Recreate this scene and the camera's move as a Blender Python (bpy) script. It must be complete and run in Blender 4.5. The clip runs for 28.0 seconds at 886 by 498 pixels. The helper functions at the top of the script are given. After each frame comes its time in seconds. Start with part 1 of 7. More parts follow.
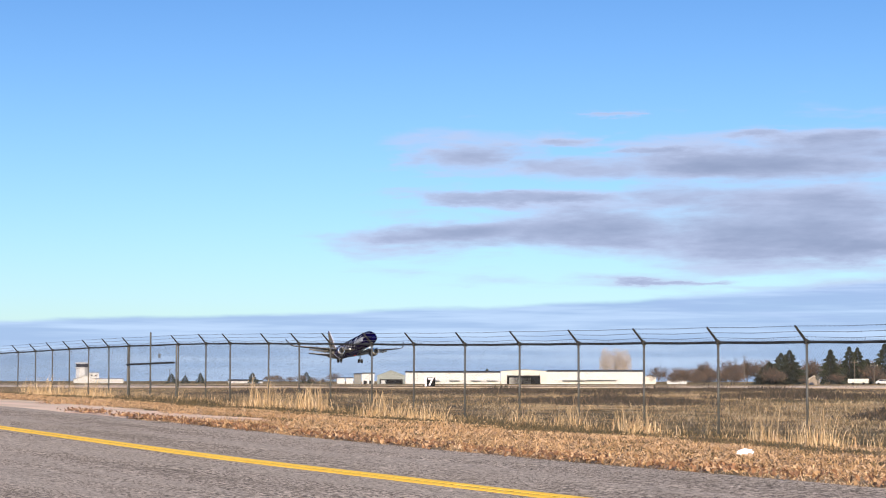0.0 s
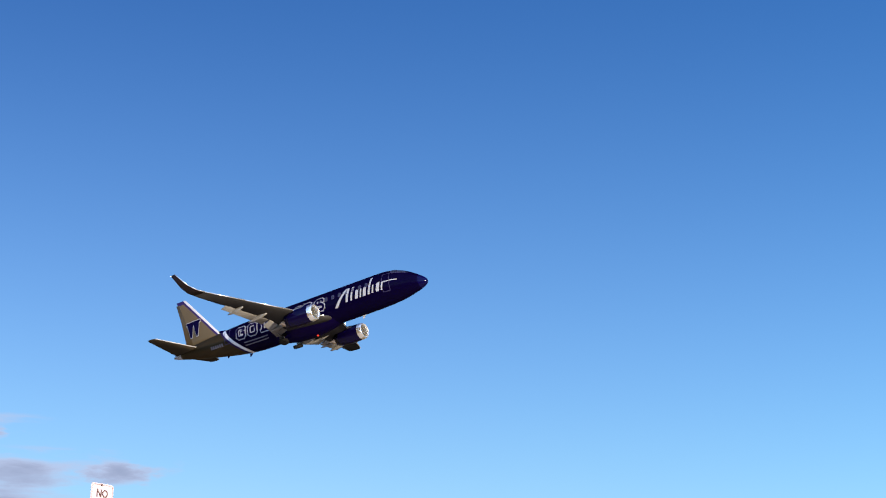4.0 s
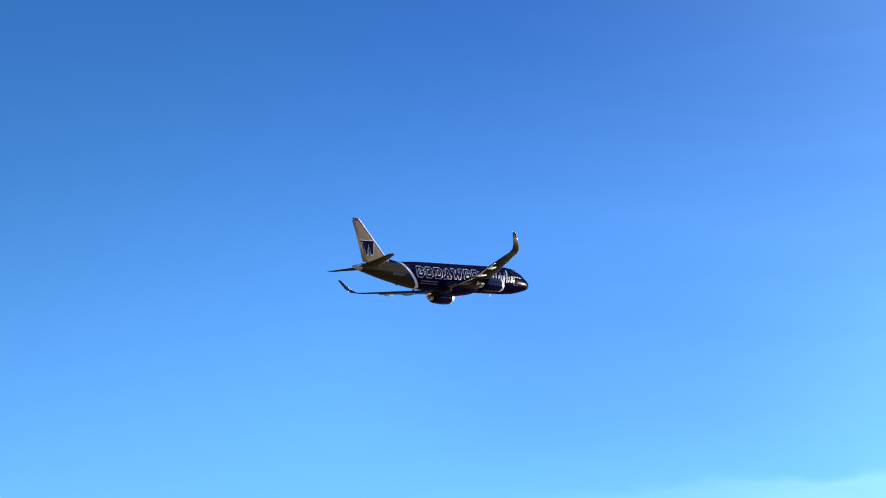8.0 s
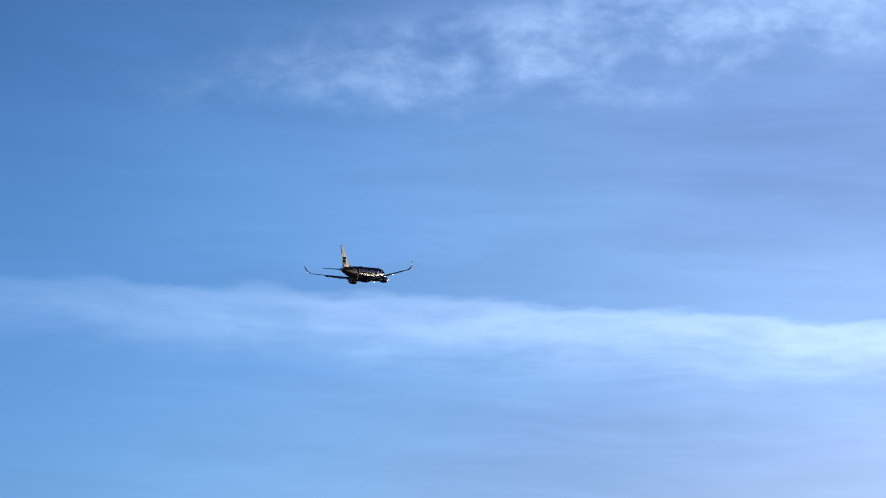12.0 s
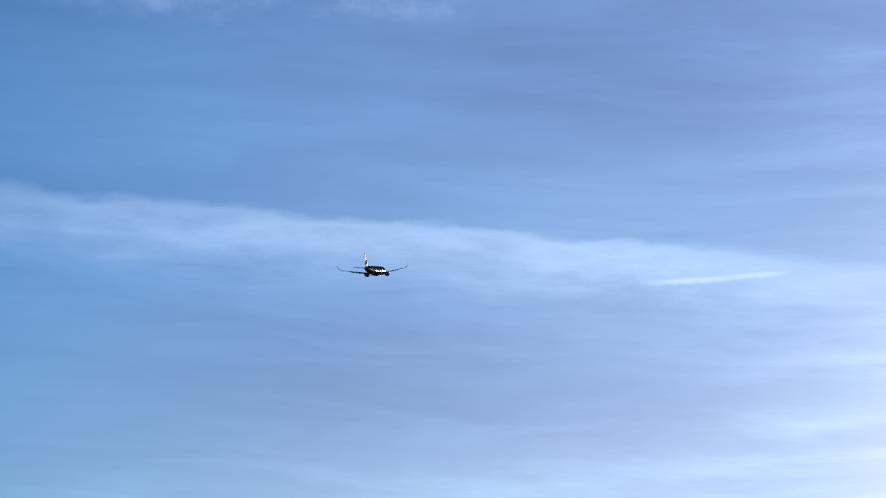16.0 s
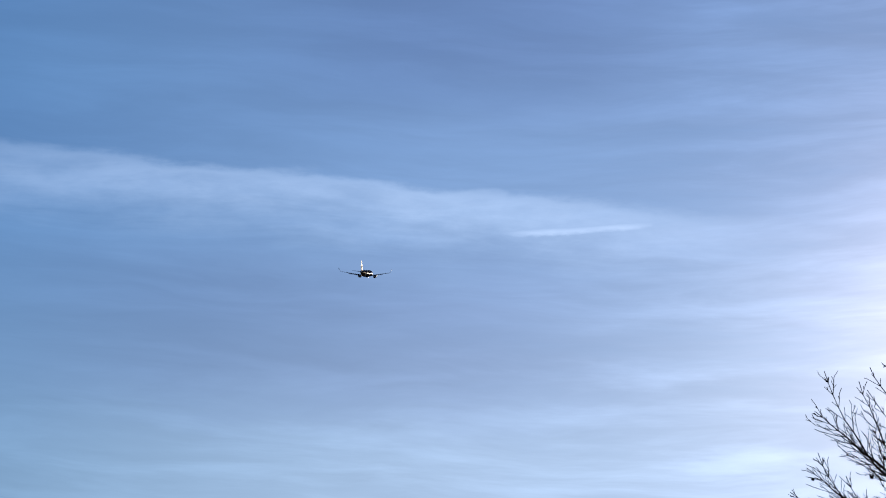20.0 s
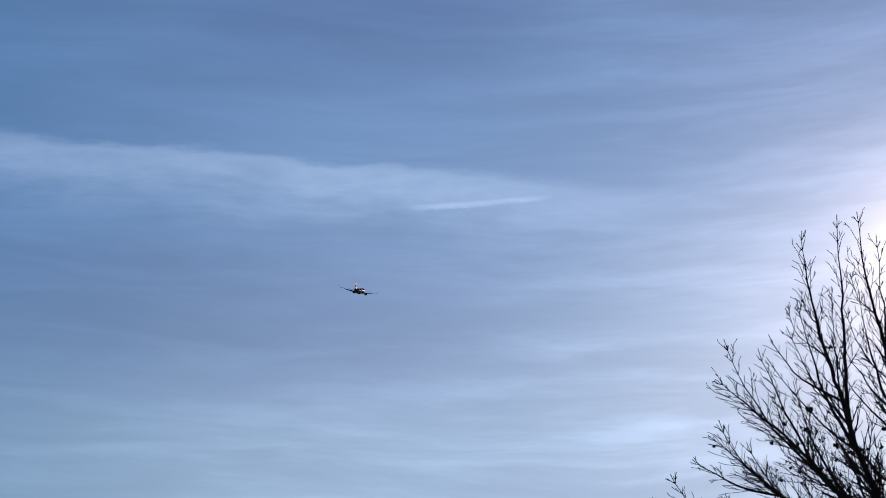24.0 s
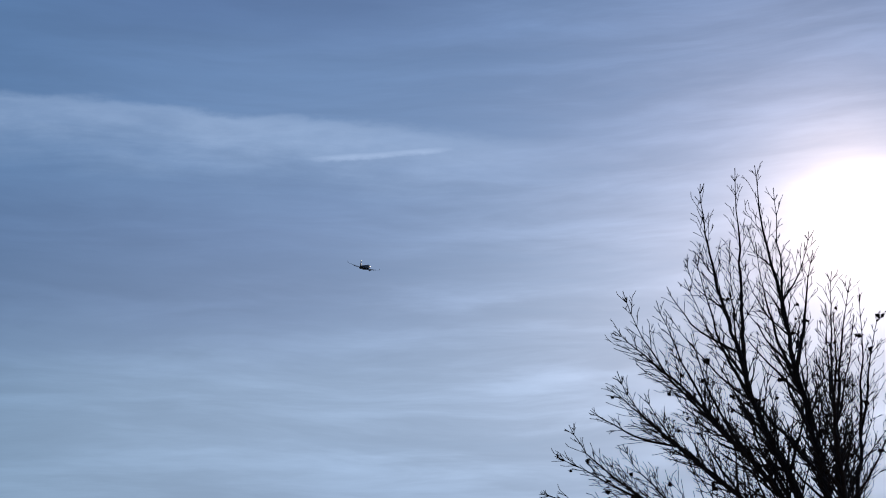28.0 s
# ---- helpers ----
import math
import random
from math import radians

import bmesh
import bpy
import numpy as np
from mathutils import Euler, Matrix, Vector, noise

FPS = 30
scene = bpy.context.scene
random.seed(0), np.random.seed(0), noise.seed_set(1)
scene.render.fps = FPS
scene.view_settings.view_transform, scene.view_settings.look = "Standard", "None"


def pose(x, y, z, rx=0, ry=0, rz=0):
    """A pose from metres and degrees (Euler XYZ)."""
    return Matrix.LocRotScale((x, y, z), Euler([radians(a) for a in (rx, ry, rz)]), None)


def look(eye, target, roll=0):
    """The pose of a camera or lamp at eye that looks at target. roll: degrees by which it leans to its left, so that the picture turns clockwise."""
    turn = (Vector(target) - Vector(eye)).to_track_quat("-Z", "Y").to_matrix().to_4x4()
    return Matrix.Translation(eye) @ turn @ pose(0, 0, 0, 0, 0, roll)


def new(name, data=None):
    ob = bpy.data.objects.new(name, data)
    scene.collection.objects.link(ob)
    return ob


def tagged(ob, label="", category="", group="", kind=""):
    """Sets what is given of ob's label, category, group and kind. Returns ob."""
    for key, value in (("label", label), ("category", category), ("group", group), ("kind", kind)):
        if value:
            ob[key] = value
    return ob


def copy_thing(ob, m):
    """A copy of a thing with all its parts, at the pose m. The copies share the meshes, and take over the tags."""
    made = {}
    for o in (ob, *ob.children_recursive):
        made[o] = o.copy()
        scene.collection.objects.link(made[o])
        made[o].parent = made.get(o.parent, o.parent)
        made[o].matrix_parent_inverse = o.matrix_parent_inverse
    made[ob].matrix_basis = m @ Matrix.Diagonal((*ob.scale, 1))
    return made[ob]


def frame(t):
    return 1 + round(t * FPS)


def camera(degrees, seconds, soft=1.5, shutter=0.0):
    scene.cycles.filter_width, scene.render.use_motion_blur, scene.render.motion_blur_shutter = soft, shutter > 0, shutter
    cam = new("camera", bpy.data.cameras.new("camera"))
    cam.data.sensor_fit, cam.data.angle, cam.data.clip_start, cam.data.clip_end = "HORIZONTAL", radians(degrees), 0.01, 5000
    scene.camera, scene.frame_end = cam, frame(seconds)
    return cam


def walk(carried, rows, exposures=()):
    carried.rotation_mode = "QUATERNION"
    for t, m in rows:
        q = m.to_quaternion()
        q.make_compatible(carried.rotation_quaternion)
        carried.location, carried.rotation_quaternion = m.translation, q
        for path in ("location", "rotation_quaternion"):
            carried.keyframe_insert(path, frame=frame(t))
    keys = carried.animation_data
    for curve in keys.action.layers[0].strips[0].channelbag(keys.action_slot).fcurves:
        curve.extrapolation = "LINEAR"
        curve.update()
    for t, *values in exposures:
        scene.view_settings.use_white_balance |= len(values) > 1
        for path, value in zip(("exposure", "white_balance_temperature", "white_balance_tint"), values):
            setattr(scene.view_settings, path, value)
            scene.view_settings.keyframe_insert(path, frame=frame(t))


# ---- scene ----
EXPOSURES = [(0, 1.2), (2.0, 1.2), (3.0, 1.1), (5.5, 1.24), (6.0, 1.35), (7.0, 1.56), (8.0, 1.2), (9.0, 0.45), (10.0, 0.12), (11.0, -0.13), (12.0, -0.16), (16.0, -0.48), (18.0, -0.62), (23.0, -0.97), (28.0, -1.27)]
MOON = (72.3, 14.27)
SKY_STRENGTH, SKY_LIFT = 0.046, 4.0
SKY_ACROSS, SKY_LOW, SKY_HIGH = (2.1, 2.6, 2.4), (1.52, 1.14, 1.06), (0.43, 0.53, 0.69)
SKY_AIR = (1.0, 0.3, 3.0)
SKY_TINT = (0.64, 1.03, 1.42)
CLOUD_LIGHT, CLOUD_DARK = (5.2, 5.95, 8.3), (2.85, 3.5, 5.3)
BANK_DARK, BANK_LIGHT = (3.5, 5.0, 8.0), (5.1, 6.7, 9.6)
VEIL_LOW, VEIL_MID, VEIL_TOP, CIRRUS = (14.9, 20.9, 30.2), (8.2, 14.2, 25.2), (5.6, 10.0, 19.8), (23.5, 31.0, 44.5)
HAZE = (2.3, 7.6, 17.6)
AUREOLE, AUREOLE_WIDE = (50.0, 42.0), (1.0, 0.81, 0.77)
SUN_POWER, SUN_COLOUR = 5.0, (1.0, 0.8, 0.54)
CLOUDS = [  # bearing, height, half width, half height, density
    (0.99, 6.5, 2.1, 0.28, 0.6), (4.4, 6.2, 2.5, 0.24, 0.55), (9.1, 6.22, 3.9, 0.34, 1.0), (11.6, 6.75, 2.5, 0.3, 0.75), (9.0, 7.12, 1.2, 0.1, 0.5), (6.3, 6.62, 1.4, 0.12, 0.6),
    (2.2, 5.3, 3.0, 0.16, 0.85), (6.9, 5.4, 1.9, 0.3, 0.45), (0.8, 4.24, 2.9, 0.3, 0.9), (4.6, 4.38, 3.6, 0.42, 0.95), (9.7, 4.5, 4.2, 0.75, 1.0), (11.3, 3.75, 2.6, 0.26, 0.9),
    (7.05, 2.88, 2.2, 0.055, 0.5), (4.9, 7.7, 0.8, 0.07, 0.3), (3.4, 7.0, 1.3, 0.1, 0.3), (11.9, 2.62, 1.8, 0.08, 0.6), (14.6, 4.6, 3.0, 0.5, 0.7),
    (17.5, 6.2, 1.8, 0.17, 0.8), (21.4, 6.83, 1.0, 0.11, 0.5), (24.3, 6.63, 0.85, 0.12, 0.6), (23.4, 6.04, 0.85, 0.08, 0.35), (24.7, 5.42, 1.9, 0.28, 0.75), (27.7, 5.58, 0.95, 0.22, 0.75),
    (17.2, 4.95, 4.2, 0.48, 0.85), (19.7, 4.3, 5.3, 0.75, 1.0), (23.0, 4.15, 3.6, 0.68, 1.0), (25.8, 3.72, 1.4, 0.5, 1.0), (27.8, 3.25, 1.4, 0.42, 0.9), (29.3, 3.06, 1.8, 0.38, 0.9),
    (20.0, 2.6, 8.0, 0.5, 0.8), (31.4, 4.13, 0.55, 0.08, 0.6), (33.9, 4.31, 0.78, 0.09, 0.7), (36.0, 3.65, 0.6, 0.04, 0.5), (29.9, 3.62, 1.0, 0.1, 0.6), (31.9, 3.05, 0.68, 0.1, 0.6),
    (34.1, 3.21, 1.2, 0.1, 0.6), (32.1, 2.4, 2.6, 0.2, 0.8), (82.6, 12.0, 1.1, 0.3, 0.6),
]
EYE = (0.0, 0.0, 1.6)


def aim(yaw, pitch, roll):
    """The camera's pose at its one standing place."""
    return pose(*EYE, 0, 0, yaw) @ pose(0, 0, 0, 90 + pitch) @ pose(0, 0, 0, 0, 0, -roll)


cam = camera(25.6, 28.0, soft=1.1)
PATH = [
    (0, -0.00, 3.83, -0.05), (0.5, -1.93, 4.13, -0.13), (1, -4.41, 4.53, -0.45), (1.5, -7.44, 5.10, -0.69),
    (2, -11.39, 6.00, -0.95), (2.5, -16.01, 7.19, -1.22), (3, -21.36, 8.61, -1.46), (3.5, -28.43, 10.46, -2.28),
    (4, -36.99, 12.67, -2.42), (4.5, -46.92, 15.02, -1.89), (5, -58.20, 17.29, -1.23), (5.5, -70.83, 19.24, -0.96),
    (6, -84.32, 20.62, -1.35), (6.5, -96.71, 21.23, -1.75), (7, -107.44, 21.21, -1.90), (7.5, -116.46, 20.79, -1.80),
    (8, -123.92, 20.13, -2.05), (8.5, -130.06, 19.39, -2.96), (9, -135.33, 18.73, -2.96), (9.5, -139.93, 18.16, -1.53),
    (10, -143.37, 17.45, -1.96), (10.5, -146.36, 16.88, -1.90), (11, -149.07, 16.30, -2.04), (11.5, -151.13, 15.78, -1.82),
    (12, -152.91, 15.34, -1.22), (12.5, -154.31, 14.94, -0.68), (13, -155.59, 14.54, -0.33), (13.5, -156.81, 14.23, -0.18),
    (14, -157.91, 13.98, -0.18), (14.5, -158.83, 13.74, -0.30), (15, -159.56, 13.49, -0.54), (15.5, -160.05, 13.18, -0.88),
    (16, -160.37, 12.83, -1.23), (16.5, -160.86, 12.66, -1.30), (17, -161.46, 12.54, -0.88), (17.5, -162.08, 12.51, -0.32),
    (18, -162.70, 12.23, -0.51), (18.5, -163.20, 11.70, -1.23), (19, -163.73, 11.57, -1.38), (19.5, -164.18, 11.49, -1.26),
    (20, -164.50, 11.42, -1.16), (20.5, -164.93, 11.51, -0.93), (21, -165.28, 11.51, -0.67), (21.5, -165.54, 11.40, -0.45),
    (22, -165.80, 11.23, -0.26), (22.5, -166.14, 11.06, -0.12), (23, -166.60, 10.93, -0.01), (23.5, -167.05, 10.82, 0.15),
    (24, -167.47, 10.68, 0.30), (24.5, -167.85, 10.59, 0.42), (25, -168.27, 10.53, 0.55), (25.5, -168.67, 10.41, 0.62),
    (26, -169.05, 10.22, 0.60), (26.5, -169.38, 9.95, 0.55), (27, -169.72, 9.71, 0.57), (27.5, -170.05, 9.41, 0.58),
    (28, -170.42, 9.24, 0.61),
]
walk(cam, [(t, aim(y, p, r)) for t, y, p, r in PATH], exposures=EXPOSURES)


# ---------------------------------------------------------------- world and sun
SUN_AZ, SUN_EL = 182.7, 9.7


def bearing(az, el=0.0):
    """Unit vector of a compass-like bearing: degrees clockwise from +Y, and degrees up."""
    a, e = radians(az), radians(el)
    return Vector((math.sin(a) * math.cos(e), math.cos(a) * math.cos(e), math.sin(e)))


class Nodes:
    """Short-hand for building node trees."""

    def __init__(self, tree):
        self.t = tree
        tree.nodes.clear()

    def add(self, kind, **props):
        n = self.t.nodes.new(kind)
        for k, v in props.items():
            if k == "operation":
                n.operation = v
            elif k == "data_type":
                n.data_type = v
            elif k == "blend_type":
                n.blend_type = v
        return n

    def put(self, sock, v):
        if isinstance(v, bpy.types.NodeSocket):
            self.t.links.new(v, sock)
        elif isinstance(v, bpy.types.Node):
            self.t.links.new(v.outputs[0], sock)
        else:
            sock.default_value = v

    def m(self, op, a, b=None, c=None):
        n = self.add("ShaderNodeMath", operation=op)
        for i, v in enumerate((a, b, c)):
            if v is not None:
                self.put(n.inputs[i], v)
        return n.outputs[0]

    def step(self, v, lo, hi, a=0.0, b=1.0):
        n = self.add("ShaderNodeMapRange")
        n.interpolation_type = "SMOOTHSTEP"
        for i, x in enumerate((v, lo, hi, a, b)):
            self.put(n.inputs[i], x)
        return n.outputs[0]

    def xyz(self, x, y, z):
        n = self.add("ShaderNodeCombineXYZ")
        for i, v in enumerate((x, y, z)):
            self.put(n.inputs[i], v)
        return n.outputs[0]

    def noise(self, vec, scale, detail=4.0, rough=0.55, distort=0.0):
        n = self.add("ShaderNodeTexNoise")
        self.put(n.inputs["Vector"], vec)
        n.inputs["Scale"].default_value = scale
        n.inputs["Detail"].default_value = detail
        n.inputs["Roughness"].default_value = rough
        n.inputs["Distortion"].default_value = distort
        return n.outputs[0]

    def mix(self, f, a, b, mode="MIX"):
        n = self.add("ShaderNodeMix", data_type="RGBA", blend_type=mode)
        self.put(n.inputs[0], f)
        self.put(n.inputs[6], a)
        self.put(n.inputs[7], b)
        return n.outputs[2]


def build_world():
    w = bpy.data.worlds.new("sky")
    w.use_nodes = True
    scene.world = w
    n = Nodes(w.node_tree)
    out = n.add("ShaderNodeOutputWorld")
    bg = n.add("ShaderNodeBackground")
    n.t.links.new(bg.outputs[0], out.inputs[0])
    sky = n.add("ShaderNodeTexSky")
    sky.sky_type = "NISHITA"
    sky.sun_disc = False
    sky.sun_elevation = radians(SUN_EL + SKY_LIFT)
    sky.sun_rotation = radians(SUN_AZ)
    sky.altitude = 300
    sky.air_density, sky.dust_density, sky.ozone_density = SKY_AIR
    co = n.add("ShaderNodeTexCoord")
    sep = n.add("ShaderNodeSeparateXYZ")
    n.t.links.new(co.outputs["Generated"], sep.inputs[0])
    x, y, z = sep.outputs
    el = n.m("MULTIPLY", n.m("ARCSINE", z), 57.2958)
    az = n.m("MULTIPLY", n.m("ARCTAN2", x, y), 57.2958)                     # -180 .. 180, 0 at +Y
    azb = n.m("ADD", n.m("MULTIPLY", n.m("ARCTAN2", n.m("MULTIPLY", x, -1.0), n.m("MULTIPLY", y, -1.0)), 57.2958), 180.0)

    base = n.mix(1.0, sky.outputs[0], (*SKY_TINT, 1), "MULTIPLY")
    s = bearing(SUN_AZ, SUN_EL)
    dot = n.add("ShaderNodeVectorMath", operation="DOT_PRODUCT")
    n.t.links.new(co.outputs["Generated"], dot.inputs[0])
    dot.inputs[1].default_value = s
    # deeper overhead, fuller at right angles to the sun
    across = n.m("SUBTRACT", 1.0, n.m("MULTIPLY", dot.outputs["Value"], dot.outputs["Value"]))
    base = n.mix(1.0, base, n.mix(n.m("POWER", across, 3.0), (1, 1, 1, 1), (*SKY_ACROSS, 1)), "MULTIPLY")
    base = n.mix(1.0, base, n.mix(n.step(el, 1.0, 24.0), (*SKY_LOW, 1), (*SKY_HIGH, 1)), "MULTIPLY")
    swell = n.m("MULTIPLY", n.m("MULTIPLY", n.step(azb, 106.0, 124.0, 0.92, 1.08), n.step(azb, 126.0, 146.0, 1.0, 0.9259)), n.step(azb, 88.0, 104.0, 1.08696, 1.0))
    base = n.mix(1.0, base, n.xyz(swell, swell, swell), "MULTIPLY")
    base = n.mix(1.0, base, n.mix(n.m("MULTIPLY", n.step(azb, 112.0, 128.0), n.step(azb, 350.0, 240.0)), (1, 1, 1, 1), (0.93, 0.96, 1.1, 1)), "MULTIPLY")

    # --- stratocumulus over the airfield
    w1 = n.noise(n.xyz(n.m("MULTIPLY", az, 0.16), n.m("MULTIPLY", el, 0.75), 3.1), 1.0, 5.0, 0.6)
    w2 = n.noise(n.xyz(n.m("MULTIPLY", az, 0.55), n.m("MULTIPLY", el, 2.2), 7.7), 1.0, 5.0, 0.6)
    wob = n.m("ADD", n.m("MULTIPLY", n.m("SUBTRACT", w1, 0.5), 1.6), n.m("MULTIPLY", n.m("SUBTRACT", w2, 0.5), 0.9))
    total = wide_total = None
    az0, el0 = az, el
    az = n.m("ADD", az, n.m("MULTIPLY", n.m("SUBTRACT", n.noise(n.xyz(n.m("MULTIPLY", az0, 0.45), n.m("MULTIPLY", el0, 1.3), 12.0), 1.0, 5.0, 0.6), 0.5), 4.5))
    el = n.m("ADD", el, n.m("MULTIPLY", n.m("SUBTRACT", n.noise(n.xyz(n.m("MULTIPLY", az0, 0.35), n.m("MULTIPLY", el0, 1.6), 22.0), 1.0, 6.0, 0.62), 0.5), 0.9))
    for a, e, ha, he, k in CLOUDS:
        da = n.m("DIVIDE", n.m("SUBTRACT", az, a), ha * 1.12)
        de = n.m("DIVIDE", n.m("SUBTRACT", el, e), he * 1.6)
        da, de = n.m("MULTIPLY", da, da), n.m("MULTIPLY", de, de)
        d = n.m("MAXIMUM", n.m("SUBTRACT", k, n.m("ADD", da, de)), -2.0)
        total = d if total is None else n.m("MAXIMUM", total, d)
        d = n.m("MAXIMUM", n.m("SUBTRACT", 0.5 + 0.5 * k, n.m("ADD", n.m("MULTIPLY", da, 0.5), n.m("MULTIPLY", de, 0.12))), -2.0)
        wide_total = d if wide_total is None else n.m("MAXIMUM", wide_total, d)
    az, el = az0, el0
    thin = n.noise(n.xyz(n.m("MULTIPLY", az, 0.2), n.m("ADD", n.m("MULTIPLY", el, 1.7), n.m("MULTIPLY", w1, 1.2)), 31.0), 1.0, 5.0, 0.52, 0.2)
    body = n.m("ADD", n.m("ADD", total, n.m("MULTIPLY", wob, 0.6)), n.m("MULTIPLY", n.m("SUBTRACT", thin, 0.5), 1.5))
    wisp = n.m("ADD", n.m("ADD", wide_total, wob), n.m("MULTIPLY", n.m("SUBTRACT", thin, 0.5), 5.0))
    base = n.mix(n.m("MULTIPLY", n.step(wisp, 0.15, 1.6), 0.75), base, (*CLOUD_LIGHT, 1))
    mask_a = n.m("MULTIPLY", n.step(body, -0.75, 0.7), 0.97)
    shade = n.step(n.m("ADD", body, n.m("MULTIPLY", w2, 0.7)), 0.0, 1.9)
    col_a = n.mix(shade, (*CLOUD_LIGHT, 1), (*CLOUD_DARK, 1))
    base = n.mix(mask_a, base, col_a)

    # --- the low grey-blue bank that closes the horizon there
    edge = n.m("ADD", n.m("ADD", 2.07, n.m("MAXIMUM", n.m("MULTIPLY", az, 0.03), n.m("MINIMUM", n.m("MULTIPLY", az, 0.06), 0.75))), n.m("MULTIPLY", n.m("SUBTRACT", w1, 0.5), 0.5))
    low = n.step(n.m("SUBTRACT", edge, el), -0.06, 0.12)
    far = n.step(n.m("ABSOLUTE", n.m("SUBTRACT", az, 10.0)), 75.0, 40.0)
    streak = n.noise(n.xyz(n.m("MULTIPLY", az, 0.12), n.m("MULTIPLY", el, 2.4), 1.7), 1.0, 4.0, 0.6)
    col_l = n.mix(n.step(streak, 0.38, 0.64), (*BANK_DARK, 1), (*BANK_LIGHT, 1))
    base = n.mix(n.m("MULTIPLY", n.m("MULTIPLY", low, far), 0.9), base, col_l)

    # --- thin high cloud, thicker towards the sun
    veil = n.m("MULTIPLY", n.m("POWER", n.step(azb, 112.0, 168.0), 2.0), n.step(azb, 350.0, 240.0))
    warp = n.m("MULTIPLY", n.m("SUBTRACT", n.noise(n.xyz(n.m("MULTIPLY", azb, 0.08), n.m("MULTIPLY", el, 0.25), 0.0), 1.0, 3.0), 0.5), 2.0)
    hair = n.noise(n.xyz(n.m("MULTIPLY", azb, 0.10), n.m("ADD", n.m("MULTIPLY", el, 0.95), warp), 9.3), 1.0, 6.0, 0.62, 0.4)
    puff = n.noise(n.xyz(n.m("MULTIPLY", azb, 0.34), n.m("MULTIPLY", el, 0.62), 5.5), 1.0, 7.0, 0.6, 0.15)
    lean = n.m("SUBTRACT", el, n.m("MULTIPLY", n.m("SUBTRACT", azb, 172.0), n.step(azb, 162.0, 182.0, -0.04, 0.08)))
    fine = n.noise(n.xyz(n.m("MULTIPLY", azb, 0.13), n.m("ADD", n.m("MULTIPLY", lean, 1.0), n.m("MULTIPLY", warp, 0.5)), 2.2), 1.0, 6.0, 0.6, 0.3)
    haze = n.m("MULTIPLY", n.m("MULTIPLY", n.step(azb, 96.0, 134.0), n.step(azb, 164.0, 142.0)), n.step(el, 29.0, 11.0))
    base = n.mix(n.m("MULTIPLY", haze, 0.55), base, (*HAZE, 1))
    tone = n.mix(n.step(el, 14.0, 3.5), n.mix(n.step(el, 9.0, 22.0), (*VEIL_MID, 1), (*VEIL_TOP, 1)), (*VEIL_LOW, 1))
    ripple = n.m("ADD", n.m("ADD", 0.9, n.m("MULTIPLY", n.step(hair, 0.3, 0.8), 0.12)), n.m("MULTIPLY", n.step(fine, 0.4, 0.75), n.step(n.m("ADD", n.step(el, 12.0, 4.0), n.step(azb, 164.0, 176.0)), 0.0, 2.0, 0.06, 0.32)))
    tone = n.mix(1.0, tone, n.mix(n.step(azb, 140.0, 166.0), (0.72, 0.97, 1.08, 1), (1, 1, 1, 1)), "MULTIPLY")
    ripple = n.m("MULTIPLY", ripple, n.step(azb, 150.0, 172.0, n.step(el, 12.0, 7.0, 1.0, 0.88), 1.05))
    base = n.mix(veil, base, n.mix(1.0, tone, n.xyz(ripple, ripple, ripple), "MULTIPLY"))
    wool = n.noise(n.xyz(n.m("MULTIPLY", azb, 0.36), n.m("MULTIPLY", el, 1.0), 14.4), 1.0, 6.0, 0.6, 0.1)
    # a long bowed band, a bright streak at its end, and a ruffled patch above
    soft = n.m("ADD", n.m("MULTIPLY", n.m("SUBTRACT", hair, 0.5), 0.8), n.m("MULTIPLY", n.m("SUBTRACT", wool, 0.5), 1.1))
    bow = n.m("SUBTRACT", azb, 146.0)
    line = n.m("SUBTRACT", n.m("ADD", el, soft), n.m("SUBTRACT", 13.12, n.m("MULTIPLY", n.m("MULTIPLY", bow, bow), 0.0021)))
    band = n.m("MULTIPLY", n.step(line, 1.0, 0.55), n.step(line, -1.5, 0.4))
    band = n.m("MULTIPLY", band, n.m("MULTIPLY", n.step(azb, 122.0, 150.0), n.step(azb, 177.0, 167.0)))
    sd = n.m("SUBTRACT", el, n.m("ADD", 12.0, n.m("MULTIPLY", n.m("SUBTRACT", azb, 169.0), n.step(azb, 164.0, 172.0, 0.03, 0.11))))
    st = n.m("MULTIPLY", n.m("MULTIPLY", n.step(n.m("ABSOLUTE", n.m("ADD", sd, n.m("MULTIPLY", soft, 0.5))), 0.26, 0.0), n.step(wool, 0.34, 0.58, 0.6, 1.0)), n.step(n.m("ABSOLUTE", n.m("SUBTRACT", azb, 168.6)), 3.4, 0.8))
    ruff = n.m("SUBTRACT", puff, 0.5)
    lift = n.m("ADD", el, n.m("MULTIPLY", ruff, 2.4))
    crest = n.m("ADD", 20.1, n.m("MULTIPLY", n.m("SUBTRACT", azb, 139.0), 0.16))
    curl = n.noise(n.xyz(n.m("MULTIPLY", azb, 0.8), n.m("MULTIPLY", el, 1.15), 8.1), 1.0, 6.0, 0.6, 0.6)
    pe = n.m("MULTIPLY", n.step(n.m("SUBTRACT", lift, n.m("MULTIPLY", n.m("SUBTRACT", azb, 146.0), 0.07)), 18.6, 20.2), n.step(n.m("SUBTRACT", lift, crest), 0.9, -0.7))
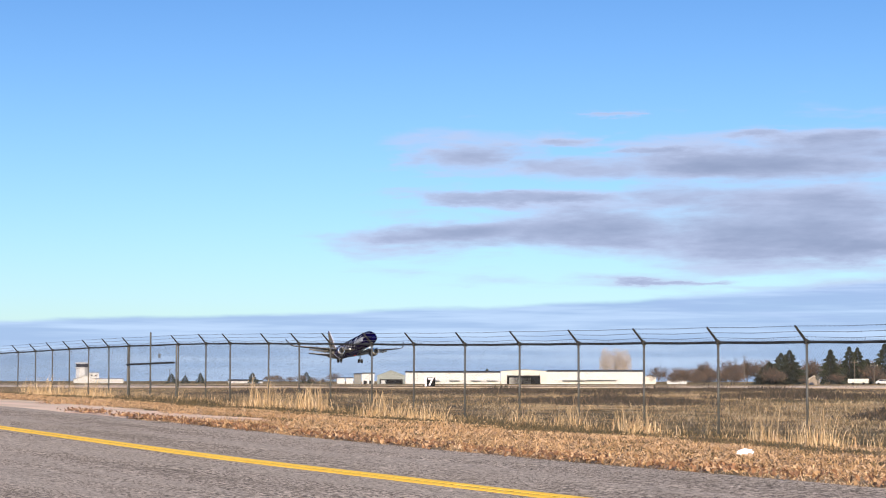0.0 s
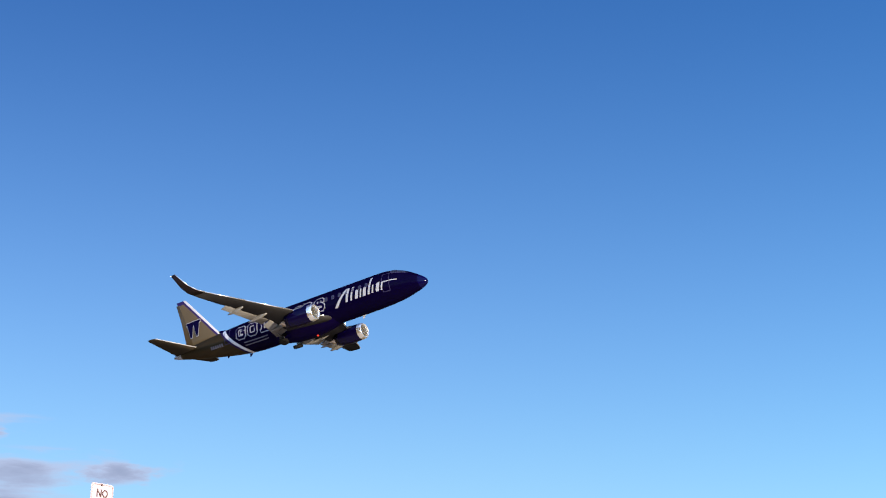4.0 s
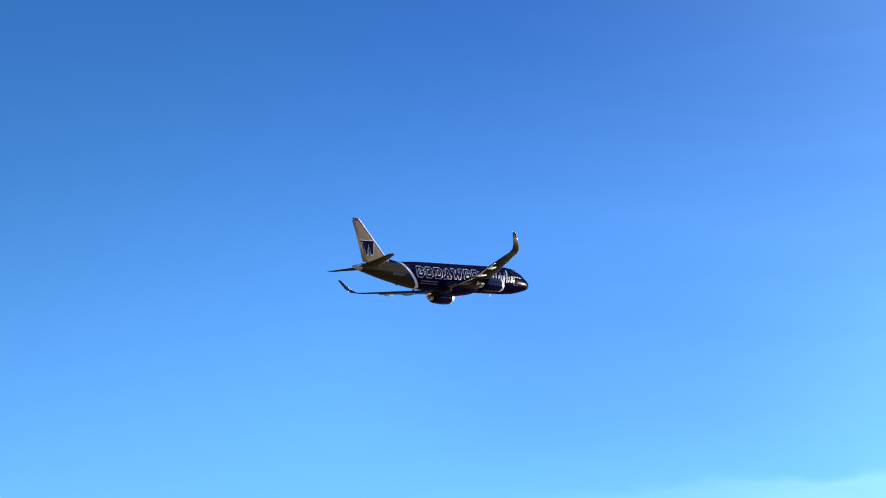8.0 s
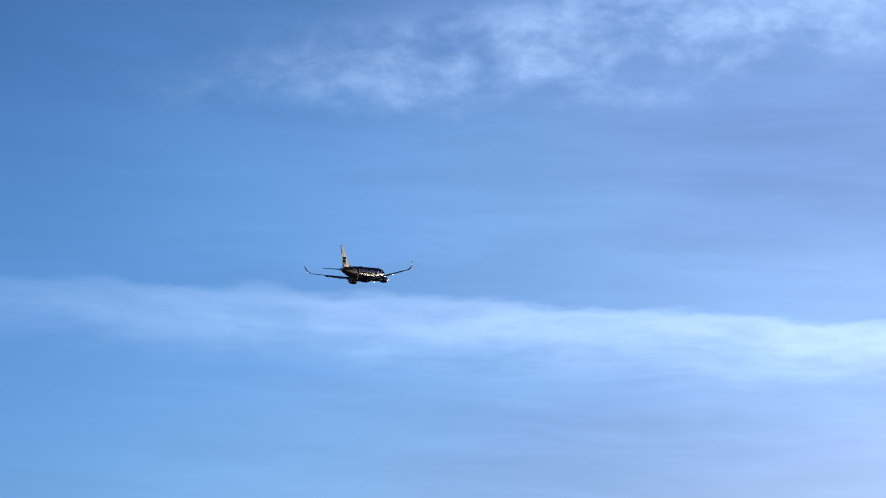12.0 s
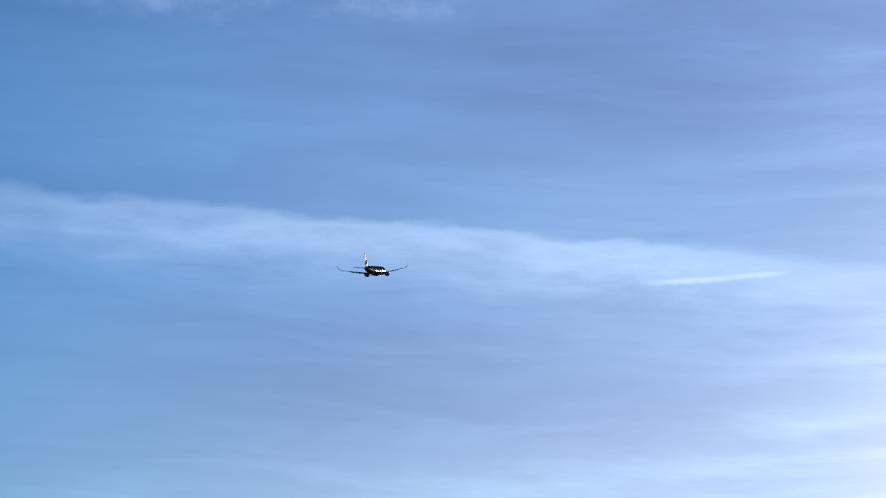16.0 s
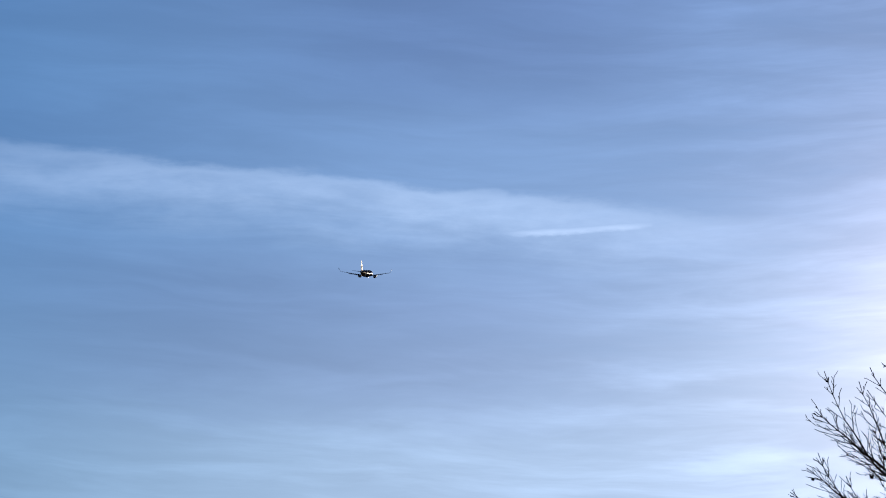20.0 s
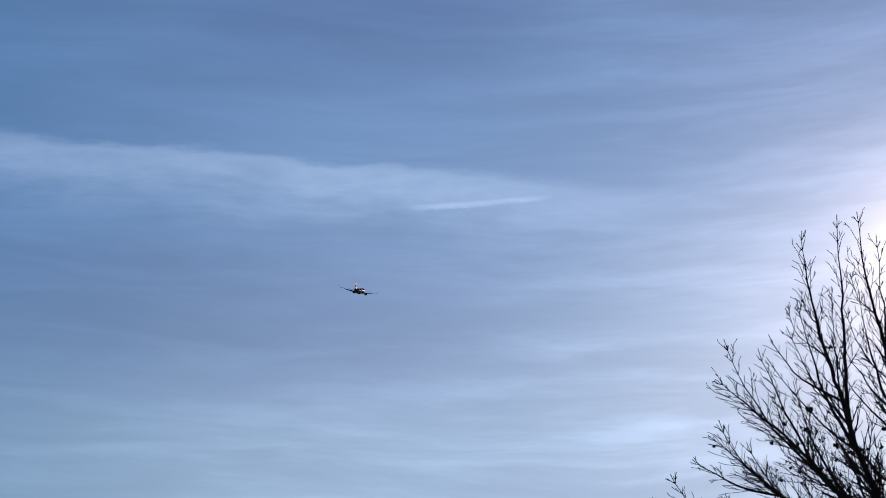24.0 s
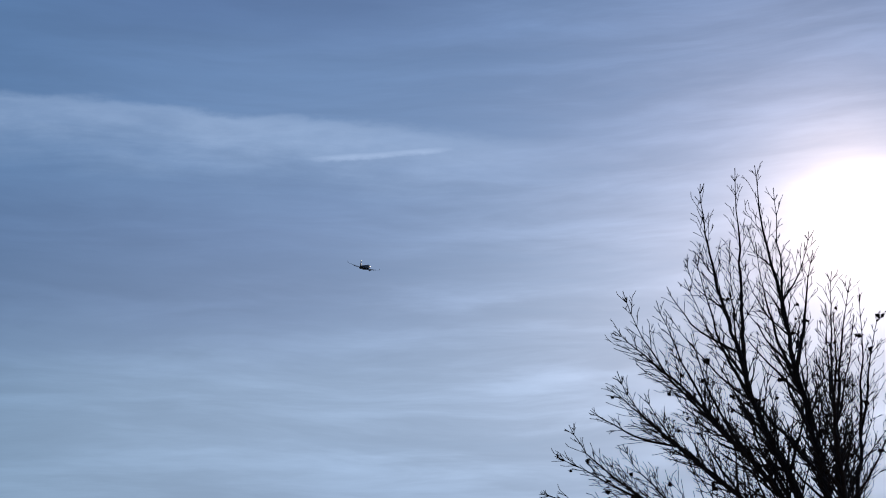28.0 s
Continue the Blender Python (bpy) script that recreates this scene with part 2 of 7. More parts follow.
    patch = n.m("MULTIPLY", n.m("MULTIPLY", pe, n.step(n.m("ADD", azb, n.m("MULTIPLY", ruff, 10.0)), 142.0, 158.0)), n.m("MULTIPLY", n.step(puff, 0.3, 0.68), n.step(curl, 0.34, 0.66, 0.65, 1.15)))
    patch = n.m("MULTIPLY", patch, n.step(azb, 176.0, 163.0))
    bright = n.m("MAXIMUM", n.m("MULTIPLY", n.m("MULTIPLY", band, n.step(n.m("ADD", n.m("MULTIPLY", hair, 0.45), n.m("MULTIPLY", wool, 0.55)), 0.3, 0.66, 0.5, 1.0)), n.step(azb, 136.0, 168.0, 0.12, 0.46)), n.m("MAXIMUM", n.m("MULTIPLY", st, 0.75), n.m("MULTIPLY", patch, 0.25)))

    # where the thin cloud opens and closes: bearing from, to, height from, to, and how much it dims the sky
    for a0, a1, e0, e1, k in ((147.0, 175.0, 5.0, 12.6, 0.21), (140.0, 160.0, 14.0, 20.5, -0.12), (157.0, 174.0, 14.2, 22.0, 0.16), (120.0, 139.0, 12.0, 21.5, 0.14), (139.0, 163.0, 19.5, 30.0, 0.1)):
        wa, we = 0.4 * (a1 - a0), 0.4 * (e1 - e0)
        ragged = n.m("ADD", el, n.m("MULTIPLY", soft, 1.2))
        f = n.m("MULTIPLY", n.m("MULTIPLY", n.step(azb, a0, a0 + wa), n.step(azb, a1, a1 - wa)), n.m("MULTIPLY", n.step(ragged, e0, e0 + we), n.step(ragged, e1, e1 - we)))
        f = n.m("SUBTRACT", 1.0, n.m("MULTIPLY", f, k))
        base = n.mix(1.0, base, n.xyz(f, f, n.m("POWER", f, 0.7)), "MULTIPLY")

    base = n.mix(bright, base, (*CIRRUS, 1))

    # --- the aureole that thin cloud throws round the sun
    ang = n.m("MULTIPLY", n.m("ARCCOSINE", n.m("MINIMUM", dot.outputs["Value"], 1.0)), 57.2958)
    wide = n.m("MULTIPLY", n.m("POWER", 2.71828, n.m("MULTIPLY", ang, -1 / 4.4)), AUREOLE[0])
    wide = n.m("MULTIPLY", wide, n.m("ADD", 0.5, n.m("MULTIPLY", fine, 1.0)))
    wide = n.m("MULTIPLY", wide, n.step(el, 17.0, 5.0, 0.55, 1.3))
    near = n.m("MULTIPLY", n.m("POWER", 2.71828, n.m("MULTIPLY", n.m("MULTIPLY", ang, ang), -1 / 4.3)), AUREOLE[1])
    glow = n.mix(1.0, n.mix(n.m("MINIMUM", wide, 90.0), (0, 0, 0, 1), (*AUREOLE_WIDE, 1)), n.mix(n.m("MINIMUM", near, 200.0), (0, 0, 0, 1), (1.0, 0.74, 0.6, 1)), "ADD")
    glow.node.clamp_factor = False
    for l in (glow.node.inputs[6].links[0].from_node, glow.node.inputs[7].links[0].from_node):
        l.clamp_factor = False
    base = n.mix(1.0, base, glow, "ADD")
    n.put(bg.inputs[0], base)
    bg.inputs[1].default_value = SKY_STRENGTH


build_world()
sun = new("sun", bpy.data.lights.new("sun", "SUN"))
sun.data.energy, sun.data.angle, sun.data.color = SUN_POWER, radians(0.53), SUN_COLOUR
sun.matrix_world = look((0, 0, 0), -bearing(SUN_AZ, SUN_EL))


# ---------------------------------------------------------------- materials
def material(name, colour, rough=0.7, metal=0.0, vary=0.0, scale=1.0, fine=12.0, bump=0.0, tint=None, coat=0.0, stretch=(1, 1, 1), spec=0.5, coat_rough=0.2):
    """Principled surface with colour that drifts at two scales and a fine relief."""
    mat = bpy.data.materials.new(name)
    mat.use_nodes = True
    n = Nodes(mat.node_tree)
    out = n.add("ShaderNodeOutputMaterial")
    p = n.add("ShaderNodeBsdfPrincipled")
    n.t.links.new(p.outputs[0], out.inputs[0])
    p.inputs["Roughness"].default_value, p.inputs["Metallic"].default_value = rough, metal
    p.inputs["Coat Weight"].default_value = coat
    p.inputs["Specular IOR Level"].default_value = spec
    p.inputs["Coat Roughness"].default_value = coat_rough
    p.inputs["Base Color"].default_value = (*colour, 1)
    if vary or bump:
        co = n.add("ShaderNodeTexCoord")
        mp = n.add("ShaderNodeMapping")
        mp.inputs["Scale"].default_value = stretch
        n.t.links.new(co.outputs["Object"], mp.inputs[0])
        big = n.noise(mp.outputs[0], scale, 3.0)
        small = n.noise(mp.outputs[0], scale * fine, 4.0, 0.65)
        if vary:
            other = tint or tuple(c * 0.55 for c in colour)
            f = n.m("ADD", n.m("MULTIPLY", big, 0.6), n.m("MULTIPLY", small, 0.4))
            f = n.m("MULTIPLY", n.step(f, 0.36, 0.66), vary)
            n.put(p.inputs["Base Color"], n.mix(f, (*colour, 1), (*other, 1)))
            n.put(p.inputs["Roughness"], n.m("ADD", rough - 0.06, n.m("MULTIPLY", small, 0.12)))
        if bump:
            b = n.add("ShaderNodeBump")
            b.inputs["Strength"].default_value = bump
            b.inputs["Distance"].default_value = 0.02
            n.put(b.inputs["Height"], small)
            n.t.links.new(b.outputs[0], p.inputs["Normal"])
    return mat


def glowing(name, colour, strength):
    mat = bpy.data.materials.new(name)
    mat.use_nodes = True
    n = Nodes(mat.node_tree)
    out = n.add("ShaderNodeOutputMaterial")
    e = n.add("ShaderNodeEmission")
    e.inputs[0].default_value, e.inputs[1].default_value = (*colour, 1), strength
    n.t.links.new(e.outputs[0], out.inputs[0])
    return mat


def island_material(name, a, b, rough=0.85, translucent=0.0, c=None):
    """For joined blades, leaves and twigs: every piece takes its own tone."""
    mat = bpy.data.materials.new(name)
    mat.use_nodes = True
    n = Nodes(mat.node_tree)
    out = n.add("ShaderNodeOutputMaterial")
    p = n.add("ShaderNodeBsdfPrincipled")
    g = n.add("ShaderNodeNewGeometry")
    rnd = g.outputs["Random Per Island"]
    col = n.mix(rnd, (*a, 1), (*b, 1))
    if c:
        col = n.mix(n.step(n.m("FRACT", n.m("MULTIPLY", rnd, 7.31)), 0.72, 0.95), col, (*c, 1))
    n.put(p.inputs["Base Color"], col)
    p.inputs["Roughness"].default_value = rough
    if translucent:
        tr = n.add("ShaderNodeBsdfTranslucent")
        n.put(tr.inputs[0], col)
        ms = n.add("ShaderNodeMixShader")
        ms.inputs[0].default_value = translucent
        n.t.links.new(p.outputs[0], ms.inputs[1])
        n.t.links.new(tr.outputs[0], ms.inputs[2])
        n.t.links.new(ms.outputs[0], out.inputs[0])
    else:
        n.t.links.new(p.outputs[0], out.inputs[0])
    return mat


def asphalt_material():
    """Old bleached asphalt: pale and dark stones, tyre-worn streaks along the road."""
    mat = bpy.data.materials.new("asphalt")
    mat.use_nodes = True
    n = Nodes(mat.node_tree)
    out = n.add("ShaderNodeOutputMaterial")
    p = n.add("ShaderNodeBsdfPrincipled")
    n.t.links.new(p.outputs[0], out.inputs[0])
    p.inputs["Roughness"].default_value, p.inputs["Specular IOR Level"].default_value = 0.95, 0.0
    co = n.add("ShaderNodeTexCoord")
    mp = n.add("ShaderNodeMapping")
    mp.inputs["Rotation"].default_value = (0, 0, radians(-28))
    n.t.links.new(co.outputs["Object"], mp.inputs[0])
    mp2 = n.add("ShaderNodeMapping")
    mp2.inputs["Scale"].default_value = (1.0, 0.05, 1.0)
    n.t.links.new(mp.outputs[0], mp2.inputs[0])
    mp3 = n.add("ShaderNodeMapping")
    mp3.inputs["Rotation"].default_value = (0, 0, radians(-28))
    mp3.inputs["Scale"].default_value = (1.0, 0.7, 1.0)
    n.t.links.new(co.outputs["Object"], mp3.inputs[0])
    stones = n.noise(mp3.outputs[0], 22.0, 5.0, 0.85)
    coarse = n.noise(mp.outputs[0], 2.6, 3.0, 0.7)
    worn = n.noise(mp2.outputs[0], 1.1, 4.0, 0.6)
    c = n.mix(n.step(stones, 0.41, 0.6), (0.07, 0.05, 0.033, 1), (0.74, 0.53, 0.35, 1))
    c = n.mix(n.m("MULTIPLY", n.step(coarse, 0.4, 0.65), 0.3), c, (0.16, 0.118, 0.078, 1))
    c = n.mix(n.m("MULTIPLY", n.step(worn, 0.47, 0.6), 0.4), c, (0.46, 0.34, 0.23, 1))
    c = n.mix(n.m("MULTIPLY", n.step(worn, 0.45, 0.34), 0.3), c, (0.14, 0.1, 0.066, 1))
    n.put(p.inputs["Base Color"], c)
    b = n.add("ShaderNodeBump")
    b.inputs["Strength"].default_value, b.inputs["Distance"].default_value = 0.3, 0.01
    n.put(b.inputs["Height"], stones)
    n.t.links.new(b.outputs[0], p.inputs["Normal"])
    return mat


ASPHALT = asphalt_material()
VERGE = material("verge_earth", (0.38, 0.235, 0.11), 0.95, vary=0.95, scale=0.5, fine=12, bump=0.25, tint=(0.12, 0.072, 0.034), spec=0.0)
CONCRETE = material("runway_concrete", (0.66, 0.48, 0.32), 0.9, vary=0.6, scale=0.05, fine=20, tint=(0.52, 0.37, 0.24), spec=0.0)
GRAVEL = material("gravel", (0.88, 0.57, 0.35), 0.95, vary=0.9, scale=0.6, fine=25, tint=(0.6, 0.39, 0.235), spec=0.0)
YELLOW = material("road_paint", (0.95, 0.54, 0.07), 0.75, vary=0.5, scale=1.2, fine=14, tint=(0.8, 0.42, 0.03), spec=0.05)
GALV = material("galvanized_steel", (0.032, 0.032, 0.03), 0.6, 0.2, vary=0.8, scale=2.0, fine=20, tint=(0.07, 0.07, 0.07), spec=0.3)
RAIL = material("weathered_rail", (0.006, 0.006, 0.006), 0.75, 0.0, vary=0.6, scale=2.0, fine=20, tint=(0.035, 0.035, 0.035), spec=0.15)
WIRE = material("fence_wire", (0.05, 0.05, 0.05), 0.55, 0.4)
GRASS = island_material("dry_grass", (0.58, 0.38, 0.2), (0.22, 0.12, 0.06), 0.9, 0.3, (0.7, 0.52, 0.34))
TALL = island_material("tall_dry_grass", (0.46, 0.32, 0.17), (0.2, 0.13, 0.065), 0.9, 0.3, (0.62, 0.46, 0.28))
# brown leaf tones; the darkest has the shadowed gaps between leaves painted in
LEAVES = island_material("fallen_leaves", (0.06, 0.03, 0.018), (0.24, 0.12, 0.06), 0.9, 0.2, (0.44, 0.28, 0.155))
MATTED = island_material("matted_grass", (0.5, 0.325, 0.178), (0.24, 0.138, 0.07), 0.95, 0.2, (0.09, 0.05, 0.027))
SCRUB = island_material("olive_scrub", (0.034, 0.028, 0.014), (0.075, 0.055, 0.027), 0.95, 0.2, (0.14, 0.095, 0.047))
NEEDLES = island_material("conifer_needles", (0.009, 0.014, 0.008), (0.024, 0.03, 0.016), 0.9, 0.15)
FIELD_GRASS = island_material("field_grass", (0.33, 0.24, 0.142), (0.155, 0.108, 0.063), 0.95, 0.2, (0.48, 0.36, 0.22))
BRUSH = island_material("dead_brush", (0.03, 0.022, 0.014), (0.014, 0.01, 0.007), 0.95, 0.1, (0.09, 0.06, 0.037))
TWIGS = island_material("winter_twigs", (0.03, 0.024, 0.019), (0.07, 0.05, 0.037), 0.95, 0.0, (0.13, 0.07, 0.047))
PALE_TWIGS = island_material("pale_twigs", (0.2, 0.165, 0.135), (0.3, 0.25, 0.205), 0.95)
DEAD_LEAF = material("dead_leaf", (0.045, 0.028, 0.018), 0.9, vary=0.5, scale=9.0, spec=0.05)
BARK = material("bark", (0.05, 0.035, 0.03), 0.95, vary=0.8, scale=4.0, fine=10, bump=0.6)
WOODPOLE = material("pole_wood", (0.07, 0.055, 0.043), 0.9, vary=0.6, scale=1.0, fine=12)
WHITE_WALL = material("white_metal_siding", (0.3, 0.3, 0.31), 0.6, vary=0.4, scale=0.15, fine=14, tint=(0.24, 0.245, 0.255), stretch=(1, 1, 0.2))
GREY_WALL = material("grey_metal_siding", (0.075, 0.075, 0.076), 0.6, vary=0.5, scale=0.2, fine=14, tint=(0.055, 0.055, 0.055), stretch=(1, 1, 0.2))
GREEN_WALL = material("green_grey_siding", (0.13, 0.145, 0.14), 0.7, vary=0.5, scale=0.2, fine=14, tint=(0.1, 0.11, 0.108))
# tan darkened: the shade under the house roofs is put into this colour
TAN_WALL = material("tan_siding", (0.13, 0.1, 0.078), 0.7, vary=0.4, scale=0.2)
# near-black: painted shade of open doorways, also dark fittings and trim
DARK = material("opening_shade_and_dark_trim", (0.006, 0.006, 0.007), 0.8, vary=0.5, scale=0.3, spec=0.05)
ROOF = material("dark_roof", (0.04, 0.04, 0.042), 0.8, vary=0.5, scale=0.3, spec=0.1)
PALE_ROOF = material("pale_roof", (0.34, 0.325, 0.305), 0.6, vary=0.4, scale=0.2)
SIGN_WHITE = material("sign_white", (0.43, 0.4, 0.47), 0.45, vary=0.25, scale=4.0, tint=(0.37, 0.33, 0.39))
SIGN_RED = material("sign_faded_red", (0.16, 0.08, 0.075), 0.6, vary=1.0, scale=40, fine=3, tint=(0.4, 0.32, 0.31))
SIGN_DARK = material("sign_dark", (0.075, 0.04, 0.04), 0.7, vary=0.7, scale=40, fine=3, tint=(0.13, 0.09, 0.09), spec=0.1)
SIGN_BLACK = material("sign_black", (0.003, 0.003, 0.003), 0.8, spec=0.03)
PLASTIC_WHITE = material("white_plastic", (0.82, 0.82, 0.84), 0.5, vary=0.3, scale=8)
STEEL_SILVER = material("bright_galvanized", (0.25, 0.27, 0.33), 0.5, 0.1, vary=0.4, scale=5.0)

# aircraft
PURPLE = material("purple_paint", (0.002, 0.0006, 0.018), 0.42, 0.0, vary=0.25, scale=0.6, fine=8, tint=(0.0016, 0.0005, 0.0145), spec=0.0, coat=0.07)
RIM_PALE = material("window_rim", (0.035, 0.031, 0.075), 0.6, spec=0.05)
TAIL_GREY = material("tailplane_grey", (0.038, 0.032, 0.024), 0.5, 0.0, vary=0.4, scale=0.6, fine=8, spec=0.0)
RADOME = material("radome_gloss", (0.0014, 0.0008, 0.026), 0.45, coat=0.3, spec=0.0, coat_rough=0.1)
NACELLE = material("nacelle_gloss", (0.002, 0.0008, 0.02), 0.45, coat=0.3, spec=0.0, coat_rough=0.1, vary=0.25, scale=0.8, tint=(0.0016, 0.0006, 0.016))
DIM_WHITE = material("dim_white", (0.09, 0.085, 0.1), 0.7, spec=0.1)
GOLD = material("gold_paint", (0.072, 0.053, 0.03), 0.5, 0.25, vary=0.25, scale=0.6, fine=8, tint=(0.058, 0.042, 0.024), spec=0.05, coat=0.05)
WHITE_PAINT = material("white_paint", (0.31, 0.31, 0.325), 0.35, vary=0.15, scale=1.0, tint=(0.26, 0.26, 0.27))
OUTLINE_WHITE = material("grey_white_paint", (0.27, 0.265, 0.28), 0.4, vary=0.2, scale=1.0)
WING_GREY = material("wing_grey", (0.034, 0.033, 0.034), 0.42, 0.0, vary=0.6, scale=0.5, fine=10, tint=(0.018, 0.017, 0.017), spec=0.0)
WINGLET = material("winglet_dark", (0.014, 0.009, 0.009), 0.5, vary=0.4, scale=0.8, fine=8, tint=(0.007, 0.005, 0.006), spec=0.05)
FLAP_WHITE = material("flap_grey_white", (0.16, 0.158, 0.156), 0.4, 0.1, vary=0.3, scale=0.7, fine=10)
POLISHED = material("polished_metal", (0.7, 0.7, 0.69), 0.22, 0.85)
HOT_METAL = material("exhaust_metal", (0.55, 0.5, 0.45), 0.24, 1.0, vary=0.5, scale=2.0)
FAN_DARK = material("fan_dark", (0.012, 0.012, 0.014), 0.5, 0.3)
PANE = material("cabin_glass", (0.02, 0.02, 0.03), 0.12, spec=0.6)
TYRE = material("tyre_rubber", (0.004, 0.004, 0.004), 0.85, spec=0.1)
GEAR_STEEL = material("gear_steel", (0.09, 0.09, 0.09), 0.4, 0.4)
LAMP_WHITE = glowing("landing_light", (1.0, 0.95, 0.86), 4.0)
LAMP_RED = glowing("beacon_red", (1.0, 0.06, 0.03), 0.6)
LAMP_SMALL = glowing("position_light", (0.95, 0.98, 1.0), 2.5)


def field_material():
    """Dry airfield turf: tan with drawn-out olive and brown patches."""
    mat = bpy.data.materials.new("airfield_turf")
    mat.use_nodes = True
    n = Nodes(mat.node_tree)
    out = n.add("ShaderNodeOutputMaterial")
    p = n.add("ShaderNodeBsdfPrincipled")
    n.t.links.new(p.outputs[0], out.inputs[0])
    p.inputs["Roughness"].default_value = 0.95
    p.inputs["Specular IOR Level"].default_value = 0.0
    co = n.add("ShaderNodeTexCoord")
    mp = n.add("ShaderNodeMapping")
    mp.inputs["Rotation"].default_value = (0, 0, radians(-8))
    mp.inputs["Scale"].default_value = (0.22, 1.0, 1.0)
    n.t.links.new(co.outputs["Object"], mp.inputs[0])
    big = n.noise(mp.outputs[0], 0.055, 5.0, 0.65)
    rust = n.noise(mp.outputs[0], 0.09, 3.0, 0.6)
    mid = n.noise(mp.outputs[0], 0.3, 4.0, 0.65)
    fine = n.noise(co.outputs["Object"], 5.0, 4.0, 0.7)
    c = n.mix(n.step(fine, 0.3, 0.7), (0.52, 0.33, 0.15, 1), (0.27, 0.165, 0.07, 1))
    c = n.mix(n.m("MULTIPLY", n.step(rust, 0.5, 0.62), 0.6), c, (0.2, 0.125, 0.06, 1))
    c = n.mix(n.m("MULTIPLY", n.step(n.m("ADD", n.m("MULTIPLY", big, 0.6), n.m("MULTIPLY", mid, 0.4)), 0.45, 0.54), 0.88), c, (0.08, 0.058, 0.026, 1))
    c = n.mix(n.m("MULTIPLY", n.step(mid, 0.56, 0.7), 0.5), c, (0.5, 0.36, 0.2, 1))
    # drawn-out tufts, dark and bleached
    mp2 = n.add("ShaderNodeMapping")
    mp2.inputs["Scale"].default_value = (0.4, 1.0, 1.0)
    n.t.links.new(co.outputs["Object"], mp2.inputs[0])
    tuft = n.noise(mp2.outputs[0], 0.6, 6.0, 0.75)
    c = n.mix(n.m("MULTIPLY", n.step(tuft, 0.5, 0.6), 0.55), c, (0.065, 0.046, 0.02, 1))
    c = n.mix(n.m("MULTIPLY", n.step(tuft, 0.46, 0.38), 0.6), c, (0.6, 0.42, 0.22, 1))
    n.put(p.inputs["Base Color"], c)
    b = n.add("ShaderNodeBump")
    b.inputs["Strength"].default_value, b.inputs["Distance"].default_value = 0.2, 0.1
    n.put(b.inputs["Height"], n.m("ADD", fine, mid))
    n.t.links.new(b.outputs[0], p.inputs["Normal"])
    return mat


TURF = field_material()


# ---------------------------------------------------------------- mesh helpers
def mesh_of(name, bm, mat, smooth=False):
    me = bpy.data.meshes.new(name)
    bmesh.ops.recalc_face_normals(bm, faces=bm.faces)
    bm.to_mesh(me)
    bm.free()
    for m in (mat if isinstance(mat, (list, tuple)) else [mat]):
        me.materials.append(m)
    if smooth:
        me.polygons.foreach_set("use_smooth", [True] * len(me.polygons))
    return me


def part(name, bm, mat, parent=None, label="", smooth=False, at=None):
    """One mesh object from a bmesh, under a thing or a part."""
    ob = new(name, bm if isinstance(bm, bpy.types.Mesh) else mesh_of(name, bm, mat, smooth))
    if at is not None:
        ob.matrix_basis = at
    if parent:
        ob.parent = parent
    if label:
        ob["label"] = label
    return ob


def thing(name, label, category, at=None, group="", kind=""):
    ob = new(name)
    if at is not None:
        ob.matrix_basis = at
    return tagged(ob, label, category, group, kind)


def box(bm, x0, x1, y0, y1, z0, z1, m=None):
    v = [bm.verts.new(Vector(c) if m is None else m @ Vector(c)) for c in
         ((x0, y0, z0), (x1, y0, z0), (x1, y1, z0), (x0, y1, z0), (x0, y0, z1), (x1, y0, z1), (x1, y1, z1), (x0, y1, z1))]
    for f in ((3, 2, 1, 0), (4, 5, 6, 7), (0, 1, 5, 4), (1, 2, 6, 5), (2, 3, 7, 6), (3, 0, 4, 7)):
        bm.faces.new([v[i] for i in f])
    return v


def a_box(*dims, bevel=0.0):
    bm = bmesh.new()
    box(bm, *dims)
    if bevel:
        bmesh.ops.bevel(bm, geom=bm.edges[:], offset=bevel, segments=2, affect="EDGES")
    return bm


def tube(bm, a, b, ra, rb=None, n=8, caps=True):
    """A straight tapered round bar from a to b."""
    a, b = Vector(a), Vector(b)
    rb = ra if rb is None else rb
    d = (b - a).normalized()
    u = d.orthogonal().normalized()
    w = d.cross(u)
    rings = []
    for c, r in ((a, ra), (b, rb)):
        rings.append([bm.verts.new(c + (u * math.cos(2 * math.pi * i / n) + w * math.sin(2 * math.pi * i / n)) * r) for i in range(n)])
    for i in range(n):
        bm.faces.new((rings[0][i], rings[0][(i + 1) % n], rings[1][(i + 1) % n], rings[1][i]))
    if caps and n > 2:
        bm.faces.new(rings[0][::-1])
        bm.faces.new(rings[1])


def loft(bm, rings, cap0=True, cap1=True, closed=True):
    vs = [[bm.verts.new(p) for p in r] for r in rings]
    k = len(vs[0])
    for a, b in zip(vs, vs[1:]):
        for i in range(k if closed else k - 1):
            bm.faces.new((a[i], a[(i + 1) % k], b[(i + 1) % k], b[i]))
    if cap0:
        bm.faces.new(vs[0][::-1])
    if cap1:
        bm.faces.new(vs[-1])
    return vs


def soup(name, verts, faces, mat):
    me = bpy.data.meshes.new(name)
    me.from_pydata(verts, [], faces)
    me.materials.append(mat)
    return me


# ---------------------------------------------------------------- ground
R_TAB = (0, 20, 33, 42, 54, 82, 95, 130, 200, 300, 400, 900, 1300, 4900)
Z_TAB = (0, 0.0, 0.1, 0.24, 0.36, 0.82, 0.93, 0.86, 0.55, 0.0, -0.6, -0.8, -0.95, -3.0)
ROAD_AZ = 62.0                                  # bearing of the road's and fence's normal
NRM, ALO = bearing(ROAD_AZ), bearing(ROAD_AZ - 90)


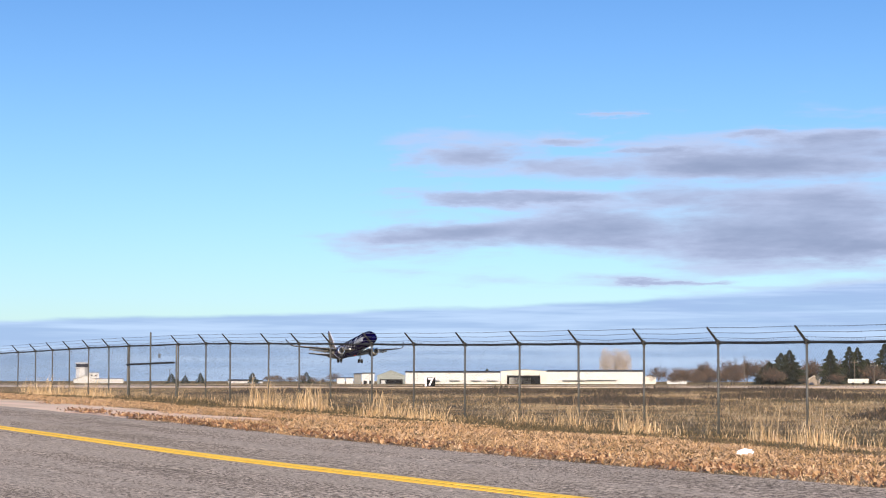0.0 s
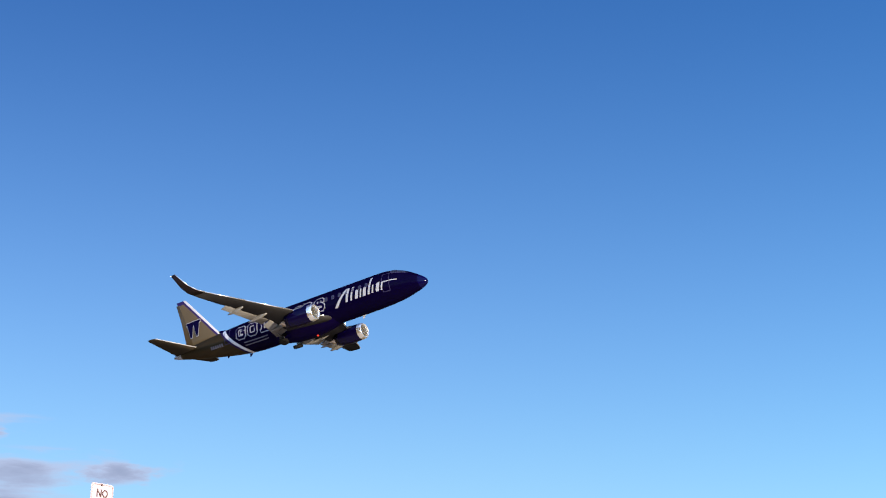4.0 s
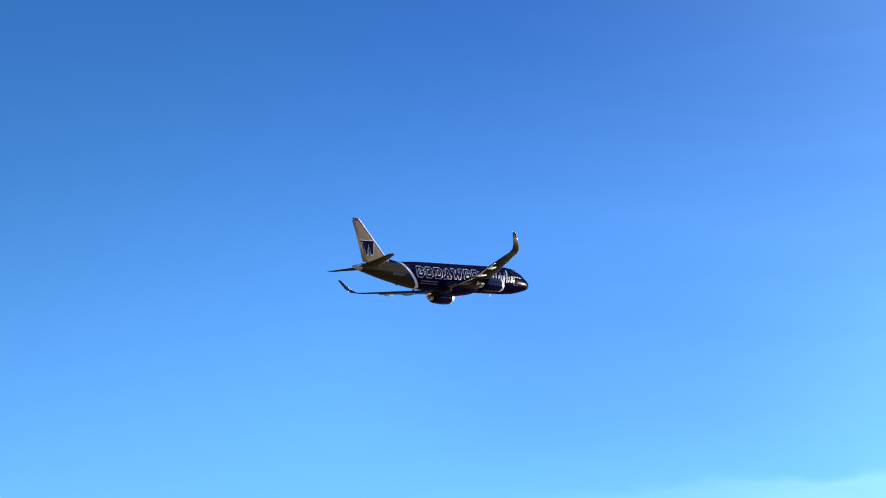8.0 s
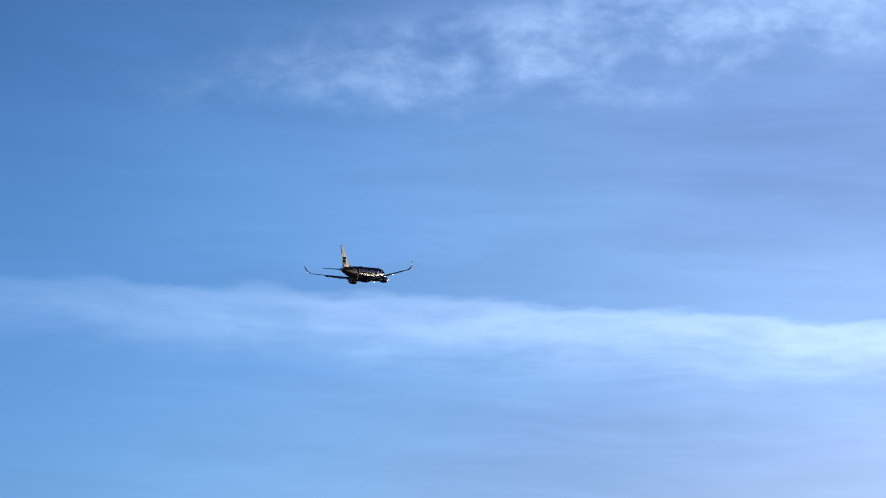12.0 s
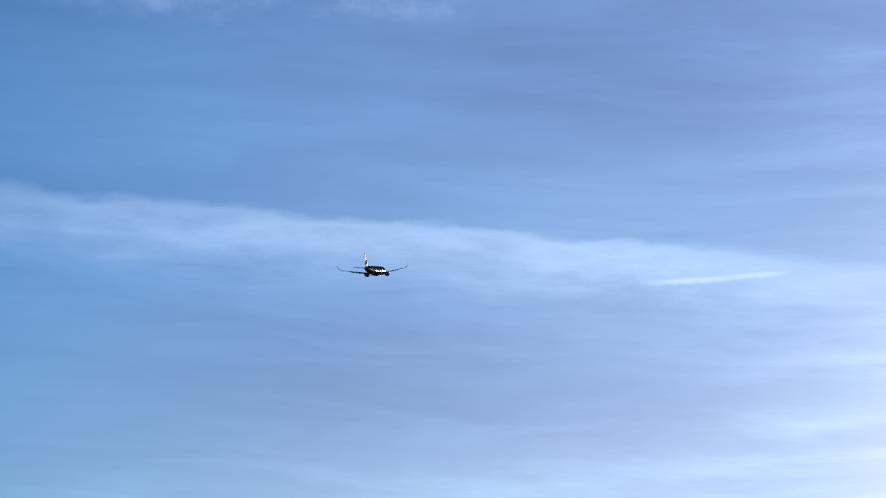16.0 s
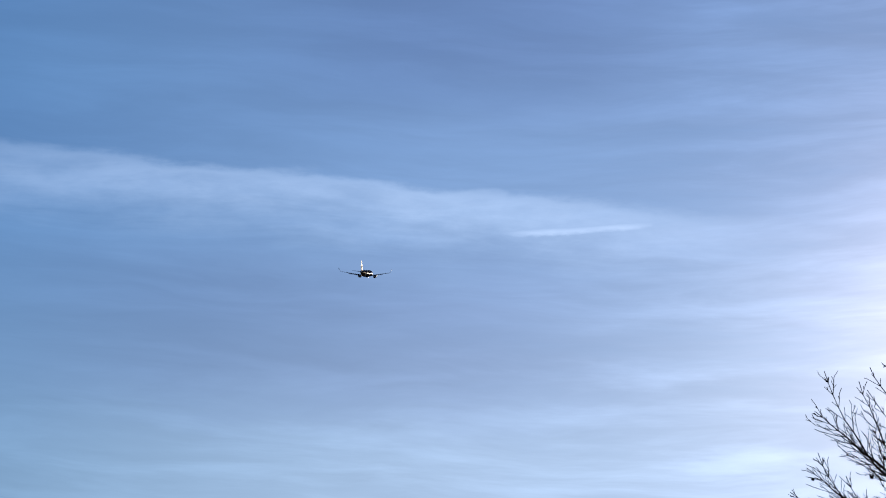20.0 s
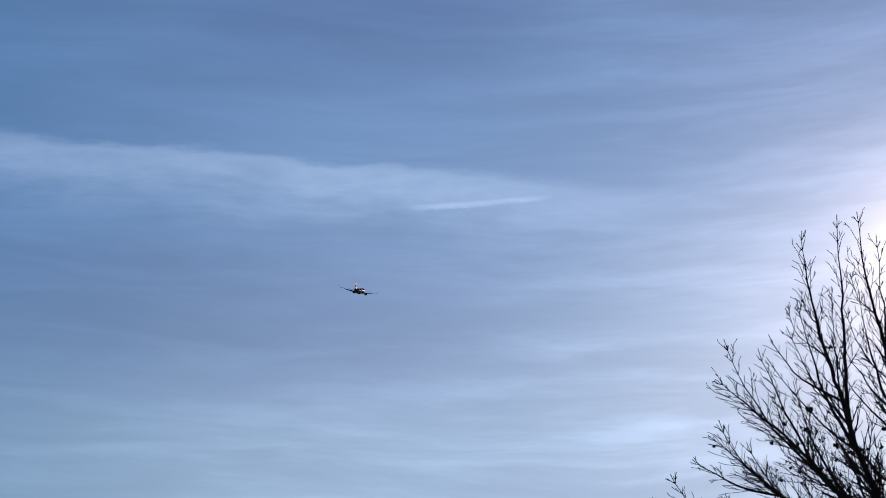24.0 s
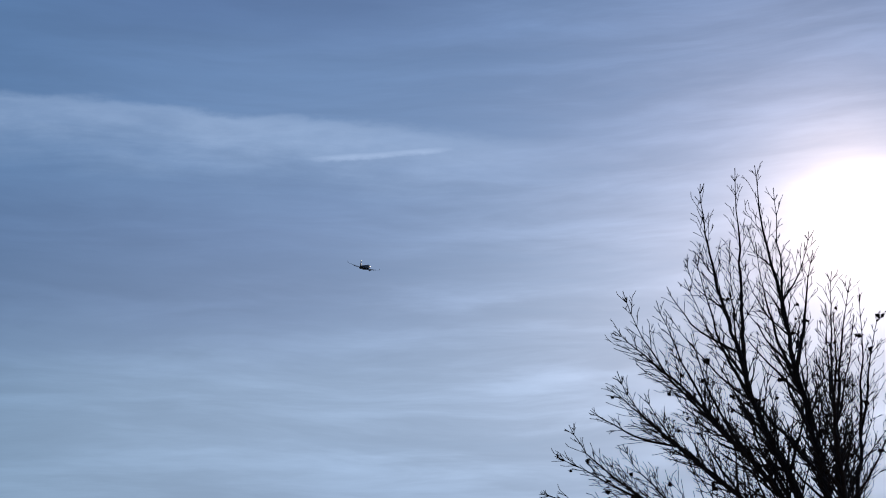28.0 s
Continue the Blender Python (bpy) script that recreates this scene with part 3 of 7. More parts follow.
ROAD_EDGE, FENCE_D = 12.5, 26.0


def ground_np(x, y):
    """Height of the land: the road rides a low bank, the fence stands below it, the field levels out beyond."""
    x, y = np.asarray(x, float), np.asarray(y, float)
    d = x * NRM.x + y * NRM.y
    s = x * ALO.x + y * ALO.y
    r = np.hypot(x, y)
    far = np.interp(r, R_TAB, Z_TAB)
    swell = np.interp(np.degrees(np.arctan2(x, y)), (-60, -20, 0, 9, 16, 19, 23, 28), (0.0, 0.3, 0.5, 0.7, 1.0, 0.8, 0.15, 0.0))
    far = far + swell * np.interp(r, (130, 200, 300, 400, 640, 950), (0.0, 0.18, 0.65, 1.1, 1.0, 0.0))
    bank = np.interp(s, (-60, 0, 15, 23, 31, 46, 80, 200, 400), (0.3, 0.44, 0.52, 0.58, 0.70, 0.93, 1.2, 0.9, -0.4))
    bank = bank * np.clip((d + 1.0) / 4.0, 0, 1)                 # the verge where the eye stands lies lower
    foot = np.interp(s, (-60, 0, 20, 33, 38, 48, 58, 67, 74, 81, 93, 200, 400), (0.0, 0.0, 0.12, 0.27, 0.33, 0.44, 0.63, 0.78, 0.82, 0.82, 0.75, 0.6, -0.5))
    z = np.where(d < FENCE_D, bank + (foot - bank) * np.clip((d - ROAD_EDGE - 0.4) / (FENCE_D - ROAD_EDGE - 0.4), 0, 1), foot + (far - foot) * np.clip((d - FENCE_D) / 45, 0, 1))
    away = np.clip((np.maximum(-d, np.abs(s) - 200) - 30) / 100, 0, 1)
    return z + (far - z) * away


def ground_z(x, y):
    return float(ground_np(x, y))


def place(d, s, up=0.0):
    """d metres out from the eye across the road, s metres along it."""
    p = NRM * d + ALO * s
    return Vector((p.x, p.y, ground_z(p.x, p.y) + up))


def on_ground(az, r, up=0.0):
    p = bearing(az) * r
    return Vector((p.x, p.y, ground_z(p.x, p.y) + up))


def build_ground():
    bm = bmesh.new()
    radii = [1.5 * 1.05 ** i for i in range(170)]
    radii = [r for r in radii if r < 4700] + [4900]
    seg = 240
    c = bm.verts.new((0, 0, ground_z(0, 0)))
    prev = None
    for r in radii:
        ring = []
        for i in range(seg):
            x, y = r * math.sin(2 * math.pi * i / seg), r * math.cos(2 * math.pi * i / seg)
            z = ground_z(x, y)
            d = x * NRM.x + y * NRM.y
            if 1.5 < d < FENCE_D + 1 and -45 < x * ALO.x + y * ALO.y < 205:
                z -= 0.08
            elif d > FENCE_D and r < 130:
                z += 0.05 * (noise.noise((x * 0.3, y * 0.3, 0)))
            ring.append(bm.verts.new((x, y, z)))
        for i in range(seg):
            if prev:
                bm.faces.new((prev[i], prev[(i + 1) % seg], ring[(i + 1) % seg], ring[i]))
            else:
                bm.faces.new((c, ring[i], ring[(i + 1) % seg]))
        prev = ring
    ob = part("ground", bm, TURF, smooth=True)
    ob.data.flip_normals()
    tagged(ob, "dry winter airfield turf in tan and olive patches", "ground", kind="structure")


def strip(name, mat, d0, d1, s0, s1, up, label, category, step=2.0, wobble=0.0, thick=0.06):
    bm = bmesh.new()
    n = int((s1 - s0) / step)
    rows = []
    for i in range(n + 1):
        s = s0 + (s1 - s0) * i / n
        w = wobble * noise.noise((s * 0.6, d1, 0)) + wobble * 0.6 * noise.noise((s * 2.9, d1, 4))
        a, b = place(d0, s, up), place(d1 + w, s, up)
        m = [a.lerp(b, k / 6) for k in range(7)]
        for q in m:
            q.z = ground_z(q.x, q.y) + up
        low = [m[0] - Vector((0, 0, thick))] + m + [m[-1] - Vector((0, 0, thick))]
        rows.append([bm.verts.new(p) for p in low])
    for a, b in zip(rows, rows[1:]):
        for k in range(len(a) - 1):
            bm.faces.new((a[k], a[k + 1], b[k + 1], b[k]))
    ob = part(name, bm, mat, smooth=False)
    if sum(p.normal.z for p in ob.data.polygons) < 0:
        ob.data.flip_normals()
    tagged(ob, label, category, kind="structure")
    return ob


build_ground()
strip("road", ASPHALT, 2.0, ROAD_EDGE, -90, 300, 0.05, "worn grey asphalt road beside the airfield fence", "road", wobble=0.25)
for k in (0, 1):
    strip("road_marking", YELLOW, 8.78 + 0.22 * k, 8.94 + 0.22 * k, -90, 300, 0.058, "solid yellow painted centre line on the road", "road marking", thick=0.004, wobble=0.02)
strip("verge", VERGE, ROAD_EDGE - 0.15, FENCE_D + 0.6, -40, 200, 0.02, "dry earth verge under tan grass", "verge", wobble=0.5, step=1.0)
strip("gravel_pulloff", GRAVEL, ROAD_EDGE - 0.1, 16.4, 37, 76, 0.045, "pale gravel pull-off before the gate", "gravel", wobble=1.4, step=0.8)
strip("runway", CONCRETE, 122, 180, -900, 1500, 0.12, "pale concrete runway across the airfield", "runway", step=12)
strip("taxiway", CONCRETE, 262, 276, -500, 1500, 0.08, "pale concrete taxiway beyond the runway", "taxiway", step=12)


# ---------------------------------------------------------------- the airliner
# x forward, y to its left, z up; the fuselage axis is the origin
FUS = np.array([  # x, half width, half height, axis height
    (15.05, 0.04, 0.04, -0.38), (14.92, 0.27, 0.27, -0.37), (14.6, 0.50, 0.50, -0.32), (14.1, 0.74, 0.77, -0.22),
    (13.4, 0.97, 1.06, -0.08), (12.6, 1.17, 1.34, 0.04), (11.7, 1.33, 1.57, 0.14), (10.6, 1.44, 1.68, 0.18),
    (9.4, 1.50, 1.71, 0.17), (-4.6, 1.50, 1.69, 0.15), (-6.4, 1.47, 1.61, 0.20), (-8.2, 1.37, 1.44, 0.29),
    (-10.0, 1.20, 1.21, 0.41), (-11.8, 0.98, 0.97, 0.53), (-13.4, 0.74, 0.72, 0.65), (-14.8, 0.50, 0.48, 0.74), (-16.0, 0.24, 0.22, 0.80)])


def fus(x):
    o = FUS[::-1]
    return [float(np.interp(x, o[:, 0], o[:, k])) for k in (1, 2, 3)]


def skin(x, v, side, off=0.0):
    """Point on the fuselage's side: v is the arc height in metres above the axis."""
    w, h, zc = fus(x)
    a = v / (0.5 * (w + h))
    return Vector((x, side * (w + off) * math.cos(a), zc + (h + off) * math.sin(a)))


def fuselage_paint():
    """Purple body, gold tail, a pale double band sweeping between them."""
    mat = bpy.data.materials.new("fuselage_paint")
    mat.use_nodes = True
    n = Nodes(mat.node_tree)
    out = n.add("ShaderNodeOutputMaterial")
    p = n.add("ShaderNodeBsdfPrincipled")
    n.t.links.new(p.outputs[0], out.inputs[0])
    co = n.add("ShaderNodeTexCoord")
    sep = n.add("ShaderNodeSeparateXYZ")
    n.t.links.new(co.outputs["Object"], sep.inputs[0])
    x, y, z = sep.outputs
    # the sweep line: x as a function of z, bowed
    e = n.m("ADD", n.m("ADD", x, 8.35), n.m("ADD", n.m("MULTIPLY", z, 0.95), n.m("MULTIPLY", n.m("MULTIPLY", z, z), -0.12)))
    dirt = n.noise(co.outputs["Object"], 0.8, 4.0, 0.6)
    purple = n.mix(dirt, (0.0016, 0.0005, 0.0135, 1), (0.0012, 0.0004, 0.0105, 1))
    gold = n.mix(dirt, (0.036, 0.024, 0.011, 1), (0.026, 0.018, 0.0085, 1))
    c = n.mix(n.step(e, 0.0, 0.02), gold, (0.02, 0.012, 0.05, 1))
    c = n.mix(n.step(e, 0.28, 0.30), c, (0.5, 0.5, 0.52, 1))
    c = n.mix(n.step(e, 0.70, 0.72), c, purple)
    c = n.mix(n.step(x, -15.1, -15.15), c, (0.3, 0.3, 0.31, 1))
    n.put(p.inputs["Base Color"], c)
    p.inputs["Roughness"].default_value, p.inputs["Specular IOR Level"].default_value = 0.42, 0.0
    n.put(p.inputs["Metallic"], n.step(e, 0.02, 0.0, 0.0, 0.25))
    p.inputs["Coat Weight"].default_value, p.inputs["Coat Roughness"].default_value = 0.06, 0.2
    return mat


def fin_paint():
    """Gold fin with a white leading edge, a thin purple line behind it and a purple cap."""
    mat = bpy.data.materials.new("fin_paint")
    mat.use_nodes = True
    n = Nodes(mat.node_tree)
    out = n.add("ShaderNodeOutputMaterial")
    p = n.add("ShaderNodeBsdfPrincipled")
    n.t.links.new(p.outputs[0], out.inputs[0])
    co = n.add("ShaderNodeTexCoord")
    sep = n.add("ShaderNodeSeparateXYZ")
    n.t.links.new(co.outputs["Object"], sep.inputs[0])
    x, y, z = sep.outputs
    lead = n.m("ADD", -9.9, n.m("MULTIPLY", n.m("SUBTRACT", z, 1.5), -0.87))
    d = n.m("MINIMUM", n.m("SUBTRACT", lead, x), n.m("MULTIPLY", n.m("SUBTRACT", 6.66, z), 1.15))
    dirt = n.noise(co.outputs["Object"], 0.9, 4.0, 0.6)
    gold = n.mix(dirt, (0.102, 0.075, 0.041, 1), (0.084, 0.061, 0.033, 1))
    c = n.mix(n.step(d, 0.52, 0.5), gold, (0.02, 0.012, 0.07, 1))
    c = n.mix(n.step(n.m("SUBTRACT", lead, x), 0.26, 0.24), c, (0.36, 0.36, 0.38, 1))
    n.put(p.inputs["Base Color"], c)
    p.inputs["Roughness"].default_value, p.inputs["Specular IOR Level"].default_value = 0.5, 0.05
    n.put(p.inputs["Metallic"], n.step(d, 0.5, 0.52, 0.0, 0.12))
    p.inputs["Coat Weight"].default_value, p.inputs["Coat Roughness"].default_value = 0.05, 0.16
    return mat


def foil(le, chord, thick, up, n=9):
    """A closed wing section: le is the leading edge, chord runs aft, up is the thickness way."""
    pts = []
    xs = [0.5 * (1 - math.cos(math.pi * i / n)) for i in range(n + 1)]
    def t(x):
        return 5 * thick * (0.2969 * math.sqrt(x) - 0.126 * x - 0.3516 * x * x + 0.2843 * x ** 3 - 0.1036 * x ** 4)
    for x in xs[::-1]:
        pts.append(Vector(le) + Vector((-chord * x, 0, 0)) + up * (chord * (t(x) * 1.1 + 0.015 * math.sin(math.pi * x))))
    for x in xs[1:-1]:
        pts.append(Vector(le) + Vector((-chord * x, 0, 0)) - up * (chord * t(x) * 0.9))
    return pts


Z_UP = Vector((0, 0, 1))
WING = [  # leading edge x, y, z; chord; thickness
    (4.4, 0.9, -1.10, 5.7, 0.13), (3.95, 1.6, -1.04, 5.2, 0.13), (2.45, 4.6, -0.68, 3.3, 0.12), (0.15, 9.0, 0.0, 2.2, 0.11), (-1.75, 12.6, 0.55, 1.4, 0.10)]
TIP = [(-1.75, 12.6, 0.55, 1.4, 0.10), (-2.2, 13.25, 0.74, 1.2, 0.09), (-2.75, 13.75, 1.2, 0.95, 0.08), (-3.8, 14.36, 2.49, 0.5, 0.07)]


def wing_at(y):
    w = np.array(WING)
    return [float(np.interp(y, w[:, 1], w[:, k])) for k in (0, 2, 3, 4)]


def text_mesh(body, size, extrude=0.0):
    """Flat outline of a word in the built-in font, as a bmesh in its own x, y."""
    cu = bpy.data.curves.new("word", "FONT")
    cu.body, cu.size, cu.offset = body, size, extrude
    cu.resolution_u = 3
    ob = bpy.data.objects.new("word", cu)
    scene.collection.objects.link(ob)
    me = bpy.data.meshes.new_from_object(ob.evaluated_get(bpy.context.evaluated_depsgraph_get()))
    bm = bmesh.new()
    bm.from_mesh(me)
    bpy.data.objects.remove(ob)
    bpy.data.curves.remove(cu)
    bpy.data.meshes.remove(me)
    return bm


def cut_rows(bm, axis, lo, hi, n):
    for i in range(1, n):
        c, d = Vector(), Vector()
        c[axis], d[axis] = lo + (hi - lo) * i / n, 1
        bmesh.ops.bisect_plane(bm, geom=bm.verts[:] + bm.edges[:] + bm.faces[:], plane_co=c, plane_no=d)


def wrap(bm, x0, v0, side, off):
    """Lay a flat bmesh on the fuselage's side, its origin at x0, v0."""
    step = {}
    for k, f in enumerate(bm.faces):
        for v in f.verts:
            step[v] = max(step.get(v, 0), k % 8)
    bmesh.ops.triangulate(bm, faces=bm.faces[:])
    for v in bm.verts:
        u, w = v.co.x, v.co.y
        x = x0 + u if side < 0 else x0 - u
        v.co = skin(x, v0 + w, side, off + 0.0015 * step.get(v, 0))
    return bm


def extent(bm):
    xs, ys = [v.co.x for v in bm.verts], [v.co.y for v in bm.verts]
    return min(xs), max(xs), min(ys), max(ys)


def poly(bm, pts):
    bm.faces.new([bm.verts.new((p[0], p[1], 0)) for p in pts])


def pen(bm, pts, w):
    """A broad pen stroke through points, one small step higher at each leg so that no two legs share a plane."""
    for (x0, y0), (x1, y1) in zip(pts, pts[1:]):
        d = Vector((x1 - x0, y1 - y0, 0)).normalized()
        e, n = d * (w * 0.5), Vector((-d.y, d.x, 0)) * (w * 0.5)
        a, b = Vector((x0, y0, 0)) - e * 0.7, Vector((x1, y1, 0)) + e * 0.7
        poly(bm, (a - n, b - n, b + n, a + n))


GLYPHS = {
    "G": (((0.95, 0.75), (0.95, 0.88), (0.8, 1), (0.2, 1), (0.03, 0.86), (0.03, 0.14), (0.2, 0), (0.8, 0), (0.95, 0.14), (0.95, 0.46), (0.6, 0.46)),),
    "O": (((0.2, 1), (0.8, 1), (0.97, 0.86), (0.97, 0.14), (0.8, 0), (0.2, 0), (0.03, 0.14), (0.03, 0.86), (0.2, 1)),),
    "D": (((-0.05, 1), (0.75, 1), (0.95, 0.84), (0.95, 0.16), (0.75, 0), (-0.05, 0)), ((0.18, 1), (0.18, 0))),
    "A": (((0.12, 0), (0.5, 1), (0.88, 0)), ((0.3, 0.32), (0.7, 0.32)), ((-0.05, 0), (0.28, 0)), ((0.72, 0), (1.05, 0))),
    "W": (((0.05, 1), (0.27, 0), (0.5, 0.8), (0.73, 0), (0.95, 1)), ((-0.08, 1), (0.18, 1)), ((0.82, 1), (1.08, 1))),
    "S": (((0.92, 0.76), (0.92, 0.88), (0.76, 1), (0.2, 1), (0.04, 0.86), (0.04, 0.66), (0.2, 0.54), (0.8, 0.47), (0.95, 0.34), (0.95, 0.14), (0.8, 0), (0.2, 0), (0.04, 0.14), (0.04, 0.26)),),
}


def block_letter(glyph, wide, high, w):
    """One slab-footed block letter as a flat bmesh; its corner lies at the origin."""
    bm = bmesh.new()
    for stroke in GLYPHS[glyph]:
        pen(bm, [(0.2 + x * (wide - 0.4), 0.2 + y * (high - 0.4)) for x, y in stroke], w)
    return bm


def slanted_word():
    """The airline's white wordmark as plain slanted bars: a long wedge, then low and tall bars."""
    bm = bmesh.new()
    poly(bm, ((-0.3, -0.16), (0.0, -0.2), (1.42, 1.12), (1.12, 1.12)))
    for x, w, high in ((1.0, 0.26, 1.1), (1.55, 0.2, 1.1), (2.08, 0.34, 0.66), (2.62, 0.16, 0.66), (2.98, 0.34, 0.66), (3.56, 0.22, 1.32), (4.0, 0.16, 0.62), (4.45, 0.36, 0.66), (5.0, 0.16, 0.6)):
        poly(bm, ((x, 0.0), (x + w, 0.0), (x + w + 0.3 * high, high), (x + 0.3 * high, high)))
    return bm


def wedge_pair(g=0.0):
    """A block emblem of two plain wedges that point down under one slim bar; g widens them."""
    bm = bmesh.new()
    for c in (0.5, 1.7):
        poly(bm, ((c - 0.16 - g, -g), (c + 0.16 + g, -g), (c + 0.62 + g, 1.36), (c - 0.62 - g, 1.36)))
    poly(bm, ((-0.3 - g, 1.34 - g), (2.5 + g, 1.34 - g), (2.5 + g, 1.56 + g), (-0.3 - g, 1.56 + g)))
    return bm


def solid(bm, way, t=0.02):
    """Give flat marks a little thickness."""
    r = bmesh.ops.extrude_face_region(bm, geom=bm.faces[:])
    for v in r["geom"]:
        if isinstance(v, bmesh.types.BMVert):
            v.co += way * t
    return bm


def revolve(bm, prof, centre, n=28, axis_x=True):
    """Rings round an axis along x: prof is a list of (x, radius)."""
    rings = []
    for x, r in prof:
        rings.append([Vector((centre[0] + x, centre[1] + r * math.cos(2 * math.pi * i / n), centre[2] + r * math.sin(2 * math.pi * i / n))) for i in range(n)])
    return loft(bm, rings, False, False)


def disc_wheel(bm, c, r, w, n=20):
    """A rounded tyre round an axle along y."""
    prof = [(-w / 2, r * 0.55), (-w / 2, r * 0.86), (-w * 0.32, r * 0.98), (0, r), (w * 0.32, r * 0.98), (w / 2, r * 0.86), (w / 2, r * 0.55)]
    rings = [[Vector((c[0] + q * math.cos(2 * math.pi * i / n), c[1] + y, c[2] + q * math.sin(2 * math.pi * i / n))) for i in range(n)] for y, q in prof]
    loft(bm, rings)


def build_airliner():
    jet = thing("airliner", "purple and gold regional jet airliner climbing after take-off", "airplane")
    body_mat, fin_mat = fuselage_paint(), fin_paint()

    # fuselage
    bm = bmesh.new()
    xs = sorted(set([float(v) for v in FUS[:, 0]] + [float(v) for v in np.linspace(-15.4, 14.3, 60)]), reverse=True)
    rings = []
    for x in xs:
        w, h, zc = fus(x)
        rings.append([Vector((x, w * math.cos(2 * math.pi * i / 40), zc + h * math.sin(2 * math.pi * i / 40))) for i in range(40)])
    loft(bm, rings)
    body = part("fuselage", bm, body_mat, jet, "purple fuselage with a gold tail section", True)

    bm = bmesh.new()
    loft(bm, [[Vector((x + 0.006, (fus(x)[0] + 0.006) * math.cos(2 * math.pi * i / 32), fus(x)[2] + (fus(x)[1] + 0.006) * math.sin(2 * math.pi * i / 32))) for i in range(32)] for x in (15.05, 15.0, 14.92, 14.8, 14.6, 14.3)], True, False)
    part("radome", bm, RADOME, body, "glossy purple nose cap", True)

    bm = bmesh.new()
    revolve(bm, [(0.0, 0.16), (-0.35, 0.12), (-0.3, 0.08)], (-15.9, 0, 0.8), 16)
    part("auxiliary_exhaust", bm, HOT_METAL, body, "grey metal exhaust pipe", True)

    # belly fairing between the wings
    bm = bmesh.new()
    rings = []
    for i in range(13):
        t = i / 12
        x = 6.2 - 10.6 * t
        k = math.sin(math.pi * min(1, max(0, t))) ** 0.55 + 0.001
        ring = []
        for j in range(17):
            a = math.pi + math.pi * j / 16
            ring.append(Vector((x, 1.62 * k * math.cos(a), -0.62 + 1.42 * k * math.sin(a) * (0.9 + 0.1 * k))))
        rings.append(ring)
    loft(bm, rings)
    part("belly_fairing", bm, PURPLE, body, "dark purple wing-root fairing", True)

    # cabin windows, alike panes on both sides
    bm = bmesh.new()
    ring = [Vector((0.13 * math.copysign(abs(math.cos(a)) ** 0.6, math.cos(a)), 0, 0.19 * math.copysign(abs(math.sin(a)) ** 0.6, math.sin(a)))) for a in [2 * math.pi * i / 10 for i in range(10)]]
    loft(bm, [[p + Vector((0, -0.02, 0)) for p in ring], [p * 0.92 + Vector((0, 0.02, 0)) for p in ring]])
    pane = mesh_of("cabin_window", bm, PANE)
    bm = bmesh.new()
    loft(bm, [[p * 1.3 + Vector((0, -0.02, 0)) for p in ring], [p * 1.25 + Vector((0, 0.012, 0)) for p in ring]])
    surround = mesh_of("window_surround", bm, RIM_PALE)
    k = 0
    while k < 21:
        x = 9.0 - 0.80 * k
        k += 1
        if x < -7.6:
            break
        for side in (1, -1):
            q = skin(x, 0.46, side, 0.004)
            ob = part("cabin_window", pane, None, body, at=pose(q.x, q.y, q.z, math.degrees(0.46 / 1.58) * side * -1 * -1 + (180 if side < 0 else 0), 0, 0))
            part("window_surround", surround, None, ob)

    def patch(name, x0, x1, v0, v1, side, off, mat, label="", n=6, cant=0.0):
        b = bmesh.new()
        rows = []
        for j in range(n + 1):
            v = v0 + (v1 - v0) * j / n
            rows.append([skin(x0 + (x1 - x0) * i / n + cant * (v - v0), v, side, off) for i in range(n + 1)])
        loft(b, rows, False, False, closed=False)
        return part(name, b, mat, body, label, True)

    # flight-deck windows
    for side in (1, -1):
        for x0, x1, v0, v1, c in ((12.5, 13.2, 1.02, 1.5, -0.9), (11.75, 12.35, 1.05, 1.5, -0.45)):
            patch("window_rim", x0 - 0.07, x1 + 0.07, v0 - 0.07, v1 + 0.07, side, 0.008, RIM_PALE, cant=c)
        patch("windshield", 12.5, 13.2, 1.02, 1.5, side, 0.016, PANE, "dark flight-deck window", cant=-0.9)
        patch("side_window", 11.75, 12.35, 1.05, 1.5, side, 0.016, PANE, "dark flight-deck window", cant=-0.45)
        # doors: thin raised rims
        for x0, x1, v0, v1 in ((10.75, 11.55, -0.75, 1.1), (-8.7, -8.0, -0.55, 1.0)):
            for a in ((x0, x0 + 0.05, v0, v1), (x1 - 0.05, x1, v0, v1), (x0, x1, v0, v0 + 0.05), (x0, x1, v1 - 0.05, v1)):
                patch("door_rim", *a, side, 0.008, RIM_PALE)
        # slogan: block letters with a white rim and purple faces
        for glyph, x0, wide in (("G", -7.1, 1.32), ("O", -5.62, 1.32), ("D", -3.98, 1.4), ("A", -2.42, 1.42), ("W", -0.86, 1.9), ("G", 1.2, 1.35), ("S", 2.72, 1.35)):
            for width, off, mat, nm in ((0.44, 0.012, OUTLINE_WHITE, "slogan_letter"), (0.25, 0.03, PURPLE, "slogan_letter_face")):
                b = block_letter(glyph, wide, 1.36, width)
                cut_rows(b, 1, 0.0, 1.4, 6)
                wrap(b, x0 if side < 0 else -2.9 - x0, -0.52, side, off)
                part(nm, b, mat, body, "purple block letter with a white rim" if width > 0.3 else "")
        # the airline's wordmark as plain slanted strokes
        b = slanted_word()
        for v in b.verts:
            v.co.x *= 1.03
            v.co.y *= 1.18
            if side > 0:
                v.co.x = v.co.x - 5.2
        cut_rows(b, 1, -0.25, 1.5, 6)
        wrap(b, 5.42, -0.5, side, 0.02)
        part("wordmark", b, WHITE_PAINT, body, "white slanted airline wordmark")
        # small lettering as bars
        b = bmesh.new()
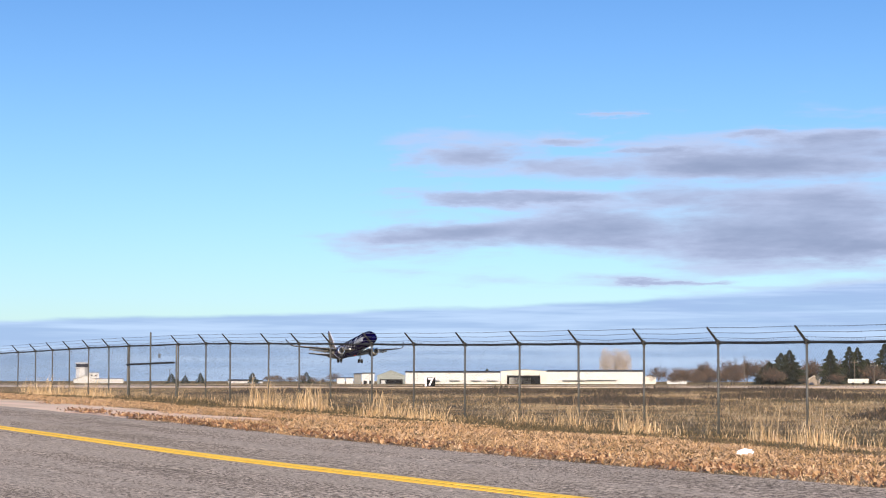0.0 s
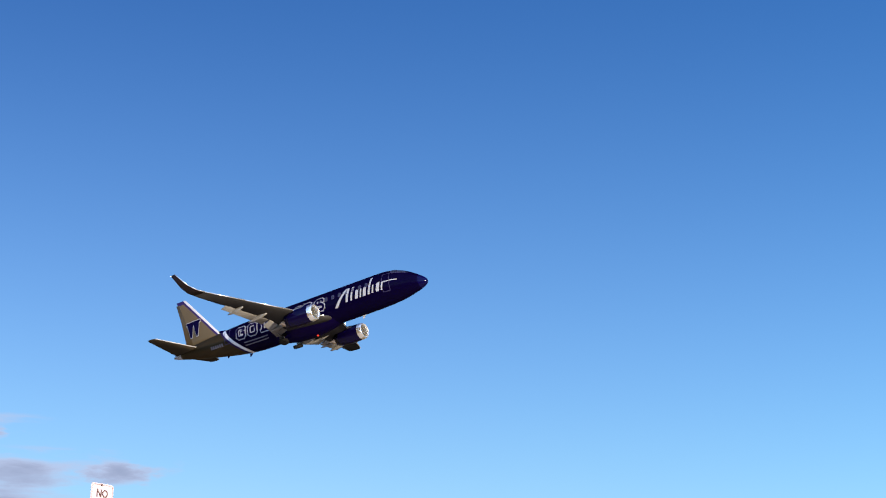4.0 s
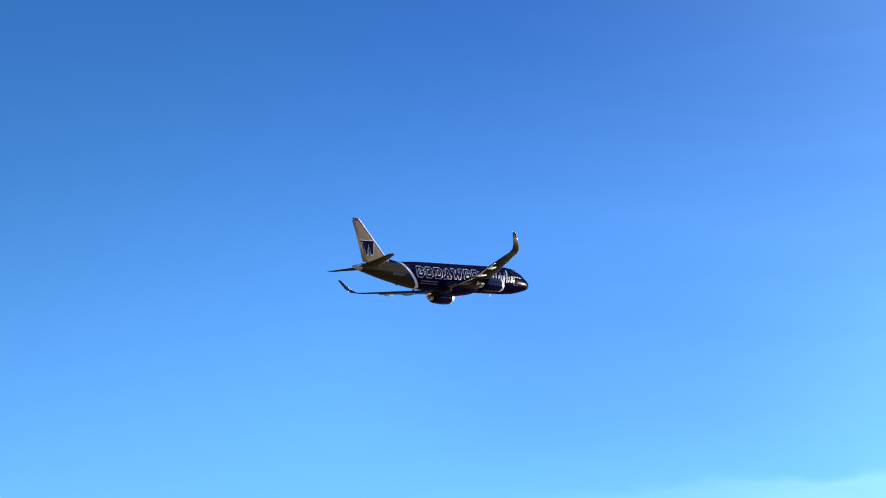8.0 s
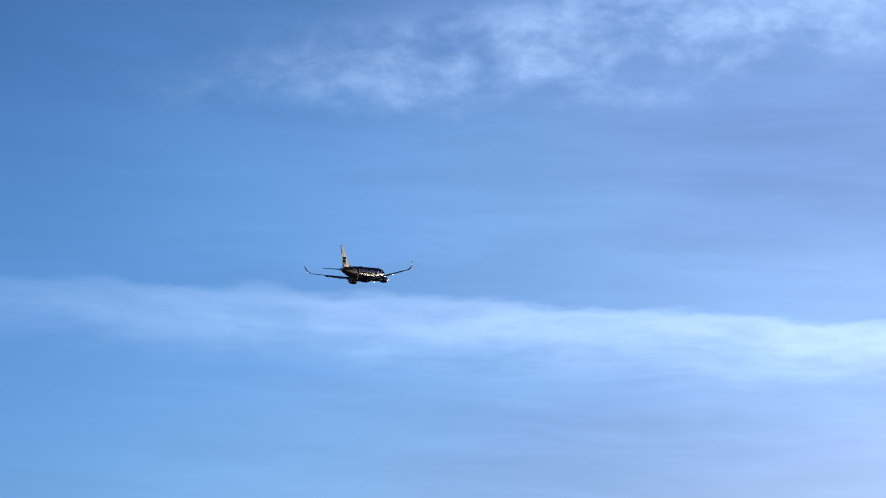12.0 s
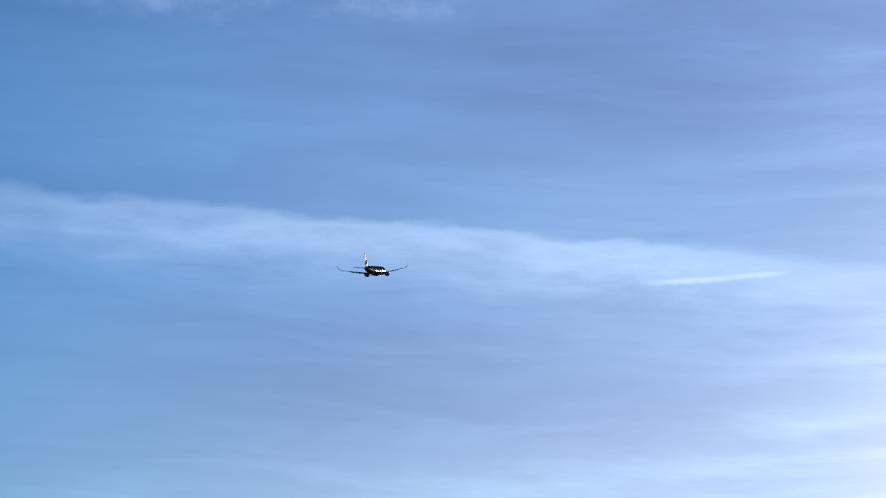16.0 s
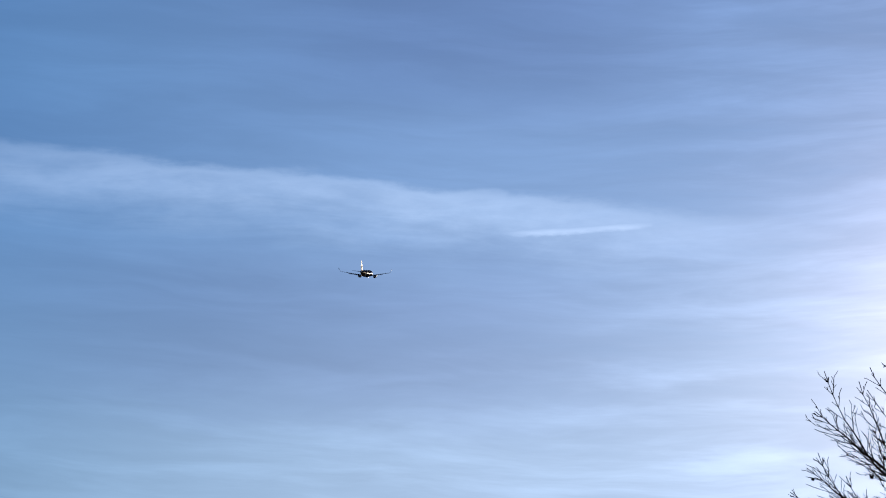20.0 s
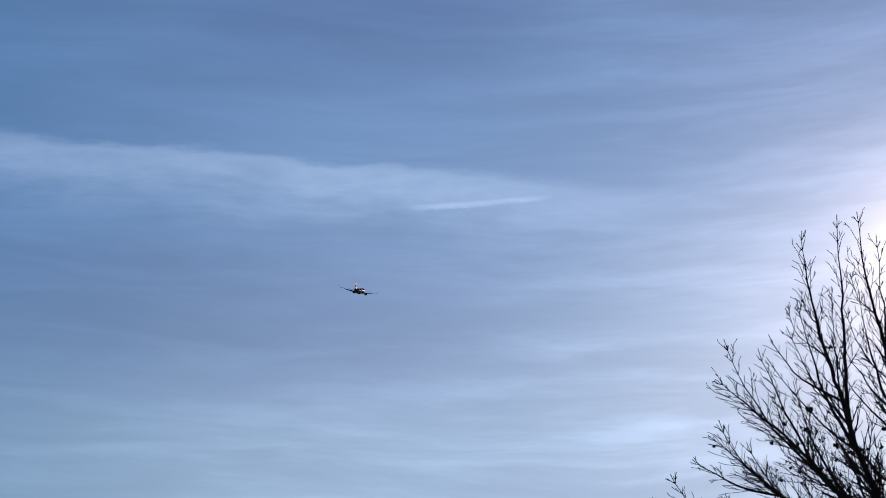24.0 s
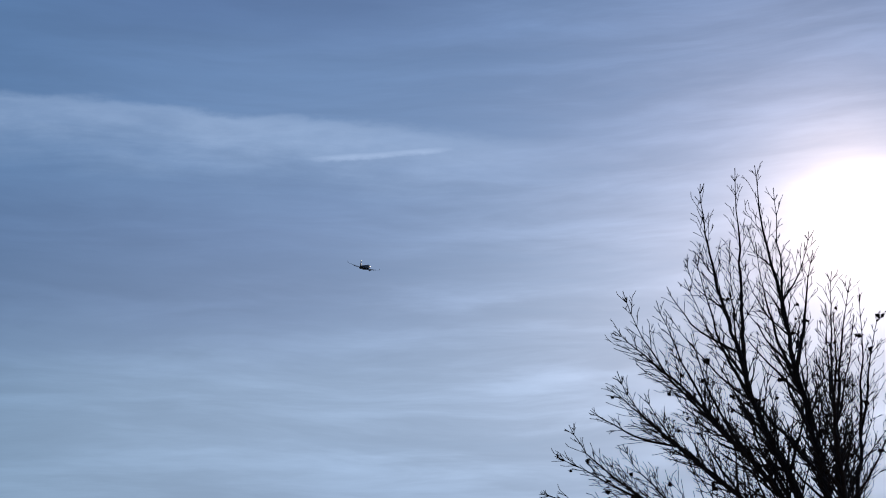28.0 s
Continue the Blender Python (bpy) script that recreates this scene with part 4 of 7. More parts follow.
        poly(b, ((5.75, 0.04), (7.4, 0.04), (7.4, 0.13), (5.75, 0.13)))
        cut_rows(b, 0, 5.75, 7.4, 8)
        wrap(b, 5.0 if side < 0 else 16.9, 0.12, side, 0.016)
        part("small_lettering", b, WHITE_PAINT, body)
        for y in (0.0, -0.3):
            b = bmesh.new()
            poly(b, ((0.0, y), (3.0, y), (3.0, y + 0.12), (0.0, y + 0.12)))
            cut_rows(b, 0, 0.0, 3.0, 10)
            wrap(b, -6.3 if side < 0 else -3.2, -0.95, side, 0.012)
            part("small_lettering", b, DIM_WHITE, body, "thin pale line of small lettering")
        b = bmesh.new()
        for i in range(6):
            poly(b, ((0.3 * i, 0), (0.3 * i + 0.22, 0), (0.3 * i + 0.22, 0.32), (0.3 * i, 0.32)))
        wrap(b, -10.7 if side < 0 else -8.9, -0.62, side, 0.012)
        part("registration_bars", b, DIM_WHITE, body)

    # antennas along the spine and belly
    for x, z0, h in ((6.0, 1.64, 0.28), (1.0, 1.64, 0.32), (-3.0, 1.64, 0.28), (7.5, -1.64, -0.3), (-6.4, -1.5, -0.32), (-9.2, -0.85, -0.3)):
        bm = bmesh.new()
        loft(bm, [[Vector((x + 0.18, 0.02, z0)), Vector((x - 0.2, 0.02, z0)), Vector((x - 0.2, -0.02, z0)), Vector((x + 0.18, -0.02, z0))],
                  [Vector((x - 0.08, 0.012, z0 + h)), Vector((x - 0.22, 0.012, z0 + h)), Vector((x - 0.22, -0.012, z0 + h)), Vector((x - 0.08, -0.012, z0 + h))]])
        part("antenna", bm, WHITE_PAINT if x > 0 else PURPLE, body)

    # fin and rudder
    bm = bmesh.new()
    X_UP = Vector((0, 1, 0))
    loft(bm, [foil((-9.6, 0, 1.15), 4.4, 0.10, X_UP), foil((-10.25, 0, 1.9), 3.85, 0.09, X_UP), foil((-12.3, 0, 4.3), 2.45, 0.085, X_UP), foil((-14.15, 0, 6.45), 1.25, 0.08, X_UP),
              foil((-14.4, 0, 6.62), 1.12, 0.06, X_UP)])
    fin = part("fin", bm, fin_mat, jet, "gold tail fin with a white leading edge", True)
    bm = bmesh.new()
    loft(bm, [foil((-7.2, 0, 1.45), 3.0, 0.05, X_UP), foil((-9.9, 0, 1.95), 1.2, 0.08, X_UP)])
    part("dorsal_fillet", bm, PURPLE, fin, "", True)
    for side in (1, -1):
        for grow, off, mat, nm in ((0.07, 0.025, OUTLINE_WHITE, "emblem_rim"), (0.0, 0.038, PURPLE, "emblem")):
            bm = wedge_pair(grow)
            for v in bm.verts:
                x, z = -13.4 + ((v.co.x - 1.1) if side < 0 else (1.1 - v.co.x)) * 0.68, 2.3 + v.co.y * 1.06
                lead, chord = np.interp(z, (1.9, 4.3, 6.45), (-10.25, -12.3, -14.15)), np.interp(z, (1.9, 4.3, 6.45), (3.85, 2.45, 1.25))
                v.co = Vector((x, side * (chord * float(np.interp((lead - x) / chord, (0.3, 0.6, 0.8, 1.0), (0.05, 0.037, 0.02, 0.006))) + off), z))
            solid(bm, Vector((0, side, 0)), 0.012)
            part(nm, bm, mat, fin, "purple block emblem on the fin" if not grow else "white rim round the emblem")
    bm = bmesh.new()
    loft(bm, [foil((-13.6, 0, 1.45), 0.95, 0.10, X_UP), foil((-14.35, 0, 4.3), 0.68, 0.09, X_UP), foil((-15.12, 0, 6.3), 0.42, 0.08, X_UP)])
    part("rudder", bm, GOLD, fin, "gold rudder", True)

    for side, word in ((1, "port"), (-1, "starboard")):
        # tailplane
        bm = bmesh.new()
        loft(bm, [foil((-12.6, side * 0.3, 0.78), 3.1, 0.10, Z_UP), foil((-12.9, side * 0.8, 0.82), 2.75, 0.10, Z_UP), foil((-14.4, side * 5.0, 1.28), 1.05, 0.09, Z_UP), foil((-14.7, side * 5.16, 1.3), 0.65, 0.06, Z_UP)])
        st = part("tailplane", bm, TAIL_GREY, jet, "gold-grey tailplane with a pale leading edge", True)
        bm = bmesh.new()
        tube(bm, (-12.62, side * 0.5, 0.80), (-14.45, side * 5.02, 1.285), 0.055, 0.04, 8)
        part("leading_edge", bm, WHITE_PAINT, st, "", True)

        # wing, winglet, leading edge
        bm = bmesh.new()
        loft(bm, [foil((a, side * y, z), c, t, Z_UP) for a, y, z, c, t in WING])
        wing = part("wing", bm, WING_GREY, jet, "grey metal wing", True)
        bm = bmesh.new()
        ups = [Z_UP, Vector((0, -side * 0.35, 0.93)), Vector((0, -side * 0.85, 0.52)), Vector((0, -side * 0.93, 0.37))]
        loft(bm, [foil((a, side * y, z), c, t, u) for (a, y, z, c, t), u in zip(TIP, ups)])
        part("winglet", bm, WINGLET, wing, "dark brown-grey upturned winglet", True)
        bm = bmesh.new()
        for (a, y, z, c, t), (a2, y2, z2, c2, t2) in zip(WING[1:], WING[2:]):
            tube(bm, (a - 0.035, side * y, z), (a2 - 0.035, side * y2, z2), 0.065, 0.055, 8)
        part("slat", bm, POLISHED, wing, "polished leading edge", True)
        bm = bmesh.new()
        for (a, y, z, c, t), (a2, y2, z2, c2, t2) in zip(TIP, TIP[1:]):
            tube(bm, (a - 0.02, side * y, z), (a2 - 0.02, side * y2, z2), 0.05, 0.04, 8)
        part("winglet_edge", bm, POLISHED, wing, "polished winglet leading edge", True)
        # extended flaps
        for y0, y1, drop in ((1.7, 4.5, 0.30), (4.75, 9.4, 0.24)):
            bm = bmesh.new()
            rr = []
            for y in (y0, y1):
                le, z, c, t = wing_at(y)
                k = 0.22 * c
                p0 = Vector((le - c * 0.88, side * y, z - 0.10))
                f = foil((0, 0, 0), k + 0.18, 0.12, Z_UP)
                r = Matrix.Rotation(radians(-18), 4, "Y")
                rr.append([p0 + r @ q for q in f])
            loft(bm, rr)
            part("flap", bm, FLAP_WHITE, wing, "pale extended flap", True)
        # aileron line panel
        bm = bmesh.new()
        rr = []
        for y in (9.7, 12.3):
            le, z, c, t = wing_at(y)
            rr.append(foil((le - c * 0.76, side * y, z - 0.008), c * 0.26, 0.09, Z_UP))
        loft(bm, rr)
        part("aileron", bm, WING_GREY, wing, "", True)
        # flap-track fairings
        for y, ln in ((3.1, 2.6), (5.9, 2.3), (8.3, 1.9)):
            le, z, c, t = wing_at(y)
            bm = bmesh.new()
            x0 = le - c * 0.52
            rings = []
            for i in range(9):
                q = i / 8
                r = 0.17 * (math.sin(math.pi * min(1.0, q * 0.93 + 0.05)) ** 0.7) + 0.004
                rings.append([Vector((x0 - ln * q, side * y + r * 0.75 * math.cos(2 * math.pi * j / 10), z - 0.16 - 0.24 * q + r * 1.2 * math.sin(2 * math.pi * j / 10))) for j in range(10)])
            loft(bm, rings)
            part("flap_fairing", bm, FLAP_WHITE, wing, "pale flap-track fairing", True)
        # landing light in the wing root, light at the winglet's end
        bm = bmesh.new()
        bmesh.ops.create_uvsphere(bm, u_segments=12, v_segments=8, radius=0.06, matrix=pose(3.95, side * 1.85, -1.0))
        part("landing_light", bm, LAMP_WHITE, wing, "lit landing light")
        bm = bmesh.new()
        bmesh.ops.create_uvsphere(bm, u_segments=8, v_segments=6, radius=0.035, matrix=pose(-3.2, side * 13.7, 0.95) if side > 0 else pose(-4.3, side * 14.36, 2.47))
        part("position_light", bm, LAMP_SMALL, wing, "small lit position light")

        # engine
        ec = (0.0, side * 4.1, -1.4)
        bm = bmesh.new()
        revolve(bm, [(4.45, 0.60), (4.62, 0.68), (4.5, 0.75), (4.2, 0.81), (3.5, 0.86), (2.7, 0.86), (1.9, 0.78), (1.35, 0.66), (1.37, 0.58), (2.2, 0.62)], ec)
        nac = part("engine", bm, NACELLE, jet, "purple engine nacelle with a bright intake lip", True)
        bm = bmesh.new()
        revolve(bm, [(3.9, 0.57), (4.4, 0.59), (4.6, 0.635), (4.66, 0.69), (4.6, 0.755), (4.36, 0.81), (4.16, 0.835)], ec)
        part("intake_lip", bm, POLISHED, nac, "polished intake lip", True)
        bm = bmesh.new()
        revolve(bm, [(4.0, 0.575), (3.2, 0.60), (3.15, 0.02)], ec)
        part("intake_duct", bm, FAN_DARK, nac, "", True)
        bm = bmesh.new()
        for i in range(14):
            m = Matrix.Translation(ec) @ Matrix.Rotation(2 * math.pi * i / 14, 4, "X")
            q = [m @ Vector(p) for p in ((3.42, -0.05, 0.14), (3.25, 0.05, 0.14), (3.22, 0.12, 0.57), (3.48, -0.10, 0.57))]
            bm.faces.new([bm.verts.new(p) for p in q])
        part("fan", solid(bm, Vector((0.012, 0, 0)), 1.0), FAN_DARK, nac, "fan blades")
        bm = bmesh.new()
        revolve(bm, [(3.75, 0.01), (3.62, 0.08), (3.3, 0.16), (3.2, 0.17)], ec, 14)
        part("spinner", bm, FAN_DARK, nac, "", True)
        bm = bmesh.new()
        revolve(bm, [(2.3, 0.52), (1.3, 0.46), (0.75, 0.36), (0.7, 0.31), (1.3, 0.33)], ec)
        part("exhaust_nozzle", bm, HOT_METAL, nac, "bare metal exhaust nozzle", True)
        bm = bmesh.new()
        revolve(bm, [(1.2, 0.28), (0.6, 0.17), (0.25, 0.02)], ec, 16)
        part("exhaust_cone", bm, HOT_METAL, nac, "", True)
        # strake on the nacelle and the pylon
        bm = bmesh.new()
        loft(bm, [foil((3.7, ec[1], -0.62), 3.6, 0.06, X_UP), foil((3.0, ec[1], -0.42), 3.6, 0.07, X_UP)])
        part("pylon", bm, FLAP_WHITE, nac, "pale pylon", True)
        bm = bmesh.new()
        sy = -side
        loft(bm, [[Vector((3.9, ec[1] + sy * 0.60, -1.0)), Vector((2.9, ec[1] + sy * 0.60, -0.98)), Vector((2.9, ec[1] + sy * 0.62, -1.0))],
                  [Vector((3.1, ec[1] + sy * 0.86, -0.72)), Vector((2.85, ec[1] + sy * 0.86, -0.70)), Vector((2.85, ec[1] + sy * 0.88, -0.72))]])
        part("strake", bm, WHITE_PAINT, nac)

    # red beacon under the belly
    bm = bmesh.new()
    bmesh.ops.create_uvsphere(bm, u_segments=10, v_segments=8, radius=0.11, matrix=pose(1.8, 0, -2.02))
    part("beacon", bm, LAMP_RED, body, "red flashing beacon")

    # landing gear: legs swing about their roots
    legs = []
    for side in (1, -1):
        leg = part("main_gear", gear_leg(1.5, 0.11), GEAR_STEEL, jet, "main landing gear leg", at=pose(-1.5, side * 2.5, -1.2))
        for dy in (-0.34, 0.34):
            bm = bmesh.new()
            disc_wheel(bm, (0, dy, -1.5), 0.5, 0.32)
            wh = part("wheel", bm, TYRE, leg, "black tyre", True)
        legs.append((leg, side))
    nose = part("nose_gear", gear_leg(1.35, 0.08), GEAR_STEEL, jet, "nose landing gear leg", at=pose(11.0, 0, -1.0))
    for dy in (-0.2, 0.2):
        bm = bmesh.new()
        disc_wheel(bm, (0, dy, -1.35), 0.29, 0.2)
        part("wheel", bm, TYRE, nose, "black tyre", True)
    bm = bmesh.new()
    bmesh.ops.create_uvsphere(bm, u_segments=10, v_segments=8, radius=0.065, matrix=pose(0.12, 0, -0.9))
    part("taxi_light", bm, LAMP_WHITE, nose, "lit taxi light")
    return jet, legs, nose


def gear_leg(length, r):
    bm = bmesh.new()
    tube(bm, (0, 0, 0.1), (0, 0, -length * 0.6), r * 1.25, r * 1.25, 12)
    tube(bm, (0, 0, -length * 0.55), (0, 0, -length), r * 0.8, r * 0.8, 12)
    tube(bm, (0.05, 0, -length * 0.2), (0.75, 0, 0.05), r * 0.5, r * 0.5, 8)
    tube(bm, (-0.1, 0, -length * 0.55), (-0.28, 0, -length * 0.78), r * 0.35, r * 0.35, 6)
    tube(bm, (-0.28, 0, -length * 0.78), (-0.05, 0, -length * 0.97), r * 0.35, r * 0.35, 6)
    tube(bm, (0, -length * 0.2, -length), (0, length * 0.2, -length), r * 0.55, r * 0.55, 8)
    return bm


airliner, main_gear, nose_gear = build_airliner()


# ---------------------------------------------------------------- fence, gate, sign and verge
POST_S = [108.0, 103.0, 98.0, 92.3, 89.4, 86.7, 84.1, 81.4, 78.6, 76.0, 70.35, 67.45, 65.05, 61.55, 58.95, 56.5, 53.5, 50.7, 47.6,
          44.6, 41.65, 38.73, 35.76, 32.62, 29.5, 26.4, 23.3, 20.3, 16.95, 13.8, 10.7, 7.6, 4.5, 1.4, -1.7, -4.8, -7.9, -11.0, -14.1, -17.2]
FENCE_H = 2.13


def build_fence():
    fence = thing("chain_link_fence", "tall galvanized chain-link fence with three barbed wire strands", "fence")
    bm = bmesh.new()
    tube(bm, (0, 0, -0.2), (0, 0, FENCE_H + 0.02), 0.028, 0.028, 10)
    bmesh.ops.create_uvsphere(bm, u_segments=10, v_segments=5, radius=0.042, matrix=pose(0, 0, FENCE_H + 0.03))
    for z in (0.35, 0.8, 1.25, 1.7, 2.05):
        tube(bm, (0, 0, z - 0.012), (0, 0, z + 0.012), 0.034, 0.034, 10)
    post = mesh_of("post", bm, GALV, True)
    bm = bmesh.new()
    out = Vector((-NRM.x, -NRM.y, 0))
    tube(bm, Vector((0, 0, FENCE_H)), out * 0.31 + Vector((0, 0, FENCE_H + 0.34)), 0.032, 0.024, 6)
    box(bm, -0.05, 0.05, -0.05, 0.05, FENCE_H - 0.05, FENCE_H + 0.04)
    arm = mesh_of("barb_arm", bm, RAIL)
    for s in POST_S:
        q = place(FENCE_D, s)
        tilt = 1.2 * noise.noise((s * 3.1, 0, 0))
        part("post", post, None, fence, at=pose(q.x, q.y, q.z, tilt, tilt, 0))
        part("barb_arm", arm, None, fence, at=pose(q.x, q.y, q.z, tilt, tilt, 3 * noise.noise((s, 5, 0))))
    gate_bay = (76.0, 70.4)
    for a, b in zip(POST_S, POST_S[1:]):
        pa, pb = place(FENCE_D, a), place(FENCE_D, b)
        up = Vector((0, 0, FENCE_H))
        bm = bmesh.new()
        mid = (pa + pb) / 2 + up + Vector((0, 0, -0.012))
        tube(bm, pa + up, mid, 0.03, 0.03, 8)
        tube(bm, mid, pb + up, 0.03, 0.03, 8)
        part("top_rail", bm, RAIL, fence)
        # woven fabric: two sets of slanting wires, proud of the rail by a hand's width
        length = (pb - pa).length
        hgt, pitch_w = FENCE_H + 0.07, 0.082
        verts, faces = [], []
        for sgn in (1, -1):
            k = -int(hgt / pitch_w) - 1
            while k * pitch_w < length + hgt:
                x0 = k * pitch_w
                k += 1
                pts = []
                for (u, h) in ((x0, 0.04), (x0 + hgt * 0.95, hgt)) if sgn > 0 else ((x0 + hgt * 0.95, 0.04), (x0, hgt)):
                    pts.append((u, h))
                (u0, h0), (u1, h1) = pts
                lo, hi = 0.0, 1.0
                for lim, s2 in ((0.0, 1), (length, -1)):
                    f0, f1 = (u0 - lim) * s2, (u1 - lim) * s2
                    if f0 < 0 and f1 < 0:
                        lo, hi = 1, 0
                    elif f0 < 0:
                        lo = max(lo, f0 / (f0 - f1))
                    elif f1 < 0:
                        hi = min(hi, f0 / (f0 - f1))
                if hi - lo < 0.02:
                    continue
                d = (pb - pa) / length
                e = []
                for t in (lo, hi):
                    u, h = u0 + (u1 - u0) * t, h0 + (h1 - h0) * t
                    e.append(pa + d * u + Vector((0, 0, h)) + Vector((NRM.x, NRM.y, 0)) * (0.03 + 0.003 * sgn))
                r = 0.0021
                side = d * r
                dep = Vector((NRM.x, NRM.y, 0)) * r
                b0 = len(verts)
                for q in e:
                    verts += [q + side, q - side * 0.5 + dep, q - side * 0.5 - dep]
                faces += [(b0, b0 + 1, b0 + 4, b0 + 3), (b0 + 1, b0 + 2, b0 + 5, b0 + 4), (b0 + 2, b0, b0 + 3, b0 + 5)]
        part("chain_link_panel", soup("chain_link_panel", [tuple(v) for v in verts], faces, WIRE), None, fence)
        # barbed strands, sagging a little
        for k, (o, h) in enumerate(((0.30, 0.33), (0.20, 0.22), (0.10, 0.11))):
            bm = bmesh.new()
            ea, eb = pa + out * o + Vector((0, 0, FENCE_H + h)), pb + out * o + Vector((0, 0, FENCE_H + h))
            m = (ea + eb) / 2 - Vector((0, 0, 0.015 + 0.01 * k))
            tube(bm, ea, m, 0.006, 0.006, 4, False)
            tube(bm, m, eb, 0.006, 0.006, 4, False)
            n = int(length / 0.14)
            for i in range(1, n):
                c = ea.lerp(m, 2 * i / n) if i < n / 2 else m.lerp(eb, 2 * i / n - 1)
                tube(bm, c - Vector((0, 0, 0.016)) - out * 0.01, c + Vector((0, 0, 0.016)) + out * 0.01, 0.003, 0.003, 3, False)
            part("barbed_wire", bm, WIRE, fence)
    return fence


def build_gate():
    q = place(FENCE_D, 73.2)
    gate = thing("vehicle_gate", "galvanized pipe gate with a tall centre post", "gate", at=pose(q.x, q.y, q.z, 0, 0, -(ROAD_AZ)))
    bm = bmesh.new()
    tube(bm, (0.05, -0.12, -0.2), (0.05, -0.12, 2.6), 0.034, 0.034, 10)
    bmesh.ops.create_uvsphere(bm, u_segments=10, v_segments=6, radius=0.036, matrix=pose(0.05, -0.12, 2.6))
    part("centre_post", bm, GALV, gate)
    bm = bmesh.new()
    tube(bm, (-2.75, -0.14, 1.38), (2.75, -0.14, 1.42), 0.04, 0.04, 10)
    part("gate_bar", bm, RAIL, gate)
    bm = bmesh.new()
    tube(bm, (-2.79, -0.07, 0.1), (-2.79, -0.07, 2.1), 0.035, 0.035, 8)
    part("gate_stile", bm, GALV, gate)
    bm = bmesh.new()
    tube(bm, (2.84, -0.07, 0.1), (2.84, -0.07, 2.1), 0.035, 0.035, 8)
    part("gate_stile", bm, GALV, gate)
    bm = a_box(1.16, 1.4, -0.2, -0.185, 1.6, 1.78, bevel=0.005)
    part("warning_plate", bm, GREY_WALL, gate, "small grey warning plate")


def build_sign():
    az, r = 27.42, 17.8
    q = on_ground(az, r)
    base = q.z
    sign = thing("no_parking_sign", "faded white no-parking sign on a steel channel post", "road sign", at=pose(q.x, q.y, base, 0, 0, 180 - 158))
    # local frame: the plate faces -y
    zc = 1.62 + r * math.tan(radians(4.53)) - base
    bm = bmesh.new()
    w, h, rr = 0.1525, 0.2285, 0.03
    ring = []
    for cx, cz, a0 in ((w - rr, h - rr, 0), (-w + rr, h - rr, 90), (-w + rr, -h + rr, 180), (w - rr, -h + rr, 270)):
        for i in range(5):
            a = radians(a0 + 22.5 * i)
            ring.append(Vector((cx + rr * math.cos(a), 0, cz + rr * math.sin(a))))
    lift = Vector((0, 0, zc))
    loft(bm, [[p + lift for p in ring], [p + lift + Vector((0, 0.004, 0)) for p in ring]])
    plate = part("plate", bm, SIGN_WHITE, sign, "white plate with faded red lettering")
    # rim line
    bm = bmesh.new()
    inner = [Vector((p.x * 0.91, -0.0025, p.z * 0.93)) + lift for p in ring]
    outer = [Vector((p.x * 0.945, -0.0025, p.z * 0.957)) + lift for p in ring]
    a = [bm.verts.new(p) for p in outer]
    b = [bm.verts.new(p) for p in inner]
    for i in range(len(a)):
        bm.faces.new((a[i], a[(i + 1) % len(a)], b[(i + 1) % len(a)], b[i]))
    part("rim_line", bm, SIGN_RED, plate)
    for word, z, size, mat in (("NO", 0.12, 0.1, SIGN_DARK), ("PARKING", 0.035, 0.08, SIGN_RED), ("ANY", -0.045, 0.072, SIGN_RED), ("TIME", -0.115, 0.072, SIGN_RED)):
        t = text_mesh(word, size, 0.002)
        x0, x1, y0, y1 = extent(t)
        k = min(1.0, 0.255 / (x1 - x0))
        for v in t.verts:
            v.co = Vector(((v.co.x - 0.5 * (x0 + x1)) * k, -0.0035, v.co.y - 0.5 * (y0 + y1) + z + 0.02)) + lift
        part("lettering", t, mat, plate)
    bm = bmesh.new()
    def flat(pts):
        bm.faces.new([bm.verts.new(Vector((x, -0.0035, z)) + lift) for x, z in pts])
    flat(((-0.09, -0.178), (0.09, -0.178), (0.09, -0.166), (-0.09, -0.166)))
    flat(((-0.122, -0.172), (-0.084, -0.193), (-0.084, -0.151)))
    flat(((0.122, -0.172), (0.084, -0.151), (0.084, -0.193)))
    part("arrow", bm, SIGN_DARK, plate)
    # hat-channel post behind the plate: dark web, bright flange
    bm = bmesh.new()
    top = zc - h - 0.02
    prof = [(-0.042, 0.0), (-0.018, 0.0), (-0.014, 0.035), (0.014, 0.035), (0.018, 0.0), (0.042, 0.0), (0.042, 0.005), (0.022, 0.005), (0.018, 0.04), (-0.018, 0.04), (-0.022, 0.005), (-0.042, 0.005)]
    loft(bm, [[Vector((x * 0.42 - 0.06, y + 0.006, z)) for x, y in prof] for z in (-0.3, top + 0.47)])
    part("post", bm, SIGN_BLACK, sign, "dark weathered channel post")
    bm = bmesh.new()
    loft(bm, [[Vector((x * 0.58 - 0.012, y * 0.8 - 0.006, z)) for x, y in prof] for z in (-0.3, top - 0.06)])
    part("stake", bm, STEEL_SILVER, sign, "bright steel stake bolted beside the post")
    bm = bmesh.new()
    for z in (zc - 0.2, zc + 0.215, top - 0.1):
        tube(bm, (-0.02 if z > top else -0.006, -0.012, z), (-0.02 if z > top else -0.006, 0.05, z), 0.009, 0.009, 8)
    part("bolt", bm, SIGN_DARK, sign)


rng = np.random.default_rng(7)


